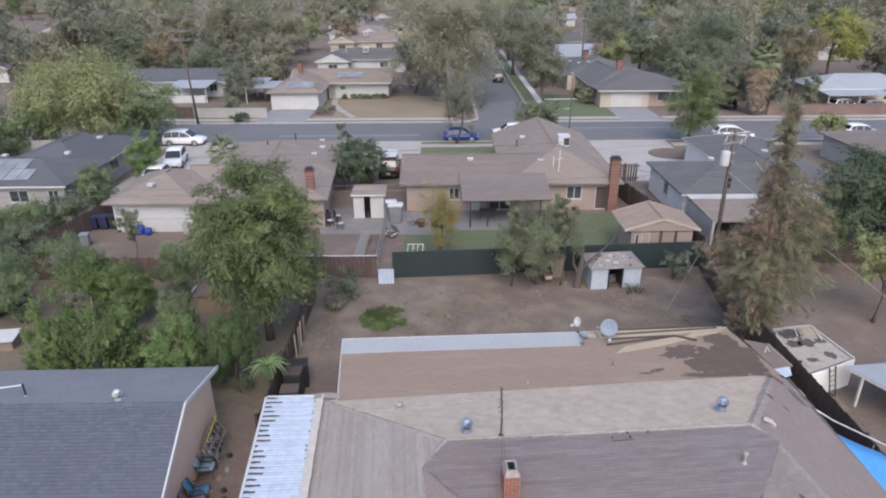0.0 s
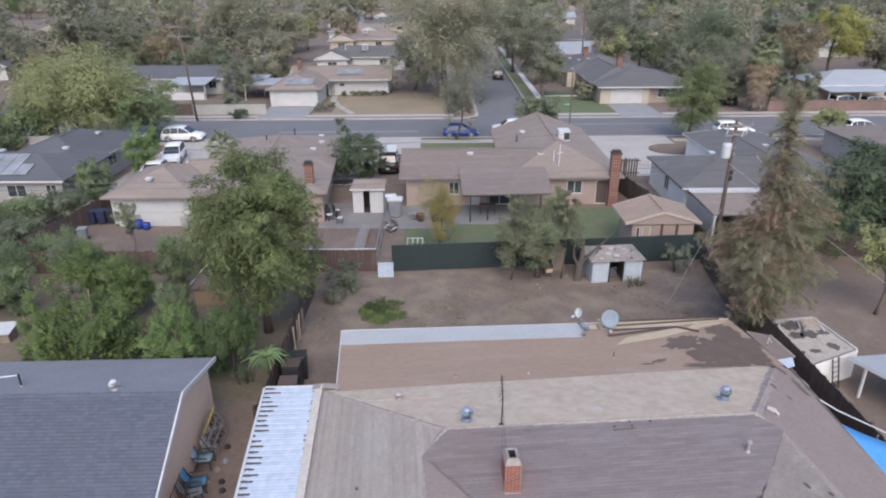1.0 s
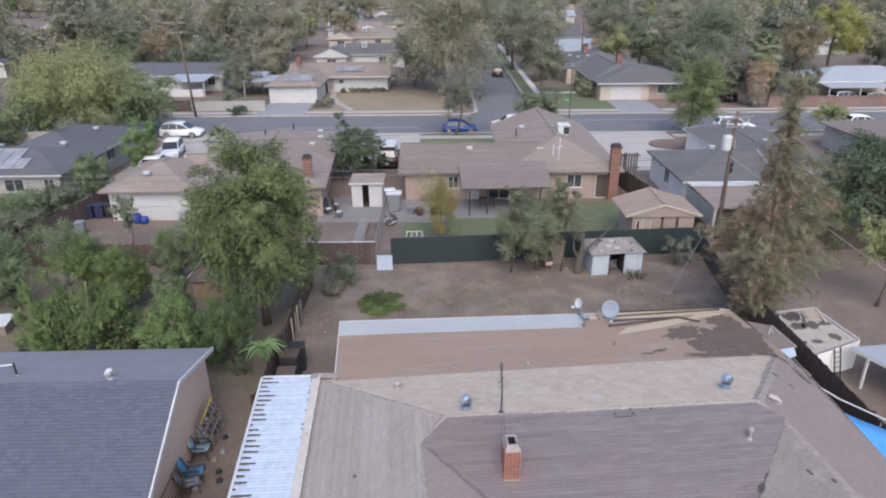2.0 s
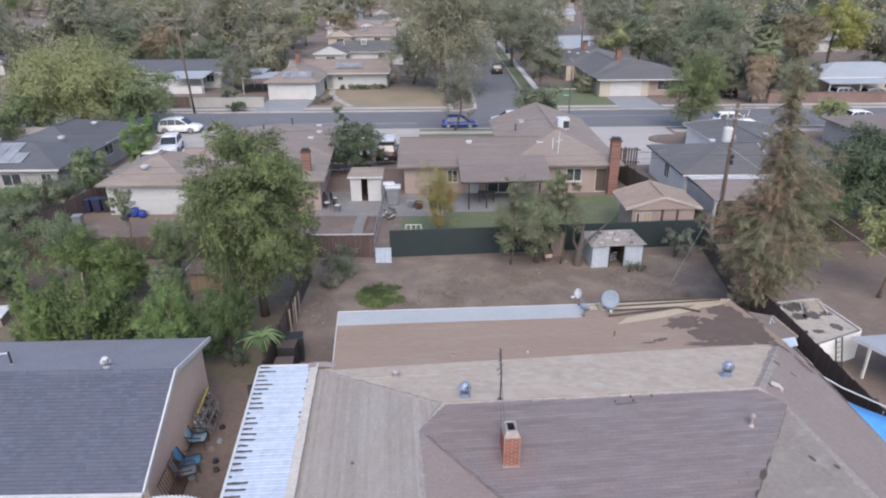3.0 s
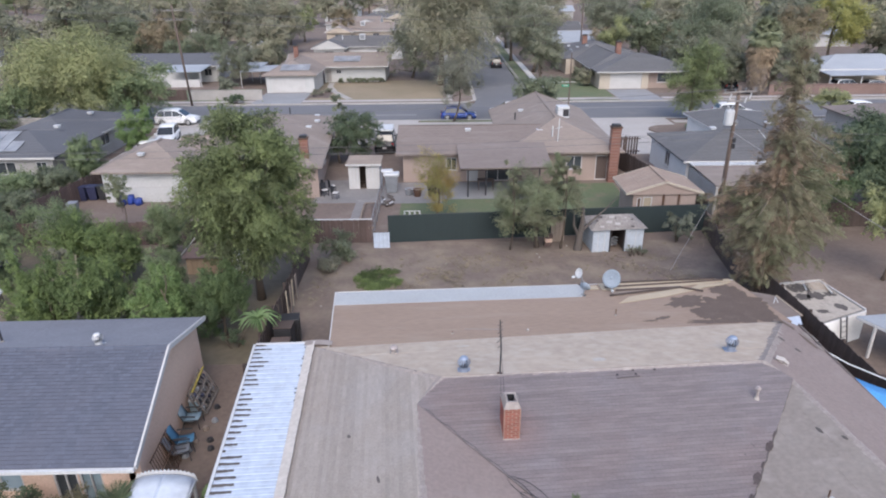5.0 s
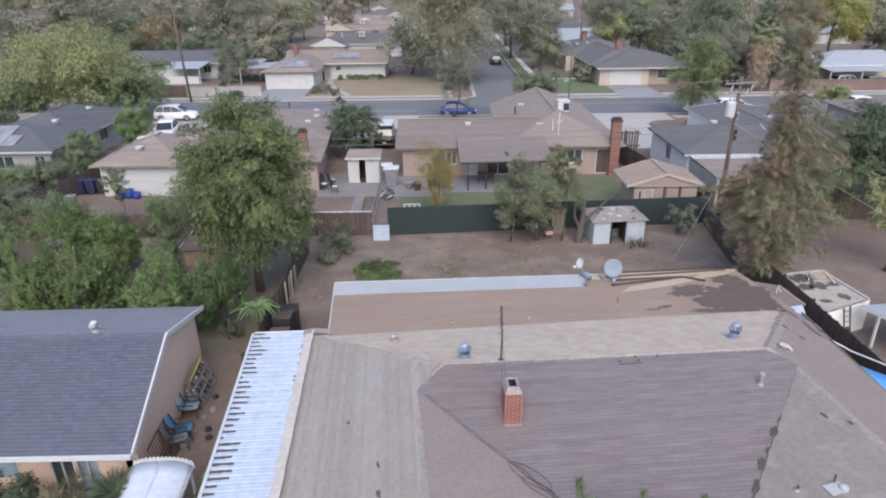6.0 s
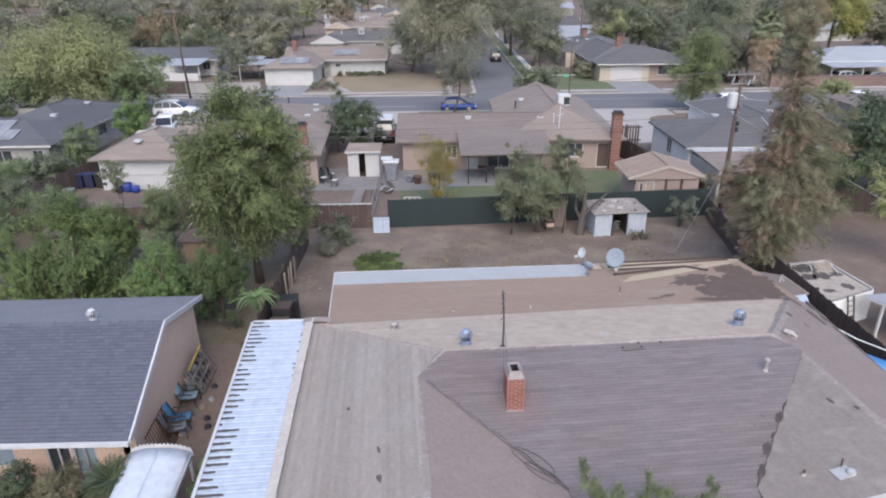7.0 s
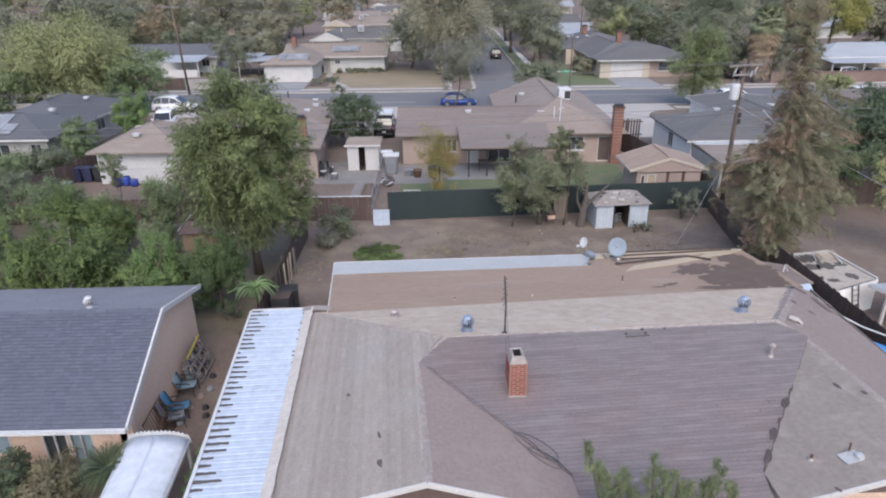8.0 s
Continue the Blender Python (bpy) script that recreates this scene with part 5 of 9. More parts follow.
def walls(parent, x0, x1, y0, y1, h, mat, openings=()):
    """Four walls with real openings; openings: side (s, n, w, e), start, end along it, sill, head, kind, material."""
    T = 0.16
    for side in "snwe":
        lo, hi = (x0, x1) if side in "sn" else (y0 + T, y1 - T)
        cuts = sorted(o[1:] for o in openings if o[0] == side)
        g = Geo()

        def put(a, b, z0, z1, d0=0.0, d1=T, geo=None):
            geo = geo or g
            if side == "s":
                geo.span((a, y0 + d0, z0), (b, y0 + d1, z1))
            elif side == "n":
                geo.span((a, y1 - d1, z0), (b, y1 - d0, z1))
            elif side == "w":
                geo.span((x0 + d0, a, z0), (x0 + d1, b, z1))
            else:
                geo.span((x1 - d1, a, z0), (x1 - d0, b, z1))
            return geo

        at = lo
        for a, b, z0, z1, kind, m in cuts:
            put(at, a, 0, h)
            put(a, b, z1, h)
            if z0 > 0.02:
                put(a, b, 0, z0)
            leaf = part(kind, put(a, b, z0, z1, 0.07, 0.10, Geo()), m, parent)
            if kind in ("window", "door", "sliding_door"):
                for q in ((a, a + 0.06, z0, z1), (b - 0.06, b, z0, z1), (a + 0.06, b - 0.06, z1 - 0.06, z1), (a + 0.06, b - 0.06, z0, z0 + 0.06)):
                    part("frame", put(*q, 0.01, 0.065, Geo()), WHITE_PAINT, leaf)
                if kind != "door":
                    c = (a + b) / 2
                    part("mullion", put(c - 0.03, c + 0.03, z0 + 0.06, z1 - 0.06, 0.02, 0.06, Geo()), WHITE_PAINT, leaf)
                if kind == "window":
                    part("sill", put(a - 0.05, b + 0.05, z0 - 0.05, z0 - 0.002, -0.06, 0.06, Geo()), WHITE_PAINT, leaf)
            if kind == "garage_door":
                for r in range(4):
                    hh = (z1 - z0) / 4
                    part("panel", put(a + 0.02, b - 0.02, z0 + r * hh + 0.012, z0 + (r + 1) * hh - 0.012, 0.035, 0.068, Geo()), m, leaf)
            at = b
        put(at, hi, 0, h)
        part("wall", g, mat, parent)


def stack(parent, x, y, z0, z1, w, d, label="red brick chimney"):
    """A brick chimney stack with corbelled top; laid course by course."""
    ch = part("chimney", Geo().span((x - w / 2 + 0.015, y - d / 2 + 0.015, z0), (x + w / 2 - 0.015, y + d / 2 - 0.015, z1)), MORTAR, parent, label)
    n = int((z1 - z0) / 0.24)
    for k in range(n):
        za = z0 + (z1 - z0) * k / n
        part("brick_course", Geo().span((x - w / 2, y - d / 2, za), (x + w / 2, y + d / 2, za + (z1 - z0) / n - 0.02)), DULL_BRICK, ch)
    part("crown", Geo().span((x - w / 2 - 0.07, y - d / 2 - 0.07, z1), (x + w / 2 + 0.07, y + d / 2 + 0.07, z1 + 0.09)), RUST, ch)
    part("cap", Geo().span((x - w / 2 + 0.05, y - d / 2 + 0.05, z1 + 0.09), (x + w / 2 - 0.05, y + d / 2 - 0.05, z1 + 0.28)), DARK_METAL, ch)


def roof_vents(parent, spots, mat=WHITE_METAL):
    for x, y, z in spots:
        v = part("roof_vent", Geo().box((x, y, z + 0.05), (0.42, 0.42, 0.16)), mat, parent, "low square roof vent", bevel=0.03)
        part("vent_cap", Geo().box((x, y, z + 0.16), (0.50, 0.50, 0.05)), mat, v, bevel=0.015)


# tan house beyond the screen fence
hc = thing("house", "tan house with brown roofs, patio porch and brick chimney", "house")
walls(hc, -3.1, 13.9, 49.6, 57.4, 2.35, PINK_STUCCO, [("s", 0.35, 1.2, 0.95, 2.0, "window", GLASS), ("s", 2.0, 2.9, 0.05, 2.05, "door", WHITE_PAINT), ("s", 3.6, 5.4, 0.05, 2.05, "sliding_door", GLASS), ("s", 9.95, 11.2, 0.95, 2.05, "window", GLASS), ("s", 12.3, 13.3, 0.05, 2.05, "door", WOOD_DARK)])
walls(hc, 5.4, 13.9, 57.4, 66.0, 2.35, PINK_STUCCO, [("n", 7, 11, 0.05, 2.1, "garage_door", WHITE_PAINT), ("w", 59, 60.5, 0.95, 2.0, "window", GLASS)])
pitched(hc, -3.6, 9.6, 49.1, 57.8, 2.45, 3.75, "x", ROOF_BROWN, ("gable", "gable"), "roof", "brown composition shingle roof", wall=PINK_STUCCO)
pitched(hc, 4.9, 14.45, 49.1, 66.4, 2.45, 4.25, "y", ROOF_TAN, ("hip", "gable"), "wing_roof", "tan hipped wing roof", wall=PINK_STUCCO, trim=ROOF_TAN)
g = Geo().slab([(1.2, 50.3, 3.0), (1.35, 45.5, 2.28), (8.2, 45.8, 2.28), (8.2, 50.3, 3.0)], 0.10)
porch = part("porch_roof", g, ROOF_BROWN, hc, "brown roof over the patio")
part("beam", Geo().beam((1.4, 45.75, 2.12), (8.1, 46.0, 2.12), 0.09, 0.16), WOOD_DARK, porch)
for x, y in ((1.95, 45.75), (3.3, 46.0), (5.6, 46.0), (7.3, 46.0)):
    part("post", Geo().span((x - 0.05, y - 0.05, 0.02), (x + 0.05, y + 0.05, 2.1)), DARK_METAL, hc, "thin dark porch post")
stack(hc, 13.6, 49.25, 0, 4.35, 0.72, 0.6, "tall red brick chimney on the outer wall")
ac = thing("roof_cooler", "boxy white evaporative cooler on the tan roof", "cooler", at=(10.6, 56.0, 3.55))
part("casing", Geo().box((0, 0, 0.75), (1.05, 1.0, 1.0)), WHITE_METAL, ac, bevel=0.04)
part("louvre", Geo().box((0.535, -0.1, 0.75), (0.03, 0.7, 0.7)), DARK_METAL, ac)
part("louvre", Geo().box((0.22, -0.505, 0.72), (0.5, 0.03, 0.62)), DARK_METAL, ac)
for sx in (-1, 1):
    for sy in (-1, 1):
        part("leg", Geo().span((sx * 0.45 - 0.03, sy * 0.42 - 0.03, -0.2), (sx * 0.45 + 0.03, sy * 0.42 + 0.03, 0.26)), DARK_METAL, ac)
roof_vents(hc, [(2.2, 52.6, 3.45), (8.1, 52.3, 3.42), (7.5, 60.5, 3.45)])
for x, y, z, h in ((6.7, 58.0, 3.3, 0.55), (9.0, 51.2, 3.2, 0.9)):
    part("flue", Geo().tube([(x, y, z - 0.1), (x, y, z + h)], 0.06, 8), DARK_METAL if h < 0.6 else WHITE_METAL, hc)
ma = thing("roof_mast", "white conduit mast with a bracket on the brown roof", "mast", at=(9.35, 50.6, 2.8))
part("pole", Geo().tube([(0, 0, 0), (0.05, 0, 2.0)], 0.045, 7), WHITE_METAL, ma)
part("bracket", Geo().beam((-0.2, 0, 1.2), (0.3, 0, 1.35), 0.04, 0.04), WHITE_METAL, ma)
# things on the patio
tb = thing("patio_table", "dark patio table under the porch", "table", at=(3.4, 47.6, 0.03))
part("tabletop", Geo().box((0, 0, 0.72), (1.3, 0.8, 0.05)), WOOD_DARK, tb, bevel=0.01)
for sx in (-1, 1):
    for sy in (-1, 1):
        part("leg", Geo().span((sx * 0.55 - 0.03, sy * 0.32 - 0.03, 0), (sx * 0.55 + 0.03, sy * 0.32 + 0.03, 0.7)), WOOD_DARK, tb)

# small tan garage at the end of that lot
gr = thing("garage", "small tan boarded garage with a brown gable roof", "garage")
walls(gr, 12.5, 16.6, 39.6, 42.7, 2.15, PINK_STUCCO, [("s", 12.75, 13.05, 0.05, 1.9, "door", RUST), ("s", 13.15, 13.75, 0.05, 1.95, "door", PLYWOOD)])
pitched(gr, 11.98, 17.0, 39.4, 43.0, 2.28, 3.05, "y", ROOF_WARM, ("gable", "gable"), "roof", "tan gable roof", wall=PINK_STUCCO, trim=CREAM_STUCCO)
for x in (14.4, 15.4):
    part("batten", Geo().span((x, 39.55, 0), (x + 0.14, 39.6, 2.1)), RUST, gr)
for x0, x1 in ((13.95, 14.35), (14.6, 15.35), (15.6, 16.5)):
    part("board_panel", Geo().span((x0, 39.565, 0.1), (x1, 39.597, 2.05)), PINK_STUCCO, gr)

# white house with grey roofs to the east
wh = thing("house", "pale blue-white house with grey shingle roofs", "house")
walls(wh, 18.4, 23.5, 46.5, 55.0, 2.35, BLUE_WHITE, [("w", 50.2, 51.3, 0.85, 2.05, "window", GLASS)])
walls(wh, 24.6, 31.8, 48.5, 63.6, 2.35, BLUE_WHITE, [("n", 26.5, 30.5, 0.02, 2.1, "garage_door", WHITE_PAINT)])
pitched(wh, 18.0, 25.4, 46.1, 55.3, 2.48, 3.75, "x", ROOF_GREY, ("hip", "gable"), "roof", "grey shingle roof", wall=BLUE_WHITE)
pitched(wh, 24.2, 32.2, 48.0, 64.0, 2.47, 2.88, "y", ROOF_GREY, ("gable", "gable"), "wing_roof", "grey wing roof", wall=BLUE_WHITE)
pt = part("patio_roof", Geo().slab([(18.5, 41.2, 2.15), (25.5, 41.0, 2.15), (25.5, 46.0, 2.32), (18.5, 46.0, 2.32)], 0.08), ROOF_TAN, wh, "flat tan patio roof")
g = Geo()
for k in range(22):
    g.span((18.45 + k * 0.32, 45.4, 2.33), (18.62 + k * 0.32, 46.3, 2.42))
g.span((18.4, 45.35, 2.335), (25.5, 46.3, 2.37))
part("ribbed_flashing", g, WHITE_METAL, pt, "white ribbed metal strip")
for x in (18.7, 22, 25.2):
    part("post", Geo().span((x - 0.05, 41.3, 0), (x + 0.05, 41.4, 2.1)), WHITE_PAINT, wh)
part("patio_wall", Geo().span((18.5, 41.1, 0), (18.62, 46.2, 2.05)), GREY_STUCCO, wh)
roof_vents(wh, [(22.5, 52.5, 3.4), (26.2, 57, 2.66), (29.5, 57.5, 2.7)])
part("flue", Geo().tube([(25.6, 55.5, 2.5), (25.6, 55.5, 3.2)], 0.07, 8), WHITE_METAL, wh)

# white garage west of the back yards, and the brown-roofed house behind the tree
lg = thing("garage", "white stucco garage with a brown hip roof", "garage")
walls(lg, -25.0, -18.9, 45.3, 52.6, 2.32, WHITE_STUCCO, [("e", 46.0, 47.0, 0.05, 2.0, "door", WHITE_PAINT)])
part("lap_line", Geo().span((-25.0, 45.26, 1.12), (-18.9, 45.3, 1.17)), WHITE_PAINT, lg)
pitched(lg, -25.5, -18.4, 44.8, 53.1, 2.45, 3.8, "y", ROOF_TAN, ("hip", "hip"), "roof", "tan-brown hip roof", trim=ROOF_BROWN)
roof_vents(lg, [(-22.4, 46.6, 3.25)])
hl = thing("house", "brown-roofed house with a brick chimney behind a tree", "house")
hl.matrix_basis = pose(-8.8, 45.5, 0, 0, 0, 4.5) @ pose(8.8, -45.5, 0)
walls(hl, -19.0, -9.3, 50.0, 63.5, 2.35, PINK_STUCCO, [("e", 52, 53.4, 0.95, 2.0, "window", GLASS), ("n", -17, -12.4, 0.05, 2.1, "garage_door", WHITE_PAINT)])
pitched(hl, -19.5, -8.8, 45.5, 64.0, 2.48, 3.95, "y", ROOF_TAN, ("hip", "hip"), "roof", "tan hip roof", trim=ROOF_BROWN)
pitched(hl, -20.6, -14.0, 49.5, 54.8, 2.46, 3.55, "x", ROOF_TAN, ("gable", "gable"), "link_roof", "tan link roof", wall=PINK_STUCCO)
walls(hl, -18.6, -9.2, 46.0, 50.0, 2.35, PINK_STUCCO, [("s", -16, -14.5, 0.95, 2.0, "window", GLASS)])
stack(hl, -10.2, 47.2, 2.2, 4.25, 0.62, 0.55)
roof_vents(hl, [(-10.9, 56.5, 3.0), (-10.4, 59.2, 2.95), (-10.7, 62, 2.9)])
for x, y in ((-13.0, 60.5), (-15.2, 58)):
    part("flue", Geo().tube([(x, y, 3.4), (x, y, 4.1)], 0.06, 7), DARK_METAL, hl)
ga = thing("gazebo", "small striped metal patio awning", "awning", at=(-18.1, 47.4, 0))
for k in range(8):
    part("slat", Geo().beam((0.0 + k * 0.14, -0.9, 2.0), (0.0 + k * 0.14, 0.6, 2.25), 0.09, 0.03), WHITE_METAL if k % 2 else DARK_METAL, ga)
for x in (0.05, 0.95):
    part("post", Geo().span((x - 0.03, -0.85, 0), (x + 0.03, -0.79, 2.0)), WHITE_METAL, ga)

# white garden shed beside the path
SX0, SX1, SY = -7.25, -4.85, 47.9
ws = thing("garden_shed", "white panelled garden shed with a dark doorway", "shed")
g = Geo()
for x0, x1 in ((SX0, -6.4), (-5.9, SX1)):
    g.span((x0, SY, 0.02), (x1, SY + 0.06, 2.0))
g.span((-6.4, SY, 1.92), (-5.9, SY + 0.06, 2.0))
g.span((SX0, SY + 0.06, 0.02), (SX0 + 0.06, SY + 2.0, 2.0))
g.span((SX1 - 0.06, SY + 0.06, 0.02), (SX1, SY + 2.0, 2.0))
g.span((SX0, SY + 2.0, 0.02), (SX1, SY + 2.06, 2.0))
part("wall", g, WHITE_PAINT, ws)
for x in (-7.1, -6.85, -6.6, -5.7, -5.4, -5.1):
    part("rib", Geo().span((x, SY - 0.03, 0.05), (x + 0.05, SY, 1.95)), WHITE_METAL, ws)
# added dark sheet at the back paints the shade seen through the doorway
part("lining", Geo().span((SX0 + 0.1, SY + 1.8, 0.03), (SX1 - 0.1, SY + 1.9, 1.95)), WOOD_DARK, ws)
part("floor", Geo().span((SX0 + 0.06, SY + 0.06, 0.004), (SX1 - 0.06, SY + 1.8, 0.03)), WOOD_DARK, ws)
part("roof", Geo().slab([(SX0 - 0.15, SY - 0.2, 2.05), (SX1 + 0.15, SY - 0.2, 2.05), (SX1 + 0.15, SY + 2.2, 2.15), (SX0 - 0.15, SY + 2.2, 2.15)], 0.1), WOOD_GREY, ws, "weathered flat roof")
part("fascia", Geo().span((SX0 - 0.17, SY - 0.24, 1.93), (SX1 + 0.17, SY - 0.2, 2.06)), WHITE_PAINT, ws)

# grey house at the west with panels on its roof
l2 = thing("house", "grey stucco house with a dark hip roof", "house")
walls(l2, -46, -31.0, 49.6, 56.4, 2.35, GREY_STUCCO, [("s", -35.6, -34.0, 0.95, 2.0, "window", GLASS), ("s", -32.4, -31.5, 0.95, 2.0, "window", GLASS), ("s", -41, -39, 0.95, 2.0, "window", GLASS)])
walls(l2, -46, -31.6, 56.4, 65.4, 2.35, GREY_STUCCO, [("e", 58.6, 60.2, 0.95, 2.0, "window", GLASS), ("e", 62, 63, 0.95, 2.0, "window", GLASS)])
pitched(l2, -46.5, -30.5, 49.1, 57.5, 2.48, 3.75, "x", ROOF_DARK, ("gable", "hip"), "roof", "dark hip roof", wall=GREY_STUCCO)
pitched(l2, -40.0, -30.9, 53.5, 66.0, 2.48, 3.95, "y", ROOF_DARK, ("hip", "hip"), "wing_roof", "dark hipped wing roof")
ps = Slope([(-46.5, 49.1, 2.48), (-30.5, 49.1, 2.48), (-34.7, 53.3, 3.75), (-46.5, 53.3, 3.75)])
for k in range(6):
    for r in range(2):
        x, y = -33.9 - k * 1.05, 49.9 + r * 1.55
        if r == 1 and k == 0:
            continue
        part("solar_panel", Geo().slab([on_slope(ps, x - 1.0, y, 0.10), on_slope(ps, x, y, 0.10), on_slope(ps, x, y + 1.5, 0.10), on_slope(ps, x - 1.0, y + 1.5, 0.10)], 0.04), PANEL_SKY, l2, "panel coloured pale like mirrored sky")
roof_vents(l2, [(-33.3, 55.2, 3.55), (-33.6, 61.5, 3.45), (-38.5, 54.6, 3.5)])

# white garage-front house across the street
fw = thing("house", "white house with a tan roof and double garage", "house")
walls(fw, -24.8, -18.0, 92.7, 100, 2.4, WHITE_STUCCO, [("s", -24.1, -19.3, 0.02, 2.15, "garage_door", WHITE_PAINT), ("e", 96, 97, 0.05, 2.05, "door", WHITE_PAINT)])
walls(fw, -18.0, -8.6, 101.8, 109, 2.4, WHITE_STUCCO, [("s", -16.2, -15.4, 1.3, 1.9, "window", GLASS), ("s", -17.8, -16.9, 0.05, 2.1, "door", GREY_STUCCO)])
pitched(fw, -25.3, -17.5, 92.2, 106, 2.5, 4.1, "y", ROOF_TAN, ("hip", "hip"), "garage_roof", "tan hip roof over the garage")
pitched(fw, -24.0, -8.1, 100.8, 109.6, 2.5, 4.1, "x", ROOF_TAN, ("gable", "gable"), "roof", "tan gable roof", wall=WHITE_STUCCO)
for x0, y0, z0, n in ((-22.8, 93.2, 3.06, 4), (-16.6, 102.1, 3.16, 4)):
    for k in range(n):
        part("solar_panel", Geo().slab([(x0 + k * 1.05, y0, z0), (x0 + k * 1.05 + 1.0, y0, z0), (x0 + k * 1.05 + 1.0, y0 + 1.6, z0 + 0.62), (x0 + k * 1.05, y0 + 1.6, z0 + 0.62)], 0.05), PANEL_SKY, fw, "solar panel coloured grey like mirrored sky")
stack(fw, -22.6, 104.0, 3.2, 5.2, 0.6, 0.6)
part("carport_roof", Geo().slab([(-30.0, 97.5, 2.35), (-25.3, 97.5, 2.45), (-25.3, 104, 2.45), (-30, 104, 2.35)], 0.1), ROOF_PALE, fw, "white flat carport roof")
for x, y in ((-29.8, 97.7), (-29.8, 103.7)):
    part("post", Geo().span((x - 0.05, y - 0.05, 0), (x + 0.05, y + 0.05, 2.3)), WHITE_PAINT, fw)

# grey-roofed corner house across the street
fr = thing("house", "corner house with grey roofs and white garage door", "house")
walls(fr, 22.6, 29.6, 93.0, 108, 2.4, CREAM_STUCCO, [("s", 24.1, 28.6, 0.02, 2.15, "garage_door", WHITE_PAINT), ("w", 99, 100.5, 0.9, 2.0, "window", GLASS), ("w", 104, 105.6, 0.9, 2.0, "window", GLASS)])
walls(fr, 29.6, 36.6, 93.6, 106, 2.4, PINK_STUCCO, [("s", 31.0, 34.6, 0.8, 2.1, "window", GLASS)])
walls(fr, 20.5, 34, 108, 128, 2.4, CREAM_STUCCO, [("w", 112, 113.6, 0.9, 2.0, "window", GLASS), ("w", 119, 120.6, 0.9, 2.0, "window", GLASS)])
pitched(fr, 22.0, 37.0, 92.3, 106.5, 2.5, 4.3, "x", ROOF_GREY, ("hip", "hip"), "roof", "grey hip roof")
pitched(fr, 21.8, 31.0, 96.0, 118.0, 2.5, 4.1, "y", ROOF_GREY, ("hip", "hip"), "wing_roof", "grey hipped wing")
pitched(fr, 19.8, 34.0, 108, 126, 2.5, 4.4, "y", ROOF_GREY, ("hip", "hip"), "long_roof", "grey rear roof")
stack(fr, 27.8, 104.0, 3.3, 5.3, 0.8, 0.7)
stack(fr, 25.2, 117.0, 3.6, 5.2, 0.8, 0.7)
roof_vents(fr, [(28, 96.5, 3.2), (31.5, 96.5, 3.2), (22.3, 116, 3.6), (23.2, 113, 3.7), (24.6, 112, 4.0)])

# low white house with pale roofs behind the pole, and one with a carport to the east
lw = thing("house", "low white house with a grey roof and pale carport", "house")
walls(lw, -52, -35.4, 104, 111, 2.4, WHITE_STUCCO, [("s", -37.4, -36.2, 0.9, 2.0, "window", GLASS), ("e", 106, 107.4, 0.9, 2.0, "window", GLASS)])
pitched(lw, -53, -34.8, 103.2, 112, 2.5, 4.0, "x", ROOF_DARK, ("gable", "gable"), "roof", "dark grey roof", wall=WHITE_STUCCO)
part("porch_roof", Geo().slab([(-42, 98.5, 2.3), (-36, 98.5, 2.3), (-36, 103.6, 2.7), (-42, 103.6, 2.7)], 0.1), ROOF_PALE, lw, "pale porch roof")
part("carport_roof", Geo().slab([(-34.6, 101.5, 2.4), (-27.8, 101.5, 2.4), (-27.8, 106.5, 2.6), (-34.6, 106.5, 2.6)], 0.1), ROOF_PALE, lw, "pale flat carport roof")
for x, y in ((-41.8, 98.7), (-36.2, 98.7), (-34.4, 101.7), (-28, 101.7)):
    part("post", Geo().span((x - 0.06, y - 0.06, 0), (x + 0.06, y + 0.06, 2.4)), WHITE_PAINT, lw)
part("lattice", Geo().span((-41.6, 98.65, 0), (-36.4, 98.7, 1.1)), WHITE_PAINT, lw)
re = thing("house", "white house with a pale blue-grey roof and carport", "house")
walls(re, 53.5, 68, 92.5, 100, 2.5, CREAM_STUCCO, [("s", 63, 64.6, 0.9, 2.0, "window", GLASS)])
pitched(re, 53, 68.5, 91.9, 100.6, 2.6, 4.1, "x", ROOF_PALE, ("hip", "hip"), "roof", "pale blue-grey roof", wall=CREAM_STUCCO)
part("carport_roof", Geo().slab([(53, 88.8, 2.25), (62, 88.8, 2.25), (62, 92.3, 2.5), (53, 92.3, 2.5)], 0.12), ROOF_PALE, re, "white flat carport roof")
for x in (53.2, 57.5, 61.8):
    part("post", Geo().span((x - 0.06, 89.0, 0), (x + 0.06, 89.12, 2.2)), WHITE_PAINT, re)
ee = thing("house", "dull brown-roofed house at the east of the street", "house")
walls(ee, 39.8, 54, 56, 66, 2.35, GREY_STUCCO, [("w", 58, 59.4, 0.9, 2.0, "window", GLASS), ("n", 45, 49, 0.02, 2.1, "garage_door", WHITE_PAINT)])
pitched(ee, 39.3, 54.5, 55.5, 66.5, 2.48, 3.9, "x", ROOF_BROWN, ("hip", "hip"), "roof", "dull brown hip roof")


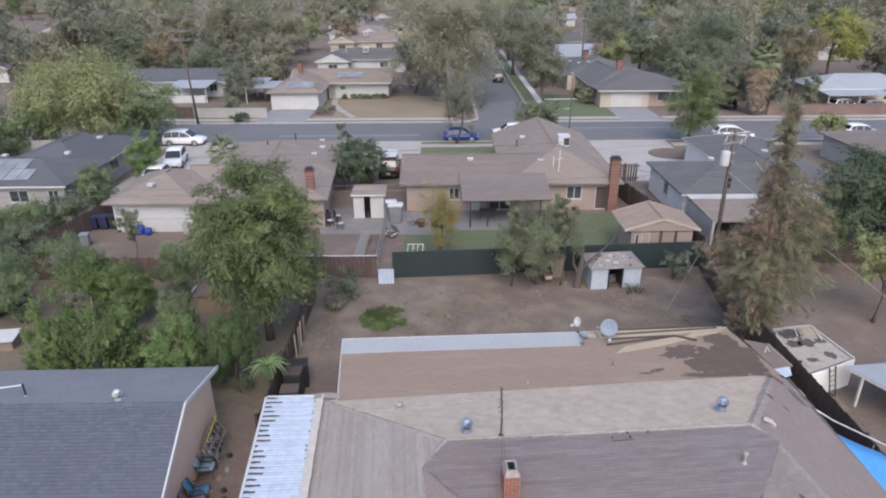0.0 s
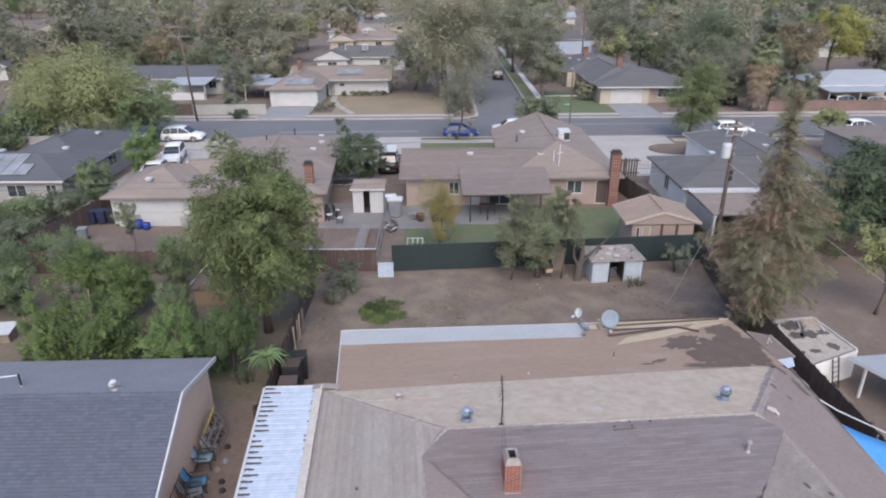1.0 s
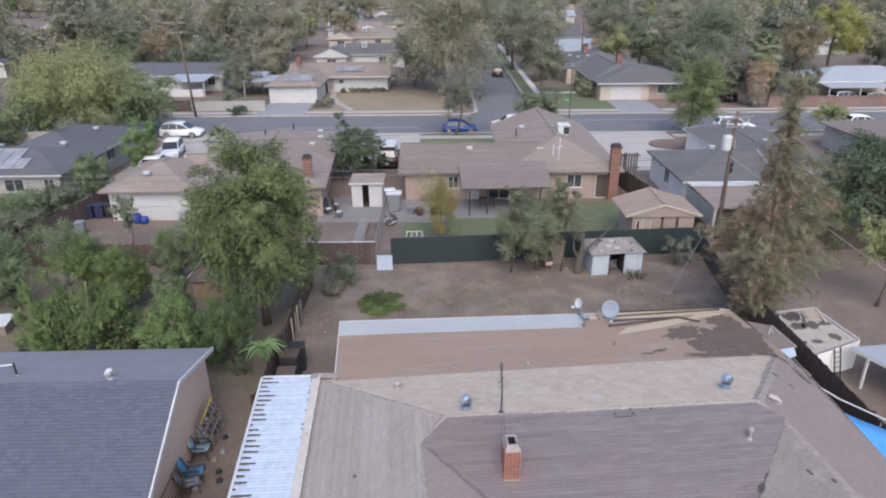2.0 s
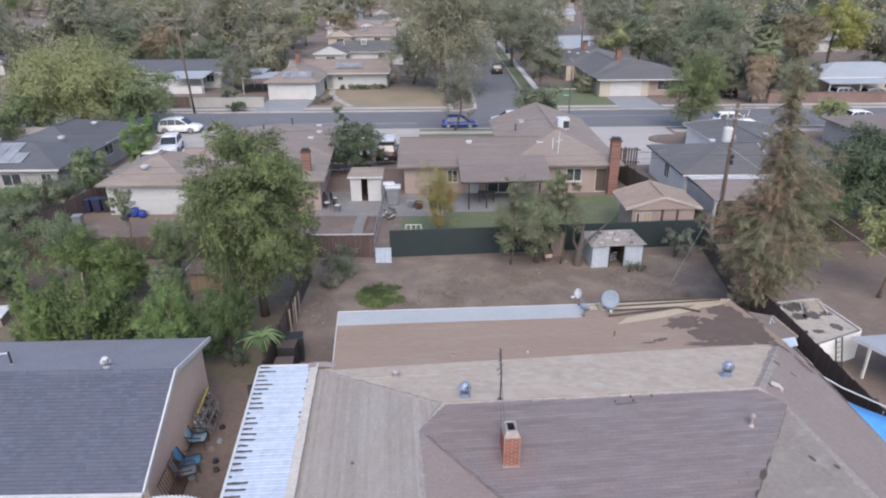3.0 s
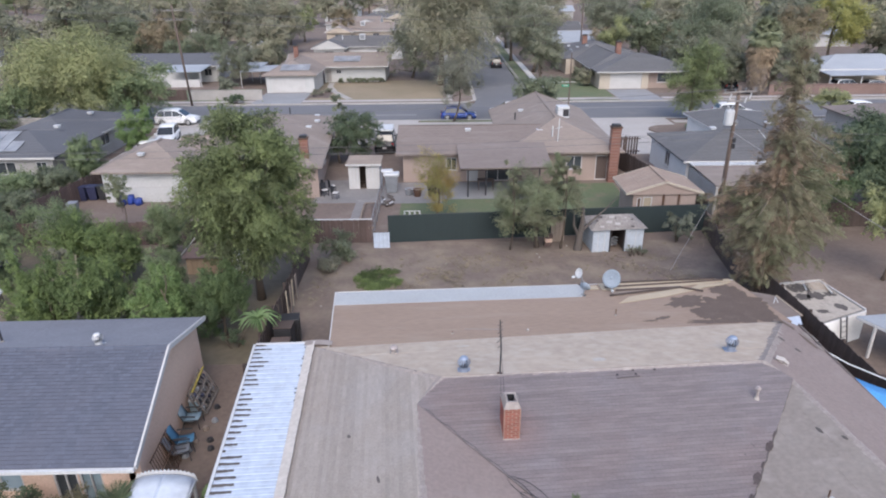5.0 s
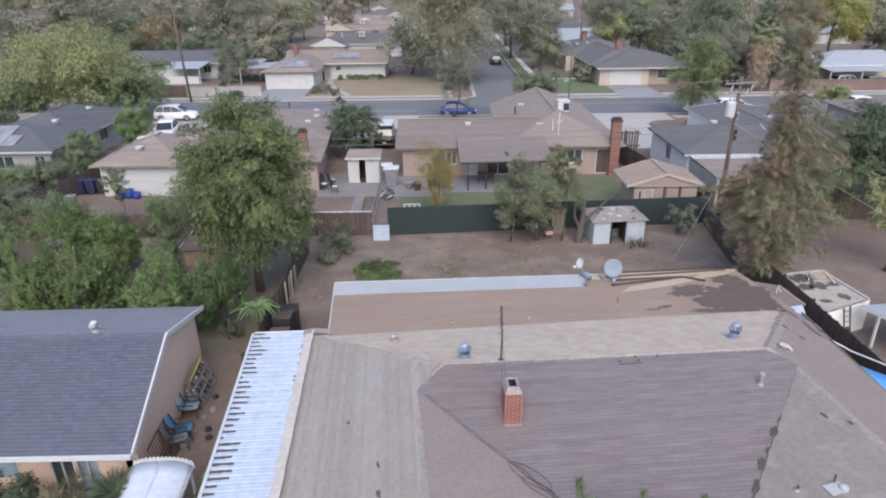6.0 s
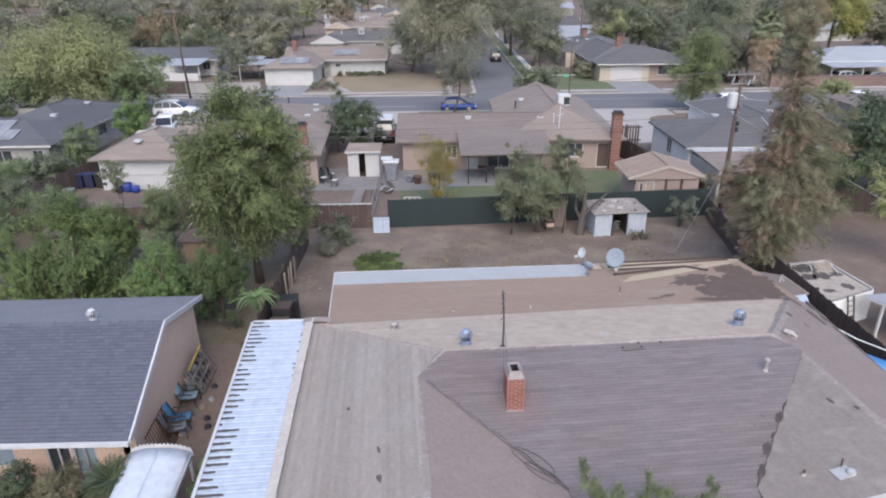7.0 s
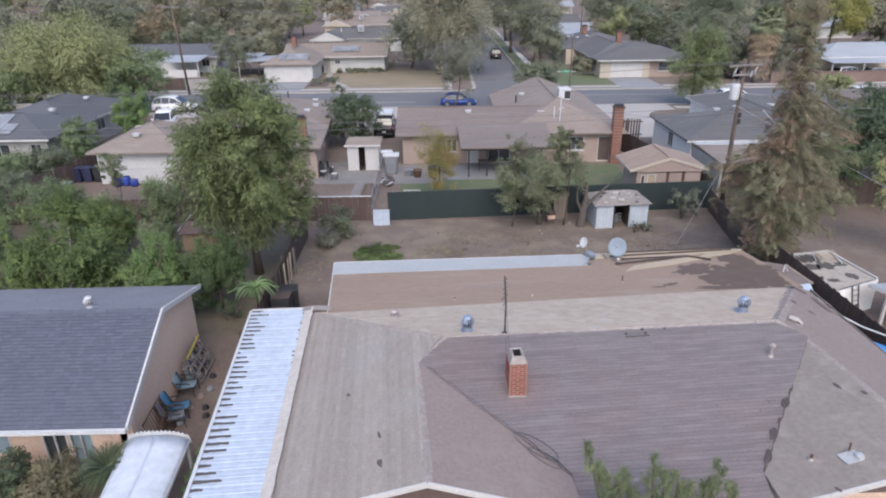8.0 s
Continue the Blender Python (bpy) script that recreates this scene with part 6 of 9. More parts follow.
# ---- houses farther off, street after street ----
def far_house(x, y, w, d, roof, wall, axis, label, wing=0, cooler=False):
    """A plain house with a hipped and gabled roof; wing: side of a cross gable towards the street, cooler: a box on the roof."""
    ob = thing("house", label, "house", "distant houses", at=(x, y, 0))
    walls(ob, -w / 2, w / 2, -d / 2, d / 2, 2.4, wall, [("s", -w / 4 - 0.7, -w / 4 + 0.7, 0.9, 2.0, "window", GLASS), ("s", w / 4 - 0.8, w / 4 + 0.8, 0.9, 2.0, "window", GLASS)])
    pitched(ob, -w / 2 - 0.5, w / 2 + 0.5, -d / 2 - 0.5, d / 2 + 0.5, 2.5, 4.2, axis, roof, ("hip", "gable"), wall=wall)
    if wing:
        cx, hw = wing * (w / 2 - 3.2), 2.9
        walls(ob, cx - hw, cx + hw, -d / 2 - 3.4, -d / 2 - 0.02, 2.4, wall, [("s", cx - 0.9, cx + 0.9, 0.9, 2.0, "window", GLASS)])
        pitched(ob, cx - hw - 0.5, cx + hw + 0.5, -d / 2 - 3.9, 0.0, 2.5, 3.95, "y", roof, ("gable", "hip"), "wing_roof", wall=wall, trim=WHITE_PAINT)
    if cooler:
        box = part("cooler", Geo().box((0.6, -d / 4, 4.1), (1.1, 1.0, 1.1)), WHITE_METAL, ob, "white roof cooler", bevel=0.04)
        part("louvre", Geo().box((0.6, -d / 4 - 0.51, 4.1), (0.8, 0.04, 0.75)), GREY_PLASTIC, box)
    part("flue", Geo().tube([(-w / 5, -d / 5, 3.2), (-w / 5, -d / 5, 4.4)], 0.09, 7), WHITE_METAL, ob)
    return ob


FAR = [
    (-16, 134.5, 17, 8, ROOF_GREY, WHITE_STUCCO, "x", "white house with a slate-grey roof", -1, True),
    (-20, 172, 16, 10, ROOF_TAN, CREAM_STUCCO, "x", "cream house with a tan roof", -1, True),
    (-25, 197, 15, 10, ROOF_TAN, WHITE_STUCCO, "x", "white house with a pale tan roof", 1),
    (-18, 224, 15, 10, ROOF_GREY, CREAM_STUCCO, "x", "cream house with a grey roof", 1),
    (-35, 246, 12, 10, ROOF_TAN, WHITE_STUCCO, "y", "tall white house with a gable to the street"),
    (-18, 268, 16, 10, ROOF_BROWN, WHITE_STUCCO, "x", "white house with a brown roof", -1),
    (26, 140, 14, 12, ROOF_PALE, WHITE_STUCCO, "x", "white house with a pale blue metal roof"),
    (27, 168, 14, 10, ROOF_GREY, CREAM_STUCCO, "x", "cream house with a grey roof"),
    (28, 205, 15, 10, ROOF_TAN, CREAM_STUCCO, "x", "cream house with a tan roof"),
    (-106, 172, 17, 10, ROOF_GREY, WHITE_STUCCO, "x", "white house with a bluish grey roof", 1),
    (-113, 214, 18, 11, ROOF_GREY, CREAM_STUCCO, "x", "cream house with a bluish grey roof", -1),
    (-88, 128, 17, 9, ROOF_DARK, WHITE_STUCCO, "x", "white house with a dark roof", 1),
    (-66, 142, 15, 9, ROOF_GREY, CREAM_STUCCO, "x", "cream house with a grey roof"),
    (-110, 150, 16, 10, ROOF_GREY, WHITE_STUCCO, "x", "white house with a grey roof"),
    (82, 150, 15, 10, ROOF_PALE, WHITE_STUCCO, "x", "white house with a pale roof"),
    (56, 158, 15, 10, ROOF_TAN, CREAM_STUCCO, "x", "cream house with a tan roof"),
    (105, 178, 16, 10, ROOF_PALE, WHITE_STUCCO, "x", "white house with a pale roof"),
    (64, 205, 15, 10, ROOF_GREY, CREAM_STUCCO, "x", "cream house with a grey roof"),
    (-48, 178, 15, 10, ROOF_TAN, CREAM_STUCCO, "x", "cream house with a tan roof"),
    (-75, 205, 16, 10, ROOF_TAN, WHITE_STUCCO, "x", "white house with a tan roof"),
    (40, 250, 16, 10, ROOF_PALE, WHITE_STUCCO, "x", "white house with a pale roof"),
    (95, 255, 16, 10, ROOF_TAN, CREAM_STUCCO, "x", "cream house with a tan roof"),
    (-60, 265, 16, 10, ROOF_GREY, CREAM_STUCCO, "x", "cream house with a grey roof"),
    (-125, 240, 16, 10, ROOF_GREY, CREAM_STUCCO, "x", "cream house with a grey roof"),
]
for row in FAR:
    built = far_house(*row)
    if "tall" in row[7]:
        built.scale = (1, 1, 1.75)


# ---- trees and shrubs ----
def leaf_mesh(name, rng, centres, radii, per, size, mat, squash=0.8, slim=0.5, droop=0.0):
    """Many small pointed leaves in clumps round the centres: each leaf is a folded kite of its own."""
    c = np.repeat(np.asarray(centres, float), per, 0)
    r = np.repeat(np.asarray(radii, float), per)[:, None]
    n = len(c)
    d = rng.normal(size=(n, 3))
    d /= np.linalg.norm(d, axis=1)[:, None]
    p = c + d * r * np.array([1, 1, squash]) * np.minimum(0.35 + 0.42 * np.abs(rng.normal(size=(n, 1))), 1.25)
    nrm = d + rng.normal(size=(n, 3)) * 0.7 + np.array([0, 0, 0.55])
    nrm /= np.linalg.norm(nrm, axis=1)[:, None]
    t = np.cross(nrm, rng.normal(size=(n, 3)))
    t[:, 2] -= droop
    t /= np.linalg.norm(t, axis=1)[:, None]
    b = np.cross(nrm, t)
    s = size * rng.uniform(0.6, 1.35, (n, 1))
    v = np.stack([p - t * s * 0.5, p + b * s * slim * 0.5 + nrm * s * 0.08, p + t * s * 0.5, p - b * s * slim * 0.5 + nrm * s * 0.08], 1).reshape(-1, 3)
    me = bpy.data.meshes.new(name)
    me.vertices.add(len(v))
    me.vertices.foreach_set("co", v.ravel())
    me.loops.add(4 * n)
    me.loops.foreach_set("vertex_index", np.arange(4 * n))
    me.polygons.add(n)
    me.polygons.foreach_set("loop_start", np.arange(n) * 4)
    me.materials.append(mat)
    me.update(calc_edges=True)
    return me


def spray_mesh(name, rng, tips, dirs, length, width, per, size, mat, slim=0.35, wild=0.45, lift=0.55):
    """Leaves set along short twigs that end at the tips and point along dirs: thicker at the foot, pointed at the end."""
    tips, dirs = np.asarray(tips, float), np.asarray(dirs, float)
    dirs = dirs / np.linalg.norm(dirs, axis=1)[:, None]
    m = len(tips)
    n = m * per
    scale = np.repeat(rng.uniform(0.7, 1.3, m), per)[:, None]
    c, d = np.repeat(tips, per, 0), np.repeat(dirs, per, 0)
    u = rng.uniform(size=(n, 1)) ** 0.75
    r = rng.normal(size=(n, 3))
    r -= d * np.sum(r * d, 1)[:, None]
    p = c - d * length * scale * (1 - u) + r * width * scale * 0.6 * (1.05 - u)
    nrm = 0.55 * d + r * 0.35 + rng.normal(size=(n, 3)) * 0.24 + np.array([0, 0, lift])
    nrm /= np.linalg.norm(nrm, axis=1)[:, None]
    t = d + rng.normal(size=(n, 3)) * wild
    t -= nrm * np.sum(t * nrm, 1)[:, None]
    t /= np.linalg.norm(t, axis=1)[:, None] + 1e-6
    b = np.cross(nrm, t)
    s = size * rng.uniform(0.6, 1.35, (n, 1))
    v = np.stack([p - t * s * 0.4 - b * s * slim * 0.5, p - t * s * 0.3 + b * s * slim * 0.5, p + t * s * 0.6], 1).reshape(-1, 3)
    me = bpy.data.meshes.new(name)
    me.vertices.add(len(v))
    me.vertices.foreach_set("co", v.ravel())
    me.loops.add(3 * n)
    me.loops.foreach_set("vertex_index", np.arange(3 * n))
    me.polygons.add(n)
    me.polygons.foreach_set("loop_start", np.arange(n) * 3)
    me.materials.append(mat)
    me.update(calc_edges=True)
    return me


def limb_path(a, b, rng, bend=0.12, n=5):
    a, b = Vector(a), Vector(b)
    side = Vector(rng.normal(size=3)) * (b - a).length * bend
    return [a.lerp(b, i / n) + side * math.sin(math.pi * i / n) for i in range(n + 1)]


def tree(name, label, x, y, r, z0, z1, mat, seed, leaves=8000, size=0.2, clumps=60, bark=BARK, trunk_r=None, limbs=7, category="tree", group="", open_=0.0, squash=0.8, slim=0.5, stems=1, lean=(0, 0), rise=-0.25, twig=0.5, tuft=1.0, domed=False):
    """A tree at x, y: crown radius r from height z0 to z1; open_ thins the crown to show gaps, domed rounds it."""
    rng = np.random.default_rng(seed)
    ob = thing(name, label, category, group, at=(x, y, 0))
    h, mid = (z1 - z0) / 2, (z0 + z1) / 2
    tr = trunk_r or max(0.05, 0.035 * z1)
    cs, rs = [], []
    lobes = [(rng.uniform(-0.45, 0.45) * r, rng.uniform(-0.45, 0.45) * r, rng.uniform(-0.5, 0.45) * h, rng.uniform(0.5, 0.72)) for _ in range(5)] + [(0, 0, 0, 0.8), (0.05 * r, 0, 0.4 * h, 0.58)]
    while len(cs) < clumps:
        lx, ly, lz, lr = lobes[rng.integers(len(lobes))]
        d = rng.normal(size=3)
        d /= np.linalg.norm(d)
        k = lr * rng.uniform(0.55, 1.02)
        p = np.array([lx + d[0] * k * r + lean[0] * 0.5, ly + d[1] * k * r + lean[1] * 0.5, mid + lz + d[2] * k * h])
        rc = r * tuft * rng.uniform(0.20, 0.36) * (1 - 0.35 * open_)
        p[:2] *= 1.18
        p[2] = min(max(p[2], z0 + rc * squash * 0.5), z1 - rc * squash * 0.8)
        wide = math.hypot(p[0] - lean[0] * 0.5, p[1] - lean[1] * 0.5) + rc
        if wide > r * 1.12 or domed and (wide / r / 1.08) ** 2 + abs((p[2] - mid) / h / 0.98) ** 2.6 > 1:
            continue
        cs.append(p)
        rs.append(rc)
    top = mid + h * 0.35
    g = Geo()
    for s in range(stems):
        off = Vector((rng.uniform(-0.15, 0.15) * (stems > 1) * 4, rng.uniform(-0.15, 0.15) * (stems > 1) * 4, 0))
        path = limb_path((off.x * 0.4, off.y * 0.4, -0.05), (lean[0] * 0.6 + off.x, lean[1] * 0.6 + off.y, top), rng, 0.04, 6)
        g.tube(path, [tr * (1.25 if i == 0 else 1 - 0.72 * i / 6) for i in range(7)], 9)
    part("trunk", g, bark, ob, smooth=True)
    order = rng.permutation(len(cs))[: limbs if clumps > 30 else min(4, limbs)]
    for i in order:
        q = cs[i]
        t0 = rng.uniform(0.35, 0.8)
        base = Vector((lean[0] * 0.6 * t0, lean[1] * 0.6 * t0, top * t0))
        if base.z > q[2]:
            base.z = max(0.3, q[2] * 0.7)
        part("limb", Geo().tube(limb_path(base, q, rng, 0.08, 4), [tr * 0.42, tr * 0.34, tr * 0.26, tr * 0.18, tr * 0.08], 6), bark, ob, smooth=True)
    # every clump of the crown is a bunch of twigs that point outwards and rise or hang
    each = 16
    tips, dirs = [], []
    for q, rc in zip(cs, rs):
        out = np.array([q[0] - lean[0] * 0.5, q[1] - lean[1] * 0.5, q[2] - mid]) / r
        for _ in range(each):
            d = rng.normal(size=3) + out * 0.9
            d /= np.linalg.norm(d)
            tips.append(q + d * rc * np.array([1, 1, squash]) * rng.uniform(0.75, 1.12))
            dirs.append(d + out * 0.4 + np.array([0, 0, rise]))
    reach = sum(rs) / len(rs)
    shared("crown", spray_mesh("crown", rng, tips, dirs, reach * 1.15 * twig / 0.5, reach * 0.55, max(3, int(leaves * 1.4) // len(tips)), size * 1.05, mat, slim), ob)
    return ob


def shrub(name, label, x, y, r, h, mat, seed, leaves=2500, size=0.14, clumps=26, slim=0.5):
    return tree(name, label, x, y, r, 0.12, h, mat, seed, leaves, size, clumps, trunk_r=0.04, category="shrub", stems=3, slim=slim)


# back yards near the camera
tree("tree", "tall dense broad-leaved tree by the back fence", -9.45, 29.6, 3.55, 1.4, 10.1, LEAF_BROAD, 11, 84000, 0.15, 260, trunk_r=0.2, slim=0.34, rise=-0.6, tuft=0.9, domed=True)
tree("tree", "spreading dull green tree beside the screen fence", 5.75, 36.0, 3.2, 0.5, 5.6, LEAF_SCRUBBY, 12, 38000, 0.10, 130, open_=0.6, tuft=0.8, trunk_r=0.14, squash=0.9, rise=0.2, slim=0.4, domed=True)
tree("tree", "slim upright shoots above a dull green tree", 7.2, 35.8, 1.0, 2.6, 6.3, LEAF_SCRUBBY, 13, 6000, 0.11, 26, open_=0.3, trunk_r=0.06)
tree("tree", "thin shoots rising from a dull green tree", 4.1, 35.7, 0.6, 3.0, 6.0, LEAF_SCRUBBY, 14, 2200, 0.11, 16, open_=0.4, trunk_r=0.05)
for i, (x, y, r, z0, z1, m, n) in enumerate(((-18.1, 25.6, 1.7, 0.4, 5.0, LEAF_CITRUS, 7000), (-15.6, 25.2, 1.8, 0.4, 4.55, LEAF_CITRUS, 7500), (-16.9, 24.3, 1.2, 0.4, 3.9, LEAF_CITRUS, 4000), (-12.4, 25.1, 1.45, 0.4, 4.2, LEAF_FRESH, 6500), (-10.2, 25.9, 1.6, 0.5, 3.7, LEAF_DARKHEDGE, 7000), (-13.8, 28.6, 1.4, 0.4, 3.3, LEAF_TREE, 4500))):
    tree("fruit_tree", "bushy bright green citrus tree in the next garden", x, y, r * 1.06, 0.2, z1, m, 20 + i, int(n * 2.6), 0.15, 110, slim=0.26, squash=1.25, rise=1.3, twig=0.6, tuft=0.62, category="tree", group="garden fruit trees", trunk_r=0.08, domed=True)
for i, (x, y, r, z0, z1, m, n) in enumerate(((-20.2, 32.3, 1.75, 0.5, 4.3, LEAF_CITRUS, 5500), (-17.6, 31.6, 1.5, 0.4, 3.8, LEAF_CITRUS, 4500), (-15.8, 34.2, 1.3, 0.9, 3.95, LEAF_TREE, 3800), (-24.0, 31.5, 1.5, 0.4, 4.4, LEAF_TREE, 3800), (-25.4, 38.2, 1.7, 0.3, 2.6, LEAF_TREE, 3000), (-22.8, 35.4, 1.4, 0.3, 3.0, LEAF_OLIVE, 2600), (-27.5, 34.5, 2.0, 0.3, 3.3, LEAF_TREE, 3600))):
    tree("garden_tree", "leafy garden tree along the back fence", x, y, r * 1.14, 0.2, z1, m, 40 + i, int(n * 2.6), 0.13, 80, slim=0.34, squash=1.1, rise=0.5, category="tree", group="garden trees", trunk_r=0.07, domed=True)
tree("garden_tree", "thin grey half-bare shrub with pale stakes", -19.1, 29.2, 1.0, 0.5, 3.3, LEAF_GREYTREE, 50, 1500, 0.14, 20, open_=0.5, trunk_r=0.05)
tree("sapling", "thin sapling in front of the white garage", -21.3, 40.2, 1.0, 0.8, 3.9, LEAF_SCRUBBY, 51, 3200, 0.12, 34, open_=0.4, trunk_r=0.045, rise=0.6)
for i, (x, y, r, h, m) in enumerate(((-31.6, 45.5, 2.6, 2.4, LEAF_TREE), (-29.2, 46.4, 1.9, 2.5, LEAF_DULL), (-34.5, 43.0, 2.7, 2.6, LEAF_TREE), (-30.5, 42.2, 2.2, 2.0, LEAF_DULL), (-37, 45.5, 2.6, 2.3, LEAF_TREE), (-32.6, 40.0, 2.2, 2.0, LEAF_HAZE_DARK), (-36.4, 40.4, 2.4, 2.6, LEAF_DULL))):
    shrub("shrub", "overgrown green shrub against the grey house", x, y, r, h, m, 60 + i, 8500, 0.13, 60)
tree("tree", "round green tree beside the grey house", -28.9, 50.4, 1.9, 0.4, 4.1, LEAF_TREE, 66, 11000, 0.13, 60, trunk_r=0.08)
tree("tree", "bright yellow-green upright tree by the driveway", -28.3, 58.6, 1.8, 0.4, 5.4, LEAF_FRESH, 67, 9000, 0.16, 60, trunk_r=0.09, rise=0.4)
shrub("bush", "grey-green bush against the yard fence", -6.0, 34.6, 1.3, 1.9, LEAF_DULL, 70, 2600, 0.13)
shrub("bush", "low half-dead bush in the yard corner", -6.5, 33.0, 0.9, 0.8, LEAF_GREYTREE, 350, 3000, 0.10, 30)
shrub("bush", "pale grey-green bush near the screen fence", 14.7, 36.7, 1.1, 2.2, LEAF_OLIVE, 71, 1500, 0.17, 20, 0.3)
tree("tree", "small tree turning orange in the back lawn", -0.5, 40.7, 1.7, 0.5, 5.2, LEAF_RUST, 72, 19000, 0.09, 100, slim=0.3, trunk_r=0.07, rise=0.7)
tree("tree", "dark evergreen between the houses", -7.7, 55.6, 2.6, 0.2, 4.9, LEAF_DARK, 73, 14000, 0.15, 80, trunk_r=0.12)
tree("tree", "narrow dark evergreen top between the houses", -9.1, 55.6, 1.1, 0.8, 6.2, LEAF_DULL, 74, 4500, 0.14, 30, trunk_r=0.09)
tree("tree", "large dark tree at the edge of the east yard", 30.6, 42.5, 3.7, 0.4, 7.2, LEAF_DARK, 75, 15000, 0.24, 90, trunk_r=0.2)
tree("tree", "dark leafy tree at the back of the east yard", 34.5, 40.0, 4.0, 0.4, 7.0, LEAF_DARK, 76, 9000, 0.24, 60, trunk_r=0.2)
tree("tree", "dark bushy tree against the east fence", 27.0, 40.0, 3.3, 0.2, 6.6, LEAF_DARK, 340, 12000, 0.17, 80, trunk_r=0.16)
tree("tree", "low dark tree in the corner of the east yard", 23.6, 37.9, 2.5, 0.2, 5.0, LEAF_DARKHEDGE, 341, 9000, 0.15, 60, trunk_r=0.12)
tree("tree", "dark spreading tree in the east yard", 30.0, 36.6, 3.0, 0.2, 6.0, LEAF_DARKHEDGE, 342, 10000, 0.16, 70, trunk_r=0.15)
tree("tree", "light green tree at the edge of the east yard", 23.8, 31.0, 1.9, 1.2, 6.3, LEAF_LIME, 77, 6000, 0.2, 50, trunk_r=0.1)
shrub("bush", "clipped green hedge on the pale driveway", 26.6, 66.5, 1.3, 0.9, LEAF_TREE, 78, 1500, 0.14)
tree("tree", "bushy green tree in the front lawn", 10.2, 68.8, 2.9, 0.9, 5.6, LEAF_DULL, 79, 6000, 0.24, 50, trunk_r=0.12)
tree("street_tree", "thin-leaved street tree behind the blue car", 1.4, 72.4, 3.5, 1.9, 7.8, LEAF_GREYTREE, 80, 13000, 0.14, 70, open_=0.5, trunk_r=0.12, rise=0.6)

# matted dry grass on the back yard, in loose patches
rng = np.random.default_rng(360)
tips, dirs = [], []
for cx, cy, rx, ry, n in ((1.6, 32.6, 4.2, 2.6, 620), (-0.6, 31.2, 2.6, 1.4, 160), (11.6, 33.4, 2.6, 1.5, 260), (12.6, 31.2, 2.0, 0.9, 120), (-6.6, 30.6, 0.8, 2.6, 60)):
    for _ in range(n):
        a, k = rng.uniform(0, math.tau), math.sqrt(rng.uniform()) * rng.uniform(0.7, 1.1)
        x, y = cx + rx * k * math.cos(a), cy + ry * k * math.sin(a)
        if noise.noise((x * 0.8, y * 0.8, 21)) > -0.12:
            tips.append((x, y, 0.07))
            dirs.append((rng.normal() * 0.8, rng.normal() * 0.8, 0.25))
shared("dry_grass", spray_mesh("dry_grass", rng, tips, dirs, 0.25, 0.22, 34, 0.085, STRAW, 0.16, 0.9, 0.8), None)
tagged(bpy.data.objects["dry_grass"], "matted tan dry grass on the trodden yard", "grass", kind="stuff")

# the brownish cedar that overhangs the roof
ced = thing("conifer", "tall half-brown cedar with drooping boughs by the fence", "tree", at=(15.7, 28.3, 0))
rng = np.random.default_rng(90)
part("trunk", Geo().tube([(0, 0, -0.05), (0.05, 0, 4), (-0.1, 0.05, 9), (-0.35, 0.0, 13.1)], [0.34, 0.24, 0.14, 0.03], 10), BARK, ced, smooth=True)
LEVELS = [0.7, 1.6, 2.2, 3.5, 5.0, 6.1, 6.8, 7.4, 8.6, 10.0, 11.0, 13.0]
for k in range(176):
    zz = 0.9 + 7.6 * ((k + rng.uniform(0, 1)) / 134) ** 0.9 if k < 134 else 8.3 + 4.6 * (k - 134) / 41
    a = k * 2.399 + rng.uniform(-0.4, 0.4)
    west = float(np.interp(zz, LEVELS, [0.6, 1.2, 1.6, 2.7, 3.2, 2.9, 1.3, 0.7, 0.9, 1.2, 0.8, 0.2]))
    east = float(np.interp(zz, LEVELS, [0.6, 1.1, 1.5, 2.7, 3.3, 3.3, 3.2, 3.0, 2.7, 1.2, 0.5, 0.2]))
    w = 0.5 - 0.5 * math.cos(a)
    reach = (west * w + east * (1 - w)) * rng.uniform(0.6, 1.08) * (0.85 + 0.15 * abs(math.cos(a)))
    start = Vector((-0.02 * zz, 0, zz + 0.1 * reach))
    end = Vector((start.x + math.cos(a) * reach, math.sin(a) * reach, zz - 0.12 * reach + rng.uniform(-0.5, 0.5)))
    path = [start, start.lerp(end, 0.4) + Vector((0, 0, 0.14 * reach)), start.lerp(end, 0.75) + Vector((0, 0, 0.08 * reach)), end]
    bough = part("bough", Geo().tube(path, [0.05, 0.04, 0.025, 0.008], 5), BARK, ced)
    n = max(4, int(reach * (6.5 if zz < 8.5 else 5.0)))
    tips, dirs = [], []
    for i in range(n):
        t = 0.18 + 0.82 * (i + rng.uniform(0, 1)) / n
        q = start.lerp(end, t) + Vector((0, 0, 0.12 * reach * math.sin(math.pi * t)))
        side = rng.normal() * 0.30 * (0.35 + reach * 0.4) * t
        tips.append((q.x - math.sin(a) * side + math.cos(a) * 0.12, q.y + math.cos(a) * side + math.sin(a) * 0.12, q.z - rng.uniform(0.05, 0.42)))
        dirs.append((math.cos(a) * 0.7 + rng.normal() * 0.45, math.sin(a) * 0.7 + rng.normal() * 0.45, -0.45 + rng.normal() * 0.4))
    dead = rng.uniform() < (0.8 if 6.2 < zz < 9.4 and reach < 1.4 else 0.1 if zz > 9.4 else 0.55 if zz < 2.8 or math.cos(a) < -0.3 else 0.1)
    shared("needles", spray_mesh("needles", rng, tips, dirs, 0.6, 0.30, 190, 0.082, LEAF_CEDAR_BROWN if dead else LEAF_CEDAR, 0.24, 0.8), bough)

# conifer tips rising in front of the house
fc = thing("conifer", "dark green juniper tips in front of the eaves", "tree", at=(4.7, 9.9, 0))
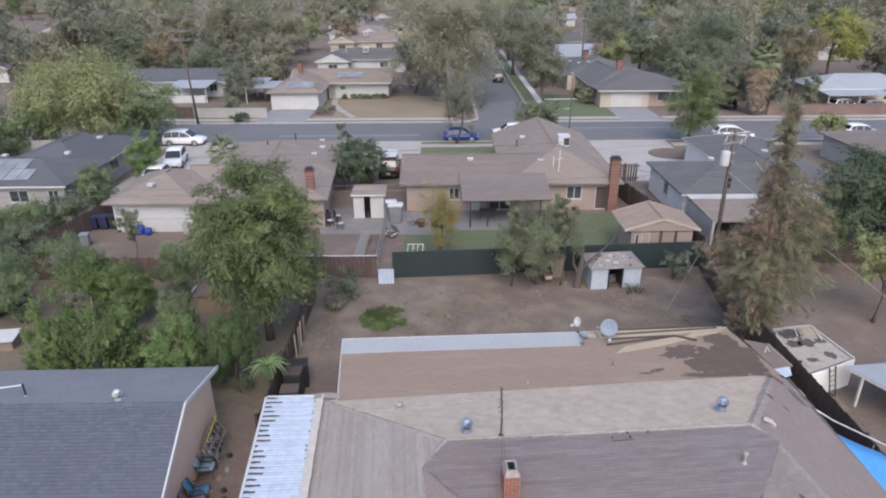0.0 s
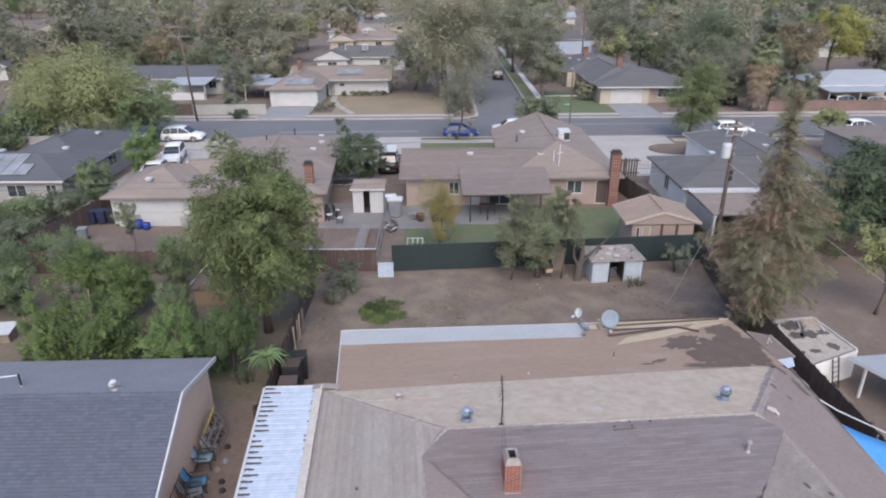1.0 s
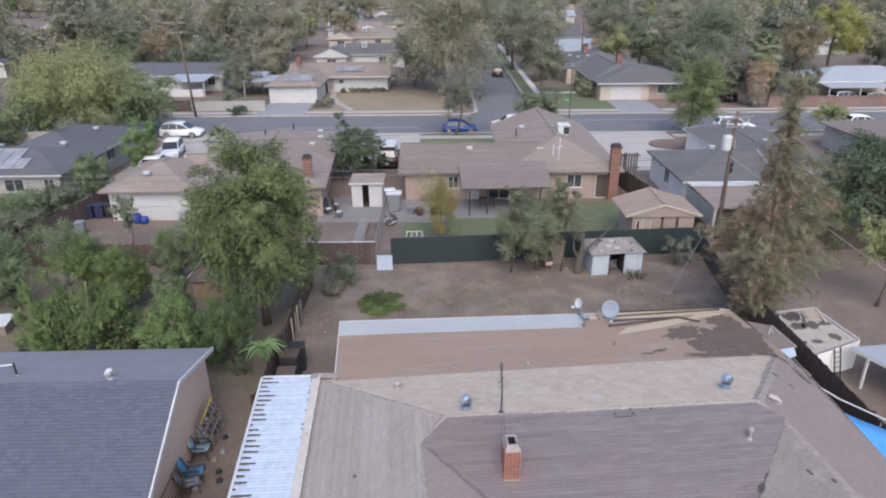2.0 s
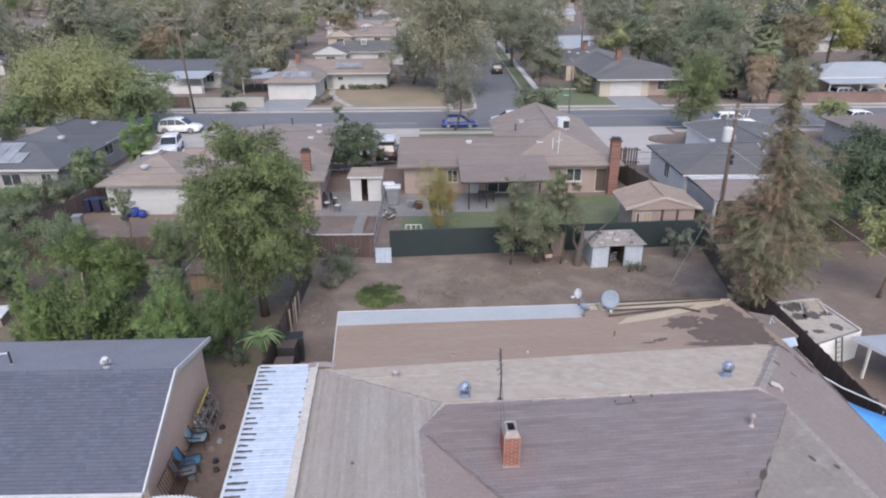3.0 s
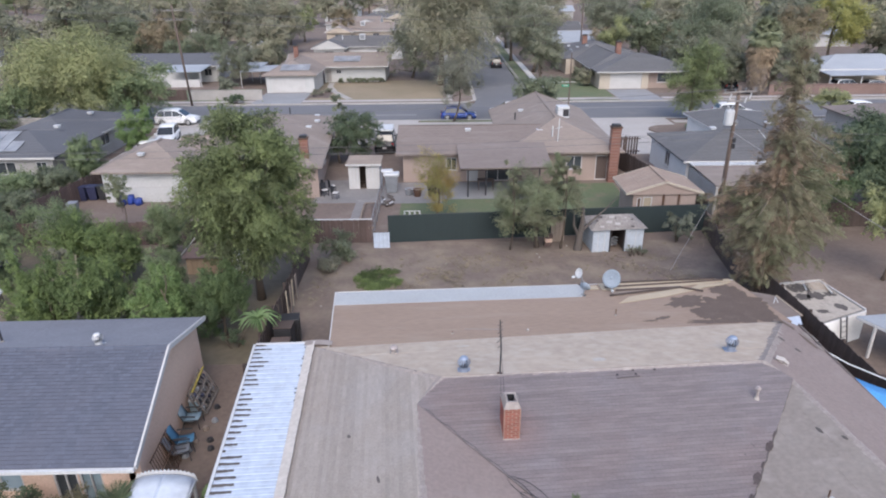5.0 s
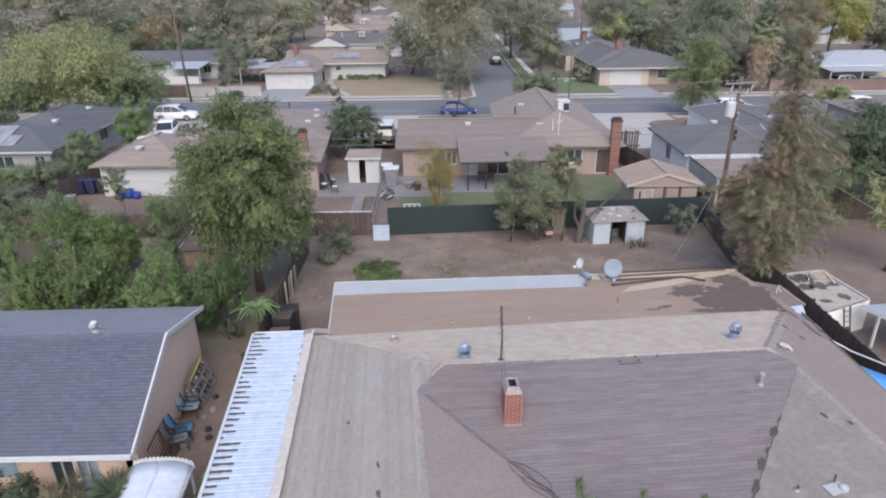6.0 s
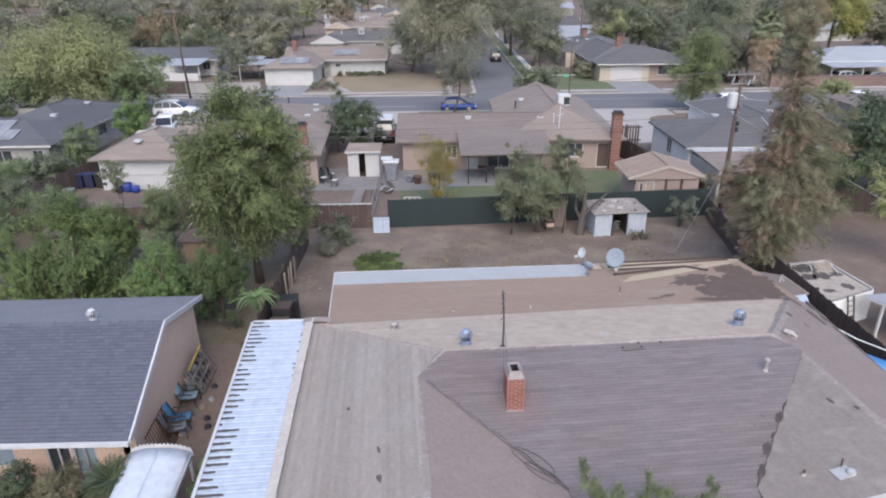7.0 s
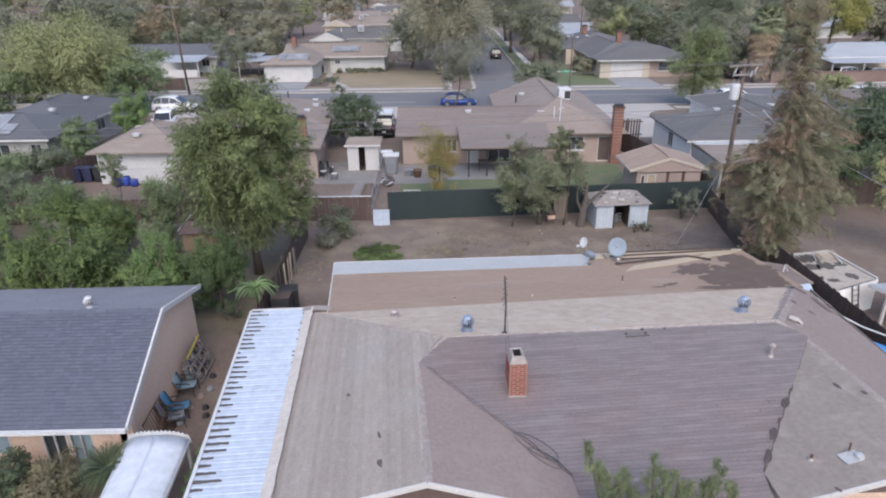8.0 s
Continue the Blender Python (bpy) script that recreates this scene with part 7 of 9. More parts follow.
part("trunk", Geo().tube([(0, 0, -0.05), (0, 0, 2.6)], [0.14, 0.04], 8), BARK, fc)
rng = np.random.default_rng(95)
for dx, dy, top in ((-1.85, 0.7, 5.0), (-1.55, 0.6, 4.55), (-1.2, 0.5, 4.3), (-0.95, 0.7, 4.25), (-0.45, 0.7, 4.6), (-0.25, 0.5, 4.45), (0.1, 0.6, 4.25), (0.4, 0.5, 4.0), (0.75, 0.6, 4.2), (1.0, 0.7, 4.4), (1.25, 0.5, 4.1), (-1.6, 0.0, 3.7), (-0.7, 0.0, 3.8), (0.2, -0.1, 3.7), (1.0, -0.1, 3.7), (0.0, -0.8, 3.3)):
    b = part("bough", Geo().tube([(dx * 0.15, dy * 0.15, 1.4), (dx * 0.7, dy * 0.7, 2.6), (dx, dy, top)], [0.06, 0.04, 0.01], 6), BARK, fc)
    ts = np.linspace(0.15, 1.0, 15)
    cs = [(dx * (0.35 + 0.65 * t) + rng.normal() * 0.06, dy * (0.35 + 0.65 * t) + rng.normal() * 0.06, 1.5 + (top - 1.5) * t) for t in ts]
    rs = [0.34 * (1.06 - t) + 0.07 for t in ts]
    tips = [(q[0] + math.cos(k * 2.4) * r * 0.9, q[1] + math.sin(k * 2.4) * r * 0.9, q[2] + 0.12) for q, r in zip(cs, rs) for k in range(6)]
    dirs = [(math.cos(k * 2.4) * 0.45, math.sin(k * 2.4) * 0.45, 1.0) for q in cs for k in range(6)]
    shared("needles", spray_mesh("needles", rng, tips, dirs, 0.34, 0.085, 60, 0.072, LEAF_JUNIPER, 0.2, 0.6, 0.3), b)


def palm(name, label, x, y, h, n, length, skirt, seed, trunk_r=0.25):
    """A palm: trunk, a head of split fans on stalks, and a hanging skirt of dead fans that narrows downwards."""
    rng = np.random.default_rng(seed)
    ob = thing(name, label, "palm", at=(x, y, 0))
    part("trunk", Geo().tube([(0, 0, -0.05), (0.1, 0, h * 0.5), (0, 0.05, h)], [trunk_r * 1.3, trunk_r, trunk_r * 0.8], 10), GREY_BARK, ob)

    def fan(base, d, L, drop):
        """One fan leaf: a stalk and thin blades that spread from its end and hang at their tips."""
        g = Geo()
        side = d.cross(Vector((0, 0, 1))).normalized()
        hub = base + d * L * 0.45
        for i in range(-7, 8):
            f = i / 7 * 1.35
            ray = d * math.cos(f) + side * math.sin(f)
            mid = hub + ray * L * 0.36 + Vector((0, 0, 0.03 * L - 0.10 * drop * L))
            tip = hub + ray * L * 0.6 - Vector((0, 0, (0.20 + 0.12 * abs(f)) * drop * L))
            w = ray.cross(Vector((0, 0, 1))).normalized() * 0.045 * L
            g.add([hub, mid - w, tip, mid + w], [(0, 1, 2, 3)])
        g.tube([tuple(base), tuple(hub)], 0.025, 4)
        return g

    for k in range(n):
        a, e = k * 2.399 + rng.uniform(-0.3, 0.3), -0.75 + 2.1 * (k + 0.5) / n
        d = Vector((math.cos(a) * math.cos(e), math.sin(a) * math.cos(e), math.sin(e)))
        part("frond", fan(Vector((0, 0, h + 0.25 * math.sin(e))), d, length * rng.uniform(0.8, 1.1), 1.0), LEAF_PALM, ob)
    if skirt:
        for k in range(int(26 * skirt)):
            t = (k + rng.uniform(0, 1)) / (26 * skirt)
            a = k * 2.399
            z = h - 0.2 - (skirt - length * 0.7) * t
            d = Vector((math.cos(a) * (0.85 - 0.62 * t), math.sin(a) * (0.85 - 0.62 * t), -1)).normalized()
            part("dead_frond", fan(Vector((trunk_r * math.cos(a), trunk_r * math.sin(a), z)), d, length * rng.uniform(0.7, 1.0) * (1.0 - 0.25 * t), 0.35), LEAF_DRY if t < 0.4 or k % 3 == 0 else LEAF_DRY_GREY, ob, "" if k else "dry hanging fan")
    return ob


palm("palm", "fan palm with a thick skirt of dead fronds", 42.3, 87.2, 7.9, 52, 2.5, 7.2, 100, 0.55)
palm("palm", "small feathery palm behind the white garage", -21.2, 60.0, 2.4, 26, 1.9, 0.0, 101, 0.15)

# banana plant over the alley fence
bn = thing("banana_plant", "banana plant with broad arching leaves at the fence", "plant", at=(-8.05, 24.3, 0.35))
part("stem", Geo().tube([(0, 0, 0), (0.03, 0, 1.5)], [0.09, 0.06], 8), LEAF_BANANA, bn)
for k in range(30):
    a, L, e = k * 2.4, random.uniform(0.7, 1.15), random.uniform(0.2, 1.25)
    d, s = Vector((math.cos(a), math.sin(a), 0)), Vector((-math.sin(a), math.cos(a), 0))
    g = Geo()
    for i in range(9):
        t = i / 8
        c = Vector((0, 0, 1.45)) + d * L * t + Vector((0, 0, L * (e * t - 1.15 * e * t * t)))
        w = 0.05 * math.sin(math.pi * min(1, 0.12 + 0.88 * t)) + 0.01
        g.v += [tuple(c - s * w + Vector((0, 0, 0.05))), tuple(c), tuple(c + s * w + Vector((0, 0, 0.05)))]
    g.f = [(3 * i + j, 3 * i + j + 1, 3 * i + j + 4, 3 * i + j + 3) for i in range(8) for j in (0, 1)]
    part("leaf", g, LEAF_BANANA, bn)
shrub("bush", "low dark bush beside the alley", -9.5, 25.0, 0.6, 0.9, LEAF_DARK, 110, 900, 0.1, 14)

# weeds in the yard
wd = shrub("weed_patch", "matted patch of green weeds on bare dirt", -3.45, 31.6, 1.45, 0.3, LEAF_CITRUS, 111, 15000, 0.08, 80)
rng = np.random.default_rng(112)
cs = [(x, y, 0.05) for x, y in zip(rng.uniform(-7.2, 14, 110), rng.uniform(27, 36.4, 110))]
tagged(new("weed_tufts", leaf_mesh("weed_tufts", rng, cs, rng.uniform(0.06, 0.24, 110), 26, 0.08, LEAF_DRYTREE, 0.3, 0.25)), "scattered dry weed tufts on the dirt", "weeds", kind="stuff")

# across the street and beyond
tree("tree", "broad yellow-green tree at the street corner", -39.6, 71.0, 7.9, 0.9, 11.1, LEAF_LIME, 120, 42000, 0.21, 190, trunk_r=0.35, squash=0.75, tuft=0.85, domed=True)
tree("tree", "darker green tree beside the corner tree", -33.6, 71.5, 4.3, 0.7, 7.2, LEAF_TREE, 119, 12000, 0.22, 80, trunk_r=0.2, squash=0.7)
tree("tree", "green tree low at the street corner", -44.5, 66.5, 4.5, 0.5, 6.4, LEAF_TREE, 118, 9000, 0.24, 60, trunk_r=0.2, squash=0.7)
tree("tree", "green tree beside the grey roof", -47, 62, 3.6, 0.6, 6.0, LEAF_DARK, 121, 6000, 0.26, 45)
tree("tree", "round green tree shading the street", 28.2, 72.4, 3.45, 0.4, 9.3, LEAF_STREET, 122, 30000, 0.15, 150, trunk_r=0.2, domed=True)
tree("tree", "large dark tree at the mouth of the side street", -0.1, 98.5, 9.6, 0.3, 16.6, LEAF_HAZE, 123, 44000, 0.26, 170, trunk_r=0.4, rise=-0.5)
for i, (x, y, r, z1) in enumerate(((40.6, 90.6, 2.4, 5.0), (46.5, 91.5, 2.2, 4.2), (37.6, 91.0, 3.2, 8.2), (39.6, 98.0, 3.2, 6.8), (47.0, 96.5, 3.4, 6.4), (44.8, 104.0, 4.4, 8.6), (56.0, 105.0, 3.6, 7.0), (36.5, 101.5, 3.0, 6.5))):
    tree("tree", "dark thicket tree behind the garden wall", x, y, r, 0.3, z1, LEAF_HAZE_DARK, 320 + i, 6000, 0.24, 55, trunk_r=0.16, group="thicket trees")
tree("tree", "low spreading bough tree beside the dry lawn", -4.6, 106.0, 4.6, 0.5, 9.0, LEAF_HAZE_DARK, 330, 9000, 0.25, 60, trunk_r=0.2)
tree("tree", "round dark tree on the corner lawn", 15.2, 98.5, 3.9, 1.6, 8.2, LEAF_HAZE_DARK, 124, 7225, 0.26, 60, trunk_r=0.2)
tree("tree", "dark tree along the side street", 13.4, 126, 7.2, 2.2, 12.8, LEAF_HAZE_DARK, 125, 15000, 0.30, 80, trunk_r=0.3)
tree("tree", "dark tree overhanging the side street", 0.4, 116, 7.0, 2.2, 14.0, LEAF_HAZE_DARK, 141, 13000, 0.30, 80, trunk_r=0.3)
tree("tree", "dark tree farther up the side street", 1.6, 138, 7.6, 3.2, 13.5, LEAF_HAZE, 142, 12000, 0.34, 70, trunk_r=0.3)
tree("tree", "dark tree on the east side of the side street", 15.6, 111, 4.8, 1.2, 10.2, LEAF_HAZE_DARK, 143, 9000, 0.28, 60, trunk_r=0.25)
tree("tree", "dark tree high on the side street", 14.6, 148, 8.0, 3.2, 14.0, LEAF_HAZE, 144, 11000, 0.36, 70, trunk_r=0.3)
tree("tree", "tall dark tree behind the corner house", 45.0, 112, 7.2, 1.0, 12.4, LEAF_DULL, 126, 18000, 0.28, 90, trunk_r=0.3)
tree("tree", "dry brown-leaved tree behind the palm", 52.6, 98, 3.9, 4.4, 11.0, LEAF_DRYTREE, 127, 11000, 0.22, 60, trunk_r=0.25)
tree("tree", "tall golden-leaved tree in the east", 68.6, 117, 5.4, 2.6, 12.4, LEAF_YELLOW, 128, 15000, 0.28, 80, trunk_r=0.3)
tree("tree", "dark tree at the east edge", 73.5, 106, 4.2, 0.8, 9.4, LEAF_HAZE_DARK, 129, 5419, 0.32, 45, trunk_r=0.25)
tree("cypress", "narrow dark cypress before the pale roof", 51.2, 91.0, 1.5, 0.4, 5.4, LEAF_HAZE_DARK, 130, 3600, 0.28, 36, trunk_r=0.15)
tree("tree", "russet tree behind the low white house", -50, 119, 4.6, 1.5, 9.6, LEAF_DRYTREE, 131, 5870, 0.34, 50, trunk_r=0.25)
tree("tree", "tall dull tree behind the street pole", -41.5, 129, 6.8, 2.0, 15.8, LEAF_HAZE, 132, 9032, 0.39, 80, trunk_r=0.35)
tree("tree", "round green tree behind the white house", -29.4, 114, 4.0, 1.0, 9.0, LEAF_HAZE, 133, 6774, 0.34, 55, trunk_r=0.25)
tree("tree", "green tree beside the carport", -30.6, 99.8, 3.6, 0.5, 6.0, LEAF_HAZE_DARK, 134, 10000, 0.2, 60)
tree("tree", "yellow-tinged tree among the eastern roofs", 31.0, 120, 3.6, 1.0, 8.4, LEAF_LIME, 135, 4516, 0.30, 42)
shrub("bush", "round bush in front of the low wall", -27.0, 84.9, 1.5, 1.1, LEAF_DARK, 136, 1800, 0.2)
shrub("bush", "olive bush behind the wall", -29.8, 90.0, 1.9, 2.6, LEAF_OLIVE, 137, 2200, 0.22)
shrub("bush", "shrub at the corner house wall", 21.2, 96.0, 1.5, 2.4, LEAF_HAZE, 138, 2200, 0.22)
shrub("bush", "shrub under the corner house window", 21.0, 100.5, 1.5, 2.2, LEAF_HAZE_DARK, 139, 2200, 0.22)
for x, y in ((-17.6, 91.6), (-16.6, 90.2), (-17.4, 89.0), (-16.0, 92.4)):
    shrub("bush", "dry low bush in the bed by the garage", x, y, 0.6, 0.7, LEAF_GREYTREE, int(400 - 3 * y - x), 900, 0.12, 14)
for x in (-15.2, -14.0, -12.8, -11.6, -10.4, -9.4):
    shrub("bush", "low bush along the white house", x, 101.2, 0.8, 0.8, LEAF_DULL, int(140 - x), 700, 0.18, 12)
tree("tree", "small pale green tree at the east kerb", 42.8, 70.5, 2.0, 1.0, 3.6, LEAF_LIME, 150, 3000, 0.24, 36)

# tall trees behind the next row of houses
for i, (x, y, r, z1, m) in enumerate(((-34, 141, 6.0, 14.5, LEAF_HAZE), (-44, 146, 7.0, 16.0, LEAF_HAZE_DARK), (-54, 139, 6.0, 13.0, LEAF_HAZE), (-63, 128, 5.5, 11.5, LEAF_HAZE_DARK), (-72, 133, 6.0, 12.5, LEAF_HAZE), (-57, 122, 4.2, 8.8, LEAF_DULL), (24.5, 156, 6.0, 12.0, LEAF_HAZE), (36, 146, 6.0, 11.0, LEAF_HAZE_DARK), (48, 136, 6.0, 11.5, LEAF_HAZE), (37.5, 126, 4.4, 9.0, LEAF_DULL))):
    tree("tree", "tall dull green tree behind the second row of houses", x, y, r, 1.2, z1, m, 300 + i, 9000, 0.34, 80, trunk_r=0.3, group="back row trees", rise=-0.35)

# low trees and bushes behind the low white house and the corner house
rng = np.random.default_rng(360)
for i, (x, y) in enumerate(((-74, 118), (-68, 112), (-62, 116), (-46, 115), (-42, 119), (-38, 116), (-36, 124), (-30, 118), (-33, 128), (-47, 126), (-55, 130), (40, 104), (42, 119), (33, 133), (43, 128), (60, 122), (68, 128), (78, 118), (54, 128))):
    tree("tree", "low haze-paled tree in a back garden across the street", x, y, rng.uniform(2.8, 4.2), 0.3, rng.uniform(4.5, 7.5), (LEAF_HAZE, LEAF_HAZE_DARK, LEAF_DULL, LEAF_DRYTREE)[(i * 7) % 11 % 4], 360 + i, 4500, 0.28, 50, trunk_r=0.14, group="back garden trees")

# the far town under its trees
protos = []
for i, (m, r, z1) in enumerate(((LEAF_HAZE, 4.8, 10.5), (LEAF_TREE, 4.2, 8.5), (LEAF_HAZE_DARK, 4.6, 12.0), (LEAF_OLIVE, 4.4, 9.0), (LEAF_LIME, 4.2, 8.8), (LEAF_DRYTREE, 3.8, 8.0))):
    protos.append(tree("tree", ("dull green town tree", "green town tree", "tall dark town tree", "grey-green town tree", "yellow-green town tree", "russet town tree")[i] + " among distant houses", -70 + i * 9, 156 + 3 * i, r, 1.4, z1, m, 160 + i, 2100, 0.52, 60, trunk_r=0.25, group="town trees", limbs=2))
rng = np.random.default_rng(170)
count = 0
while count < 195:
    y = 112 + 250 * rng.uniform() ** 1.35
    x = rng.uniform(-0.86, 0.86) * (y + 12)
    if SIDE_W - 4.5 < x < SIDE_E + 4.5:
        continue
    if any(abs(x - f[0]) < f[2] / 2 + 3.4 and -13 < y - f[1] < f[3] / 2 + 3.5 for f in FAR) or (y < 131 and (-56 < x < -5 or 15 < x < 38)) or (y < 262 and -30 < x < -5.5) or (y < 122 and 38 < x < 76):
        continue
    k = rng.choice(6, p=(0.36, 0.2, 0.26, 0.10, 0.06, 0.02))
    s = rng.uniform(0.75, 1.3) * (1.0 if y < 200 else 1.15)
    o = copy_thing(protos[k], pose(x, y, 0, 0, 0, rng.uniform(0, 360)))
    o.scale = (s * rng.uniform(0.85, 1.15), s * rng.uniform(0.85, 1.15), s * rng.uniform(0.85, 1.2))
    count += 1
g = Geo()
for k in range(150):
    y = 260 + 700 * rng.uniform()
    x = rng.uniform(-0.85, 0.85) * y
    w, d = rng.uniform(11, 18), rng.uniform(8, 12)
    if SIDE_W - 9 < x < SIDE_E + 9:
        continue
    g.slab([(x - w / 2, y - d / 2, 2.6), (x + w / 2, y - d / 2, 2.6), (x + w / 2, y, 4.4), (x - w / 2, y, 4.4)], 0.2)
    g.slab([(x + w / 2, y + d / 2, 2.6), (x - w / 2, y + d / 2, 2.6), (x - w / 2, y, 4.4), (x + w / 2, y, 4.4)], 0.2)
    g.span((x - w / 2 + 0.5, y - d / 2 + 0.5, 0), (x + w / 2 - 0.5, y + d / 2 - 0.5, 2.5))
whole("far_roofs", g, ROOF_TAN, "tan roofs of the far town between trees", "houses", kind="stuff")
yy = 300 + 380 * rng.uniform(size=900)
xx = rng.uniform(-0.85, 0.85, 900) * yy
clear = (xx < SIDE_W - 6) | (xx > SIDE_E + 6)
near_belt = np.stack([xx, yy, rng.uniform(3.0, 8.0, 900)], 1)[clear]
far_belt = np.stack([rng.uniform(-900, 900, 900), rng.uniform(620, 1300, 900), rng.uniform(3, 8, 900)], 1)
tagged(new("town_woods", leaf_mesh("town_woods", rng, near_belt, rng.uniform(3.2, 5.5, len(near_belt)), 45, 1.7, LEAF_HAZE)), "dense belt of town trees before the horizon", "trees", kind="stuff")
tagged(new("far_woods", leaf_mesh("far_woods", rng, far_belt, rng.uniform(5, 9, 900), 36, 3.2, LEAF_HAZE)), "hazy belt of trees at the edge of the plain", "trees", kind="stuff")


# ---- fences ----
def board_fence(label, a, b, h, mat, board=0.15, gap=0.008, rails=True, uneven=0.05, thick=0.02, group="", loose=1.0):
    """Upright boards on rails and posts from a to b, each board a piece of its own."""
    a, b = Vector((*a, 0)), Vector((*b, 0))
    L = (b - a).length
    turn = math.degrees(math.atan2(b.y - a.y, b.x - a.x))
    ob = thing("fence", label, "fence", group, at=tuple(a), turn=turn)
    me = mesh_of("board", Geo().box((0, 0, 0.5), (board - gap, thick, 1.0)), mat)
    n = int(L / board)
    for i in range(n):
        m = pose((i + 0.5) * board, 0, 0.02, random.uniform(-1.2, 1.2) * loose, random.uniform(-0.8, 0.8) * loose, 0)
        o = shared("board", me, ob)
        o.matrix_basis = m @ Matrix.Diagonal((1, 1, h * random.uniform(1 - uneven, 1), 1))
    for i in range(int(L / 2.4) + 1):
        part("post", Geo().span((min(i * 2.4, L) - 0.05, 0.02, 0), (min(i * 2.4, L) + 0.05, 0.12, h * 1.02)), mat, ob)
    if rails:
        for z in (0.3, h * 0.86):
            part("rail", Geo().span((0, 0.015, z - 0.045), (L, 0.06, z + 0.045)), mat, ob)
    return ob


board_fence("dark brown board fence between yard and east neighbour", (15.50, 28.6), (15.62, 11.5), 2.2, WOOD_DARK, 0.16, gap=0.003, uneven=0.025, loose=0.15)
board_fence("dark brown board fence from the cedar to the screen fence", (16.75, 38.2), (15.55, 28.75), 1.4, WOOD_DARK, 0.17, gap=0.004, uneven=0.04, loose=0.4)
board_fence("red-brown board fence along the back of the garden", (-30.0, 37.0), (-4.3, 37.0), 1.55, WOOD_AND_GABLE_SHADE, 0.16)
board_fence("old dark board fence beside the alley", (-7.75, 21.2), (-7.85, 34.6), 1.5, WOOD_DARK, 0.17, uneven=0.15)
board_fence("dark fence beside the tan house", (14.75, 55.0), (17.35, 39.3), 1.75, WOOD_DARK, 0.2)
board_fence("dark gappy gate fence at the pale driveway", (14.4, 57.4), (18.2, 57.4), 1.7, WOOD_DARK, 0.24, 0.09)
board_fence("brown fence behind the street pole", (-46, 87.3), (-34.2, 87.4), 1.5, WOOD_AND_GABLE_SHADE, 0.24)
board_fence("brown fence beside the white garage and bins", (-28.2, 36.9), (-26.6, 50.0), 1.6, WOOD_AND_GABLE_SHADE, 0.2)
board_fence("dark brown fence along the east lot", (18.0, 38.6), (32, 39.0), 1.7, WOOD_DARK, 0.2)
# pale planks leaning on the alley fence
pk = thing("planks", "pale planks leaning on the alley fence", "planks", at=(-7.6, 27.6, 0))
for k in range(4):
    part("plank", Geo().box((0.05 * (k % 2), k * 0.62, 0.72), (0.04, 0.28 if k % 2 else 0.16, 1.45), 0, random.uniform(-6, 6)), PLYWOOD if k % 2 == 0 else WOOD_GREY, pk)

sc = thing("screen_fence", "chain fence hung with dark green screen cloth", "fence", at=(-3.35, 36.95, 0), turn=math.degrees(math.atan2(1.5, 20.3)))
L = 20.4
for i in range(9):
    x = i * L / 8
    part("post", Geo().tube([(x, 0.06, 0), (x, 0.06, 1.80)], 0.03, 8), DARK_METAL, sc)
part("top_rail", Geo().tube([(0, 0.04, 1.80), (L, 0.04, 1.80)], 0.022, 7), DARK_METAL, sc)
g = Geo()
for k in range(97):
    for j in range(5):
        x, z = k / 96 * L, 0.04 + 1.78 * j / 4
        g.v.append((x, -0.02 + 0.03 * noise.noise((x * 1.6, z * 0.8, 4)), z - 0.025 * abs(math.sin(math.pi * k / 12)) * (j == 4)))
g.f = [(k * 5 + j, (k + 1) * 5 + j, (k + 1) * 5 + j + 1, k * 5 + j + 1) for k in range(96) for j in range(4)]
cloth = part("screen_cloth", g, GREEN_SCREEN, sc)
sol = cloth.modifiers.new("thickness", "SOLIDIFY")
sol.thickness = 0.006
lf = thing("wire_fence", "low wire fence with pale leaning posts", "fence", at=(-4.45, 37.3, 0), turn=90)
for i in range(6):
    part("post", Geo().tube([(i * 1.75, 0, 0), (i * 1.75 + 0.03, 0.04 * (i % 2), 1.4)], 0.025, 7), GREY_PLASTIC, lf)
for z in (0.2, 0.55, 0.9, 1.25):
    part("wire", Geo().tube([(0, 0, z), (8.75, 0, z)], 0.008, 4), GREY_PLASTIC, lf)
part("top_pipe", Geo().tube([(0, 0, 1.42), (4.4, 0.03, 1.40), (8.75, 0.0, 1.44)], 0.022, 7), GREY_PLASTIC, lf, "long grey top pipe")
fp = thing("fence_pipe", "long pale pipe lying along the board fence top", "pipe")
part("tube", Geo().tube([(-9.6, 36.93, 1.63), (-7.0, 36.93, 1.60), (-4.35, 36.95, 1.60)], 0.035, 7), WHITE_METAL, fp)
wp = thing("metal_panel", "white corrugated metal panel leaning on the fence", "panel", at=(-4.22, 36.1, 0.01), turn=1)
for k in range(4):
    g = Geo()
    for i, (dx, dy) in enumerate(((0, 0), (0.09, 0), (0.12, -0.03), (0.17, -0.03), (0.20, 0), (0.245, 0))):
        g.v += [(k * 0.245 + dx, dy, 0), (k * 0.245 + dx, dy + 0.14, 0.97)]
    g.f = [(2 * i, 2 * i + 2, 2 * i + 3, 2 * i + 1) for i in range(5)]
    o = part("sheet", g, METAL_SHEET, wp)
    sol = o.modifiers.new("thickness", "SOLIDIFY")
    sol.thickness = 0.006
lw_ = thing("low_wall", "low grey block wall beside the pavement", "wall", at=(0, 0, 0))
for i in range(13):
    x = -34.0 + i * 0.76
    part("block", Geo().span((x, 87.3, 0), (x + 0.75, 87.5, 1.25 + 0.01 * (i % 2))), GREY_STUCCO, lw_)
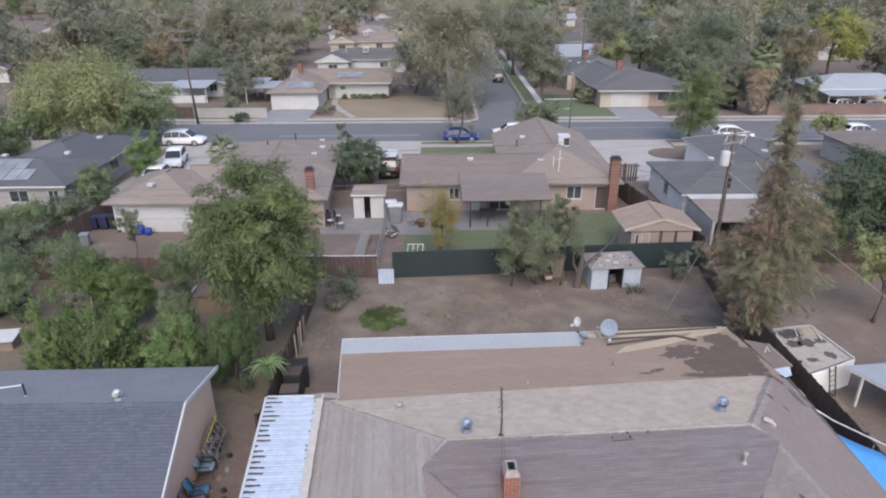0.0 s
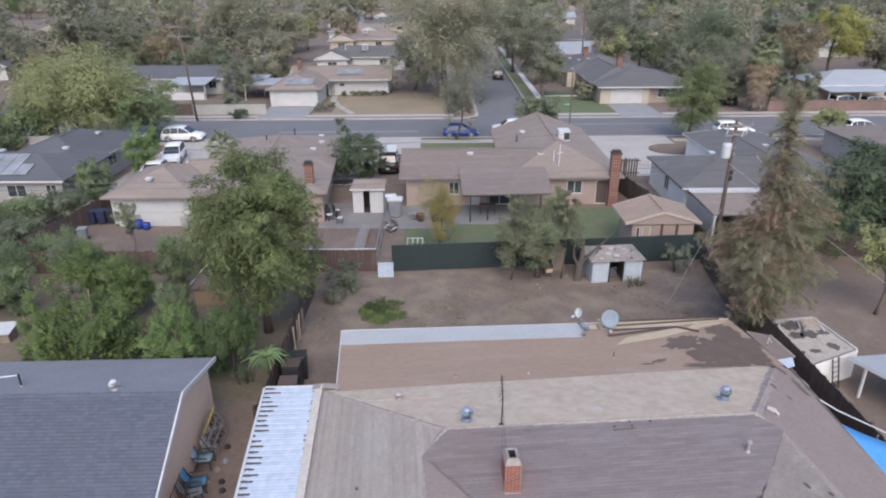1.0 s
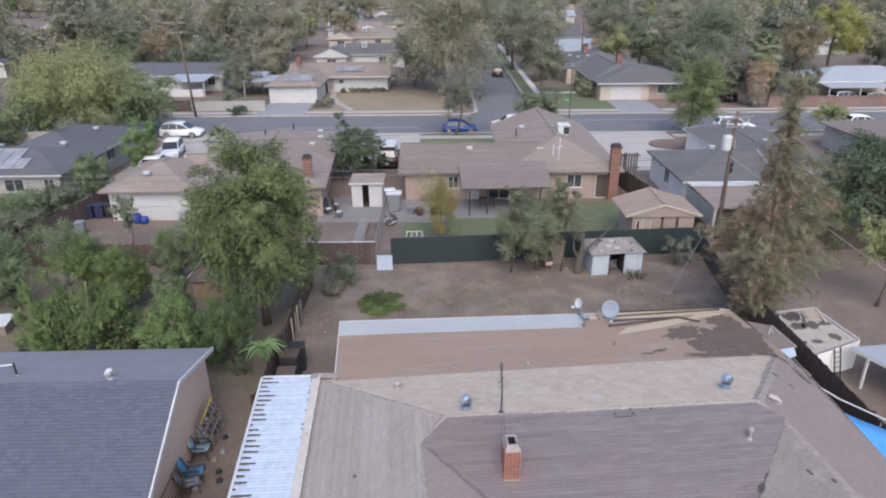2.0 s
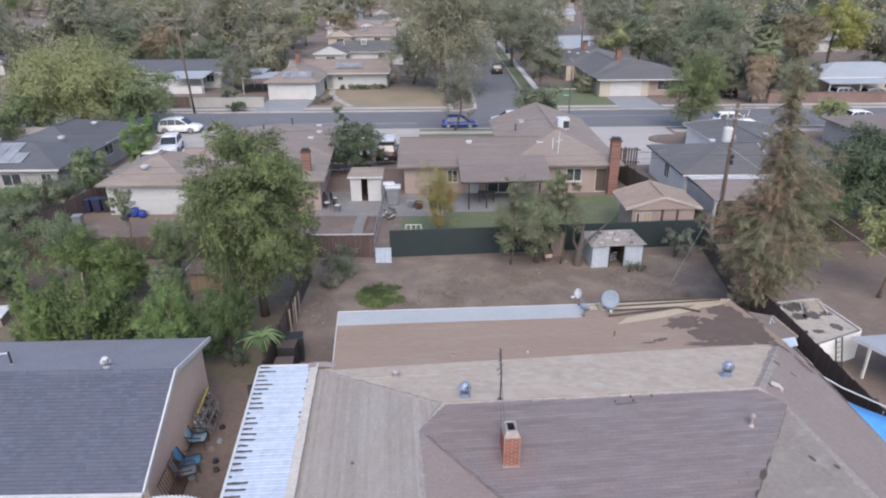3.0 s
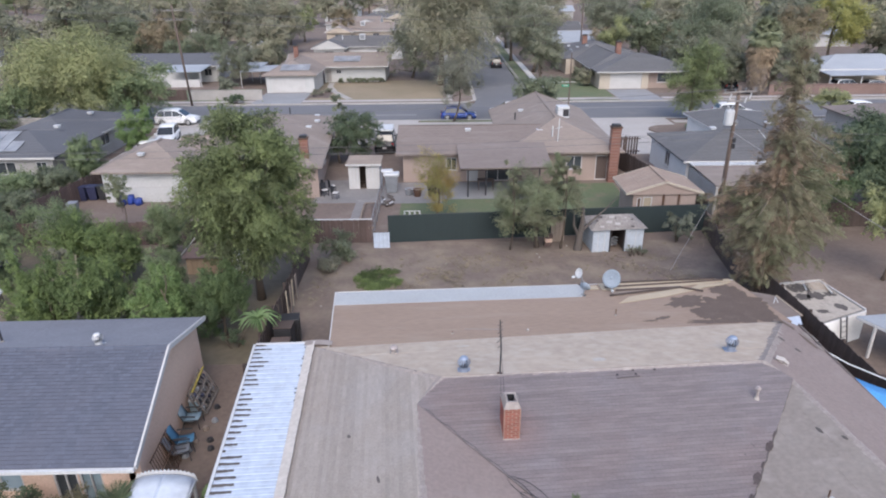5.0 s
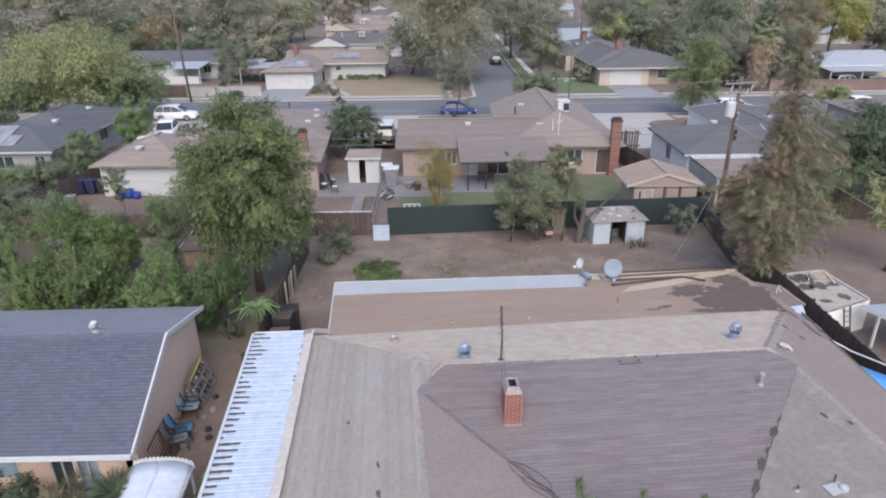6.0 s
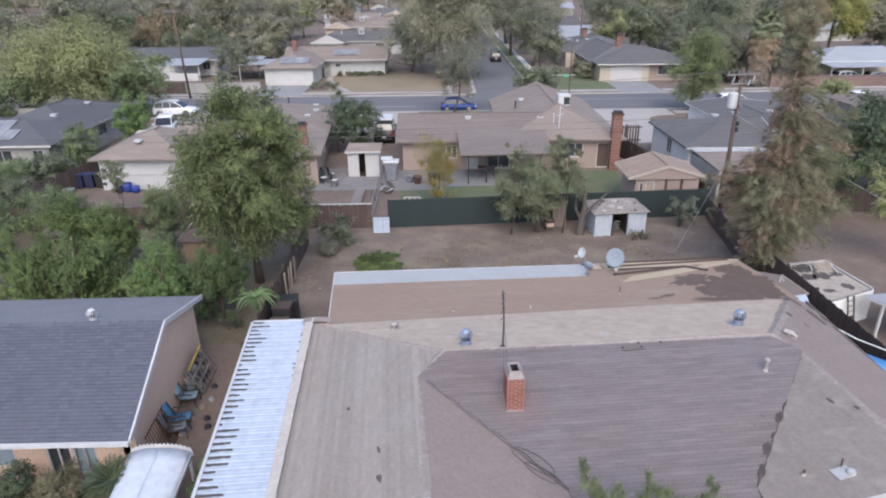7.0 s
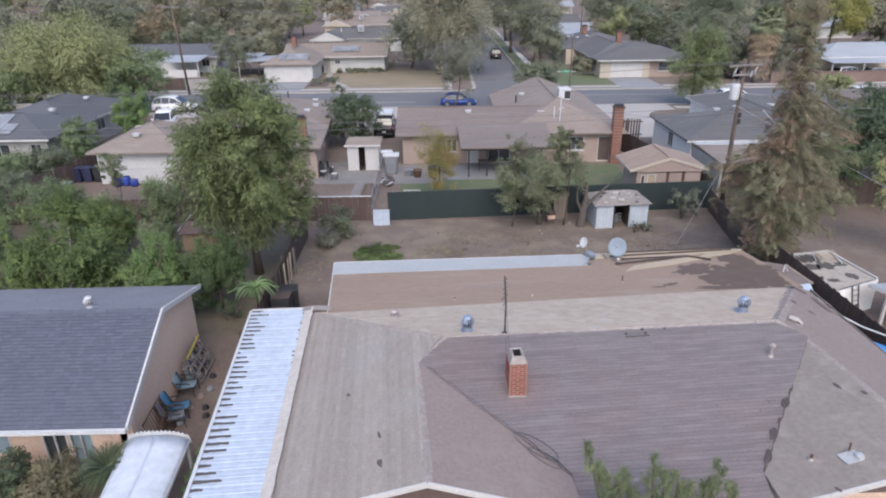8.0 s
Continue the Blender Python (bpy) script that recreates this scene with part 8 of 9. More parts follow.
part("coping", Geo().span((-34.05, 87.25, 1.26), (-24.1, 87.55, 1.34)), CONCRETE, lw_)
bw = thing("brick_wall", "red-brown brick garden wall along the street", "wall", at=(0, 0, 0))
for i in range(20):
    x = 44.0 + i * 0.96
    part("wall_panel", Geo().span((x, 86.9, 0), (x + 0.95, 87.15, 1.35)), WALL_BRICK, bw)
part("coping", Geo().span((43.95, 86.85, 1.35), (63.2, 87.2, 1.41)), WALL_BRICK, bw)

# ---- the peeling shed in the yard ----
sh = thing("shed", "white metal shed with a peeling rusty roof", "shed", at=(8.95, 35.1, 0.0), turn=5)
W, D = 3.1, 2.2
for x0, x1, z0, z1 in ((0, 1.05, 0, 1.5), (1.95, 3.1, 0, 1.5), (1.05, 1.95, 1.42, 1.5)):
    part("front_wall", Geo().span((x0, 0, z0), (x1, 0.04, z1)), SHED_PAINT, sh)
for x0, x1, y0, y1 in ((0, 0.04, 0.04, D), (W - 0.04, W, 0.04, D), (0, W, D, D + 0.04)):
    part("wall", Geo().span((x0, y0, 0), (x1, y1, 1.5)), SHED_PAINT, sh)
# added dark sheets behind and beside the opening paint its inner shade
part("lining", Geo().span((0.05, D - 0.05, 0.03), (W - 0.05, D - 0.01, 1.48)), WOOD_DARK, sh, "dark sheet that paints shade into the doorway")
part("partition", Geo().span((0.95, 0.06, 0.03), (1.0, D - 0.06, 1.48)), WOOD_DARK, sh)
part("partition", Geo().span((2.0, 0.06, 0.03), (2.05, D - 0.06, 1.48)), WOOD_DARK, sh)
part("floor", Geo().span((0.04, 0.04, 0.005), (W - 0.04, D, 0.03)), DIRT, sh)
part("sliding_door", Geo().span((2.0, -0.04, 0.03), (2.32, -0.012, 1.42)), SHED_PAINT, sh, "pale sliding door pushed open")
for x in (0.3, 0.7, 2.6):
    part("rib", Geo().span((x, -0.02, 0.02), (x + 0.04, 0, 1.46)), WHITE_METAL, sh)
for x in (1.05, 1.93):
    part("jamb", Geo().span((x - 0.03, -0.03, 0), (x + 0.03, 0.0, 1.5)), DARK_METAL, sh)
e, zt = 0.16, 1.98
c0, c1, c2, c3 = (-e, -e, 1.47), (W + e, -e, 1.47), (W + e, D + e, 1.47), (-e, D + e, 1.47)
r0, r1 = (0.85, D / 2, zt), (W - 0.85, D / 2, zt)
for k, pts in enumerate(([c0, c1, r1, r0], [c1, c2, r1], [c2, c3, r0, r1], [c3, c0, r0])):
    plane = Slope(pts)
    lo, hi = min(q[0] for q in plane.flat), max(q[0] for q in plane.flat)
    n = 6 if len(pts) == 4 else 4
    for i in range(n):
        cell = clip(clip(plane.flat, 0, lo + (hi - lo) * i / n + 0.006, True), 0, lo + (hi - lo) * (i + 1) / n, False)
        if len(cell) > 2:
            part("roof_sheet", Geo().slab([tuple(plane.at(*q, 0.012 * (i % 2))) for q in cell], 0.02), SHED_ROOF, sh)
    if k == 0:
        for i in range(22):
            q = (random.uniform(lo * 0.75, hi * 0.75), random.uniform(plane.low + 0.15, plane.high - 0.2))
            w = random.uniform(0.06, 0.2)
            part("peeling_flake", Geo().slab([tuple(plane.at(q[0] + w * dx, q[1] + w * dy, 0.03 + random.uniform(0, 0.035))) for dx, dy in ((-1, -0.4), (0.7, -0.6), (1.1, 0.5), (-0.6, 0.7))], 0.008), (SHED_ROOF, GREY_STUCCO, DEBRIS, SHED_ROOF)[i % 4], sh)
part("coil", Geo().tube([(1.5 + 0.25 * math.cos(a * 0.7), 0.7 + 0.1 * math.sin(a * 1.3), 0.1 + 0.02 * a) for a in range(30)], 0.035, 6), GREY_PLASTIC, sh, "coiled grey hose in the doorway")
part("crate", Geo().box((1.25, 1.3, 0.32), (0.45, 0.5, 0.6)), WOOD_DARK, sh)
for k, (x, y) in enumerate(((11.5, 34.7), (11.9, 34.6), (11.2, 34.75))):
    shrub("weed", "straggly weed in front of the shed", x, y, 0.34, 0.55, LEAF_OLIVE, 210 + k, 260, 0.1, 7)
dt = thing("dead_trunk", "grey forked dead trunk leaning by the shed", "trunk", at=(8.15, 35.5, 0))
part("stem", Geo().tube([(0, 0, -0.05), (0.12, 0.1, 0.9), (0.22, 0.1, 1.7), (0.2, 0.15, 2.7)], [0.26, 0.2, 0.15, 0.08], 9), GREY_BARK, dt)
part("branch", Geo().tube([(0.15, 0.1, 1.1), (0.75, 0.0, 1.9), (1.5, 0.2, 2.5), (2.3, 0.4, 3.3)], [0.10, 0.07, 0.045, 0.015], 7), GREY_BARK, dt)
part("branch", Geo().tube([(0.1, 0.1, 0.8), (-0.3, 0.05, 1.6), (-0.35, 0.0, 2.4)], [0.11, 0.08, 0.03], 7), GREY_BARK, dt)
pl = thing("leaning_boards", "grey weathered boards leaning on the fence", "boards", at=(7.2, 37.0, 0))
for k in range(3):
    part("board", Geo().box((k * 0.28 - 0.3, 0.0, 0.78), (0.26, 0.03, 1.55), 0, -14 + 3 * k), WOOD_GREY, pl)
cr = thing("crate_stack", "small stack of reddish crates beside the tree", "crates", at=(6.45, 36.2, 0.02))
for k in range(3):
    part("crate", Geo().box((0.03 * k, 0, 0.13 + 0.25 * k), (0.42, 0.34, 0.22), k * 7), TAN_STUCCO if k % 2 else WOOD_AND_GABLE_SHADE, cr, bevel=0.01)

# ---- east neighbour: flat store room, carport, tarpaulin ----
QA, QB, QC, QD = Vector((16.40, 27.80, 0)), Vector((18.48, 28.15, 0)), Vector((18.95, 25.15, 0)), Vector((15.95, 23.80, 0))
st = thing("store_room", "white flat-roofed store room with junk on top", "outbuilding")
for a, b in ((QA, QB), (QB, QC), (QC, QD), (QD, QA)):
    part("wall", Geo().beam((a.x, a.y, 0.71), (b.x, b.y, 0.71), 0.12, 1.42), BLUE_WHITE, st)
    if a is not QC:
        part("parapet", Geo().beam((a.x, a.y, 1.46), (b.x, b.y, 1.46), 0.07, 0.08), WHITE_PAINT, st)
part("roof", Geo().slab([(p.x, p.y, 1.42) for p in (QA, QB, QC, QD)], 0.06), STORE_ROOF, st, "grimy grey-tan flat roof")
for cx, cy, rx, ry, seed in ((17.25, 27.45, 0.58, 0.62, 51), (16.75, 27.3, 0.28, 0.5, 52), (16.85, 26.5, 0.55, 0.45, 53), (17.5, 26.6, 0.62, 0.5, 54), (18.05, 25.5, 0.34, 0.45, 55), (17.0, 25.1, 0.36, 0.24, 56), (18.25, 26.75, 0.4, 0.3, 57)):
    pts = blotch(cx, cy, rx, ry, seed, 0.2)
    part("dirt_patch", Geo().add([(x, y, 1.426) for x, y in pts], [tuple(range(len(pts)))]), DEBRIS, st, "dark dirt on the roof")
jk = thing("wire_racks", "pale wire shelf racks heaped on the store room roof", "racks", at=(17.95, 27.35, 1.43), turn=-8)
for tilt, dz, dx in ((5, 0.04, 0.0), (-12, 0.13, 0.12), (14, 0.22, -0.06)):
    rise_ = math.sin(math.radians(tilt)) * 0.4
    for k in range(4):
        y = -0.3 + 0.18 * k
        part("wire", Geo().tube([(dx - 0.4, y, dz), (dx, y + 0.08, dz + rise_ * 0.5 + 0.03), (dx + 0.4, y + 0.1, dz + rise_)], 0.010, 4), COATED, jk)
    for x, lift_ in ((-0.4, 0.0), (0.4, rise_)):
        part("side_rail", Geo().tube([(dx + x, -0.36, dz + lift_), (dx + x, 0.36, dz + lift_)], 0.016, 5), COATED, jk)
part("bar", Geo().beam((0.5, 0.45, 0.05), (0.45, -0.55, 0.05), 0.06, 0.05), WHITE_METAL, jk)
part("bar", Geo().beam((-0.5, 0.3, 0.05), (-0.6, -0.35, 0.05), 0.05, 0.05), WHITE_METAL, jk)
ld = thing("ladder", "dark metal ladder leaning on the store room", "ladder", at=(17.55, 24.35, 0), turn=24)
for sx in (-0.2, 0.2):
    part("rail", Geo().beam((sx, -0.3, 0), (sx, 0.05, 1.5), 0.05, 0.04), DARK_METAL, ld)
for k in range(6):
    t = (k + 0.7) / 6.5
    part("rung", Geo().tube([(-0.2, -0.3 + 0.35 * t, 1.5 * t), (0.2, -0.3 + 0.35 * t, 1.5 * t)], 0.015, 6), DARK_METAL, ld)
cp = thing("carport", "pale flat carport roof on white posts", "carport")
part("roof", Geo().slab([(18.0, 24.3, 1.62), (22.5, 24.8, 1.62), (22.5, 19.0, 1.7), (20.4, 19.0, 1.7)], 0.06), ROOF_PALE, cp)
part("edge_beam", Geo().beam((18.0, 24.28, 1.54), (20.4, 19.0, 1.62), 0.07, 0.1), WHITE_PAINT, cp)
for x, y in ((18.35, 23.5), (22.3, 24.6), (20.4, 19.2)):
    part("post", Geo().span((x - 0.05, y - 0.05, 0), (x + 0.05, y + 0.05, 1.58)), WHITE_PAINT, cp)
ty = thing("tyre", "old black tyre against the store room", "tyre", at=(16.7, 23.75, 0.32), turn=25)
part("tread", Geo().tube([(0.24 * math.cos(a * math.tau / 18), 0.0, 0.24 * math.sin(a * math.tau / 18)) for a in range(19)], 0.085, 8, cap=False), RUBBER, ty, smooth=True)
ln = thing("lean_to", "dark brown lean-to roof squeezed by the fence", "lean-to")
part("roof", Geo().slab([(14.05, 26.0, 2.0), (15.1, 25.7, 1.92), (15.32, 23.85, 1.92), (14.4, 23.5, 2.0)], 0.06), ROOF_BROWN, ln)
part("edge_trim", Geo().beam((15.1, 25.7, 1.93), (15.32, 23.85, 1.93), 0.05, 0.05), COATED, ln)
part("pale_sheet", Geo().slab([(14.35, 23.5, 2.02), (15.15, 23.75, 1.98), (15.0, 23.2, 1.9), (14.6, 23.0, 1.92)], 0.02), METAL_SHEET, ln, "pale blue sheet hanging off the end")
for x, y in ((14.5, 23.7), (15.2, 24.1), (15.0, 25.6), (14.15, 25.8)):
    part("post", Geo().span((x - 0.04, y - 0.04, 0), (x + 0.04, y + 0.04, 1.9)), WOOD_DARK, ln)
part("twig_frame", Geo().tube([(14.6, 24.9, 1.95), (14.7, 25.05, 2.2), (14.85, 25.0, 1.95)], 0.02, 5), WHITE_METAL, ln)
tp = thing("tarpaulin", "blue tarpaulin stretched beside the roof", "tarpaulin")
g = Geo()
for i in range(13):
    for j in range(7):
        u, v = i / 12, j / 6
        x, y = 14.15 + 1.33 * v, 19.4 - 8.6 * u - 1.5 * v ** 0.7
        g.v.append((x, y, 2.28 - 0.05 * v - 0.16 * math.sin(math.pi * u) * math.sin(math.pi * v) + 0.05 * noise.noise((x * 1.4, y * 0.9, 2))))
g.f = [(i * 7 + j, (i + 1) * 7 + j, (i + 1) * 7 + j + 1, i * 7 + j + 1) for i in range(12) for j in range(6)]
o = part("sheet", g, TARP_BLUE, tp, smooth=True)
sol = o.modifiers.new("thickness", "SOLIDIFY")
sol.thickness = 0.006
for x, y in ((14.3, 19.5), (15.42, 18.3), (14.3, 11.4), (15.42, 10.2)):
    part("pole", Geo().tube([(x, y, 0), (x, y, 2.25)], 0.025, 7), GREY_PLASTIC, tp)
wpole = thing("loose_pole", "long white pole laid across the fence top", "pole")
part("tube", Geo().tube([(14.08, 20.0, 2.58), (14.6, 19.5, 2.40), (15.9, 18.2, 2.26)], 0.03, 8), WHITE_METAL, wpole)

# ---- things along the tan gable wall ----
def patio_chair(at, turn, mat, lean, label):
    """A sling chair leaning on the wall: tubular frame, cloth back and seat; lean tips it backwards."""
    ob = thing("chair", label, "chair", "chairs along the wall", at=at)
    ob.matrix_basis = pose(*at) @ pose(0, 0, 0, 0, 0, turn) @ pose(0, 0, 0, lean, 0, 0)
    back = [(0.26, 0.40), (0.36, 0.62), (0.45, 0.84), (0.52, 1.02)]
    seat = [(-0.26, 0.44), (-0.1, 0.40), (0.1, 0.38), (0.26, 0.40)]
    for nm, prof in (("backrest", back), ("seat", seat)):
        g = Geo()
        for y, z in prof:
            g.v += [(x, y - 0.03 * (1 - (x / 0.25) ** 2), z - 0.03 * (1 - (x / 0.25) ** 2)) for x in (-0.25, -0.08, 0.08, 0.25)]
        g.f = [(4 * i + j, 4 * i + j + 1, 4 * i + j + 5, 4 * i + j + 4) for i in range(3) for j in range(3)]
        o = part(nm, g, mat, ob, smooth=True)
        sol = o.modifiers.new("thickness", "SOLIDIFY")
        sol.thickness = 0.02
    for sx in (-0.27, 0.27):
        part("frame_tube", Geo().tube([(sx, -0.30, 0.0), (sx, -0.28, 0.44), (sx, 0.26, 0.40), (sx, 0.53, 1.04)], 0.018, 6), DARK_METAL, ob)
        part("rear_leg", Geo().tube([(sx, 0.34, 0.0), (sx, 0.2, 0.40)], 0.018, 6), DARK_METAL, ob)
        part("arm", Geo().tube([(sx * 1.08, -0.22, 0.60), (sx * 1.08, 0.3, 0.62)], 0.025, 6), DARK_METAL, ob)
    part("top_tube", Geo().tube([(-0.27, 0.53, 1.04), (0.27, 0.53, 1.04)], 0.018, 6), DARK_METAL, ob)
    return ob


patio_chair((-9.18, 17.7, 0.0), 108, GREY_PLASTIC, 0, "grey sling chair with a dark frame by the wall")
patio_chair((-9.2, 18.2, 0.0), 102, TEAL_PLASTIC, 0, "blue sling chair with a dark frame by the wall")
patio_chair((-9.4, 19.45, 0.0), 92, FADED_TEAL, 0, "washed-out blue sling chair beside the lattice rack")
tbn = thing("storage_tub", "pale teal storage tub on its end by the wall", "tub", at=(-9.6, 20.35, 0), turn=5)
part("body", Geo().box((0, 0, 0.3), (0.34, 0.55, 0.6)), FADED_TEAL, tbn, bevel=0.04)
part("lid", Geo().box((0, 0, 0.63), (0.38, 0.59, 0.06)), WHITE_METAL, tbn, bevel=0.02)
rk = thing("crate_rack", "weathered lattice rack leaning on the wall with a yellow rail", "rack")
# its foot stands away from the wall and its head rests against it
R0, R1, R2, R3 = Vector((-9.25, 20.0, 0.0)), Vector((-9.3, 21.6, 0.0)), Vector((-9.75, 21.45, 1.15)), Vector((-9.7, 20.0, 0.98))
away = Vector((0.16, 0, 0.09))
for layer in (0, 1):
    for k in range(6):
        t = k / 5
        part("upright", Geo().beam(tuple(R0.lerp(R1, t) + away * layer), tuple(R3.lerp(R2, t) + away * layer), 0.06, 0.035), DRIFTWOOD, rk)
    for k in range(4):
        t = 0.04 + 0.92 * k / 3
        part("slat", Geo().beam(tuple(R0.lerp(R3, t) + away * (layer + 0.1)), tuple(R1.lerp(R2, t) + away * (layer + 0.1)), 0.07, 0.03), DRIFTWOOD, rk)
for i in range(3):
    for k in range(4):
        q = R0.lerp(R1, 0.12 + 0.25 * k).lerp(R3.lerp(R2, 0.12 + 0.25 * k), 0.22 + 0.28 * i) + away * 0.5
        part("jar", Geo().lathe(tuple(q), [(0, -0.06), (0.09, -0.06), (0.10, 0.05), (0.06, 0.1), (0, 0.1)], 8), (GREY_PLASTIC, DARK_METAL, NAVY_PLASTIC)[(i + k) % 3], rk)
part("yellow_rail", Geo().beam(tuple(R3 + away * 1.3), tuple(R2 + away * 1.3), 0.06, 0.05), YELLOW, rk, "yellow painted rail")
gl = thing("window_grille", "rusty iron window grille leaning on the wall", "grille", at=(-9.42, 16.75, 0), turn=94)
for k in range(11):
    part("bar", Geo().tube([(-0.75 + 0.15 * k, -0.32, 0.02), (-0.75 + 0.15 * k, 0.0, 1.35)], 0.012, 5), RUST, gl)
for t in (0.05, 0.5, 0.95):
    part("rail", Geo().beam((-0.8, -0.32 + 0.32 * t, 1.38 * t + 0.02), (0.8, -0.32 + 0.32 * t, 1.38 * t + 0.02), 0.035, 0.02), RUST, gl)
for k in range(9):
    x, y = -8.75 + random.uniform(-0.35, 0.5), random.uniform(16.6, 21.6)
    whole("rubble", Geo().lathe((x, y, 0), [(0.0, 0.16), (0.09, 0.13), (0.14, 0.03), (0.13, -0.02)], 6), (WOOD_GREY, DARK_METAL, GREY_PLASTIC)[k % 3], "loose lump of garden rubble on the dirt", "rubble", "rubble by the wall")
shrub("bush", "pale yellow-green bush at the tan front wall", -11.0, 13.9, 1.05, 1.95, LEAF_PALEBUSH, 220, 15000, 0.06, 70)
cy = thing("cycad", "dark green cycad with stiff arching fronds by the wall", "plant", at=(-9.4, 13.95, 0))
part("trunk", Geo().tube([(0, 0, -0.03), (0.02, 0, 0.75), (0, 0, 1.45)], [0.2, 0.17, 0.13], 9), BARK, cy)
rng = np.random.default_rng(221)
for k in range(90):
    a, e, L = k * 2.399, 0.0 + 1.35 * (k / 90), rng.uniform(0.8, 1.1)
    d, sd = Vector((math.cos(a), math.sin(a), 0)), Vector((-math.sin(a), math.cos(a), 0))
    spine = [Vector((0, 0, 1.42)) + d * L * t * math.cos(e * 0.8) + Vector((0, 0, L * (math.sin(e) * t - 0.42 * t * t))) for t in [i / 12 for i in range(13)]]
    g = Geo()
    for i in range(1, 13):
        w = 0.17 * math.sin(math.pi * (0.12 + 0.84 * i / 13))
        for sx in (-1, 1):
            q = spine[i] + d * 0.07 + sd * sx * w + Vector((0, 0, 0.04))
            g.add([spine[i] - d * 0.02, spine[i] + d * 0.025, q], [(0, 1, 2)])
    g.tube([tuple(q) for q in spine], [0.012] * 12 + [0.004], 4)
    part("frond", g, LEAF_CYCAD, cy)
shrub("bush", "dark bush at the tan front wall", -12.5, 13.9, 1.1, 2.1, LEAF_CYCAD, 222, 12000, 0.07, 60)
shrub("bush", "dark leafy bush at the tan front wall", -14.4, 13.5, 1.2, 1.9, LEAF_CYCAD, 225, 6000, 0.08, 40)
shrub("hedge", "green hedge between canopy and patio cover", -7.0, 14.35, 0.46, 2.0, LEAF_DARKHEDGE, 223, 6000, 0.07, 40)
shrub("hedge", "green hedge between canopy and patio cover", -6.85, 13.2, 0.46, 2.0, LEAF_DARKHEDGE, 224, 6000, 0.07, 40)

# dark cabinets at the end of the alley
for k, (x, y, h) in enumerate(((-7.05, 24.6, 1.30), (-7.0, 23.6, 1.05), (-6.95, 25.45, 1.2))):
    cb = thing("cabinet", "dark discarded cabinet in the yard corner", "cabinet", "discarded cabinets", at=(x, y, 0), turn=4 * k)
    part("body", Geo().box((0, 0, h / 2), (0.78, 0.66, h)), DARK_METAL, cb, bevel=0.02)
    part("top", Geo().box((0, 0, h + 0.02), (0.82, 0.70, 0.05)), WOOD_DARK if k < 2 else DARK_METAL, cb, bevel=0.01)
    part("door", Geo().box((0.02, -0.34, h / 2), (0.66, 0.03, h - 0.15)), DARK_METAL, cb)
lb = thing("log", "reddish log lying behind the house", "log", at=(-5.4, 22.3, 0.12))
part("trunk", Geo().tube([(-0.7, 0, 0), (0, 0.05, 0.02), (0.9, -0.05, 0)], [0.12, 0.11, 0.09], 8), GREY_BARK, lb)
tk = thing("water_tank", "pale blue-grey tank behind the big tree", "tank", at=(-11.3, 32.9, 0))
hu = thing("hut", "low tan wooden hut between the garden trees", "hut", at=(-13.3, 32.6, 0))
for k in range(7):
    part("board", Geo().span((-1.05 + k * 0.3, 0, 0.02), (-0.76 + k * 0.3, 0.04, 1.05)), HUT_BOARD, hu)
for sx in (-1.05, 1.01):
    part("side_wall", Geo().span((sx, 0.04, 0.02), (sx + 0.04, 1.3, 1.05)), HUT_BOARD, hu)
part("roof", Geo().slab([(-1.2, -0.15, 1.09), (1.2, -0.15, 1.09), (1.2, 1.45, 1.24), (-1.2, 1.45, 1.24)], 0.05), WOOD_AND_GABLE_SHADE, hu)
part("rail", Geo().beam((-1.9, 1.4, 0.6), (-1.2, 2.1, 1.4), 0.07, 0.05), WHITE_PAINT, hu, "pale leaning rail")
part("body", Geo().lathe((0, 0, 0), [(0, 0), (0.55, 0), (0.58, 1.0), (0.45, 1.25), (0, 1.3)], 16), BLUE_WHITE, tk, smooth=True)
part("lid", Geo().lathe((0, 0, 1.28), [(0.16, 0), (0.16, 0.07), (0, 0.08)], 10), GREY_PLASTIC, tk)
for x, y, turn in ((-15.8, 36.0, 20), (-14.9, 35.6, 6)):
    pw = thing("plank_pile", "pale scrap planks on the shaded ground", "planks", "scrap planks", at=(x, y, 0.01), turn=turn)
    for k in range(3):
        part("plank", Geo().box((0, 0.25 * k, 0.05 + 0.03 * k), (1.9, 0.18, 0.04), 5 * k), WOOD_GREY, pw)
ws_ = thing("roof_slab", "white sheet roof of a low coop", "coop", at=(-23.2, 29.0, 0), turn=8)
part("roof", Geo().slab([(-1.6, -0.6, 0.62), (0.6, -0.6, 0.62), (0.6, 0.6, 0.72), (-1.6, 0.6, 0.72)], 0.05), WHITE_METAL, ws_)
part("body", Geo().span((-1.4, -0.45, 0), (0.45, 0.45, 0.57)), WOOD_GREY, ws_)
for sx, sy in ((-19.6, 28.7), (-18.5, 28.9)):
    sk = thing("stake", "pale bamboo stake in the garden", "stake", "garden stakes", at=(sx, sy, 0))
    part("cane", Geo().tube([(0, 0, 0), (0.35, 0.05, 2.9)], 0.03, 6), PLYWOOD, sk)

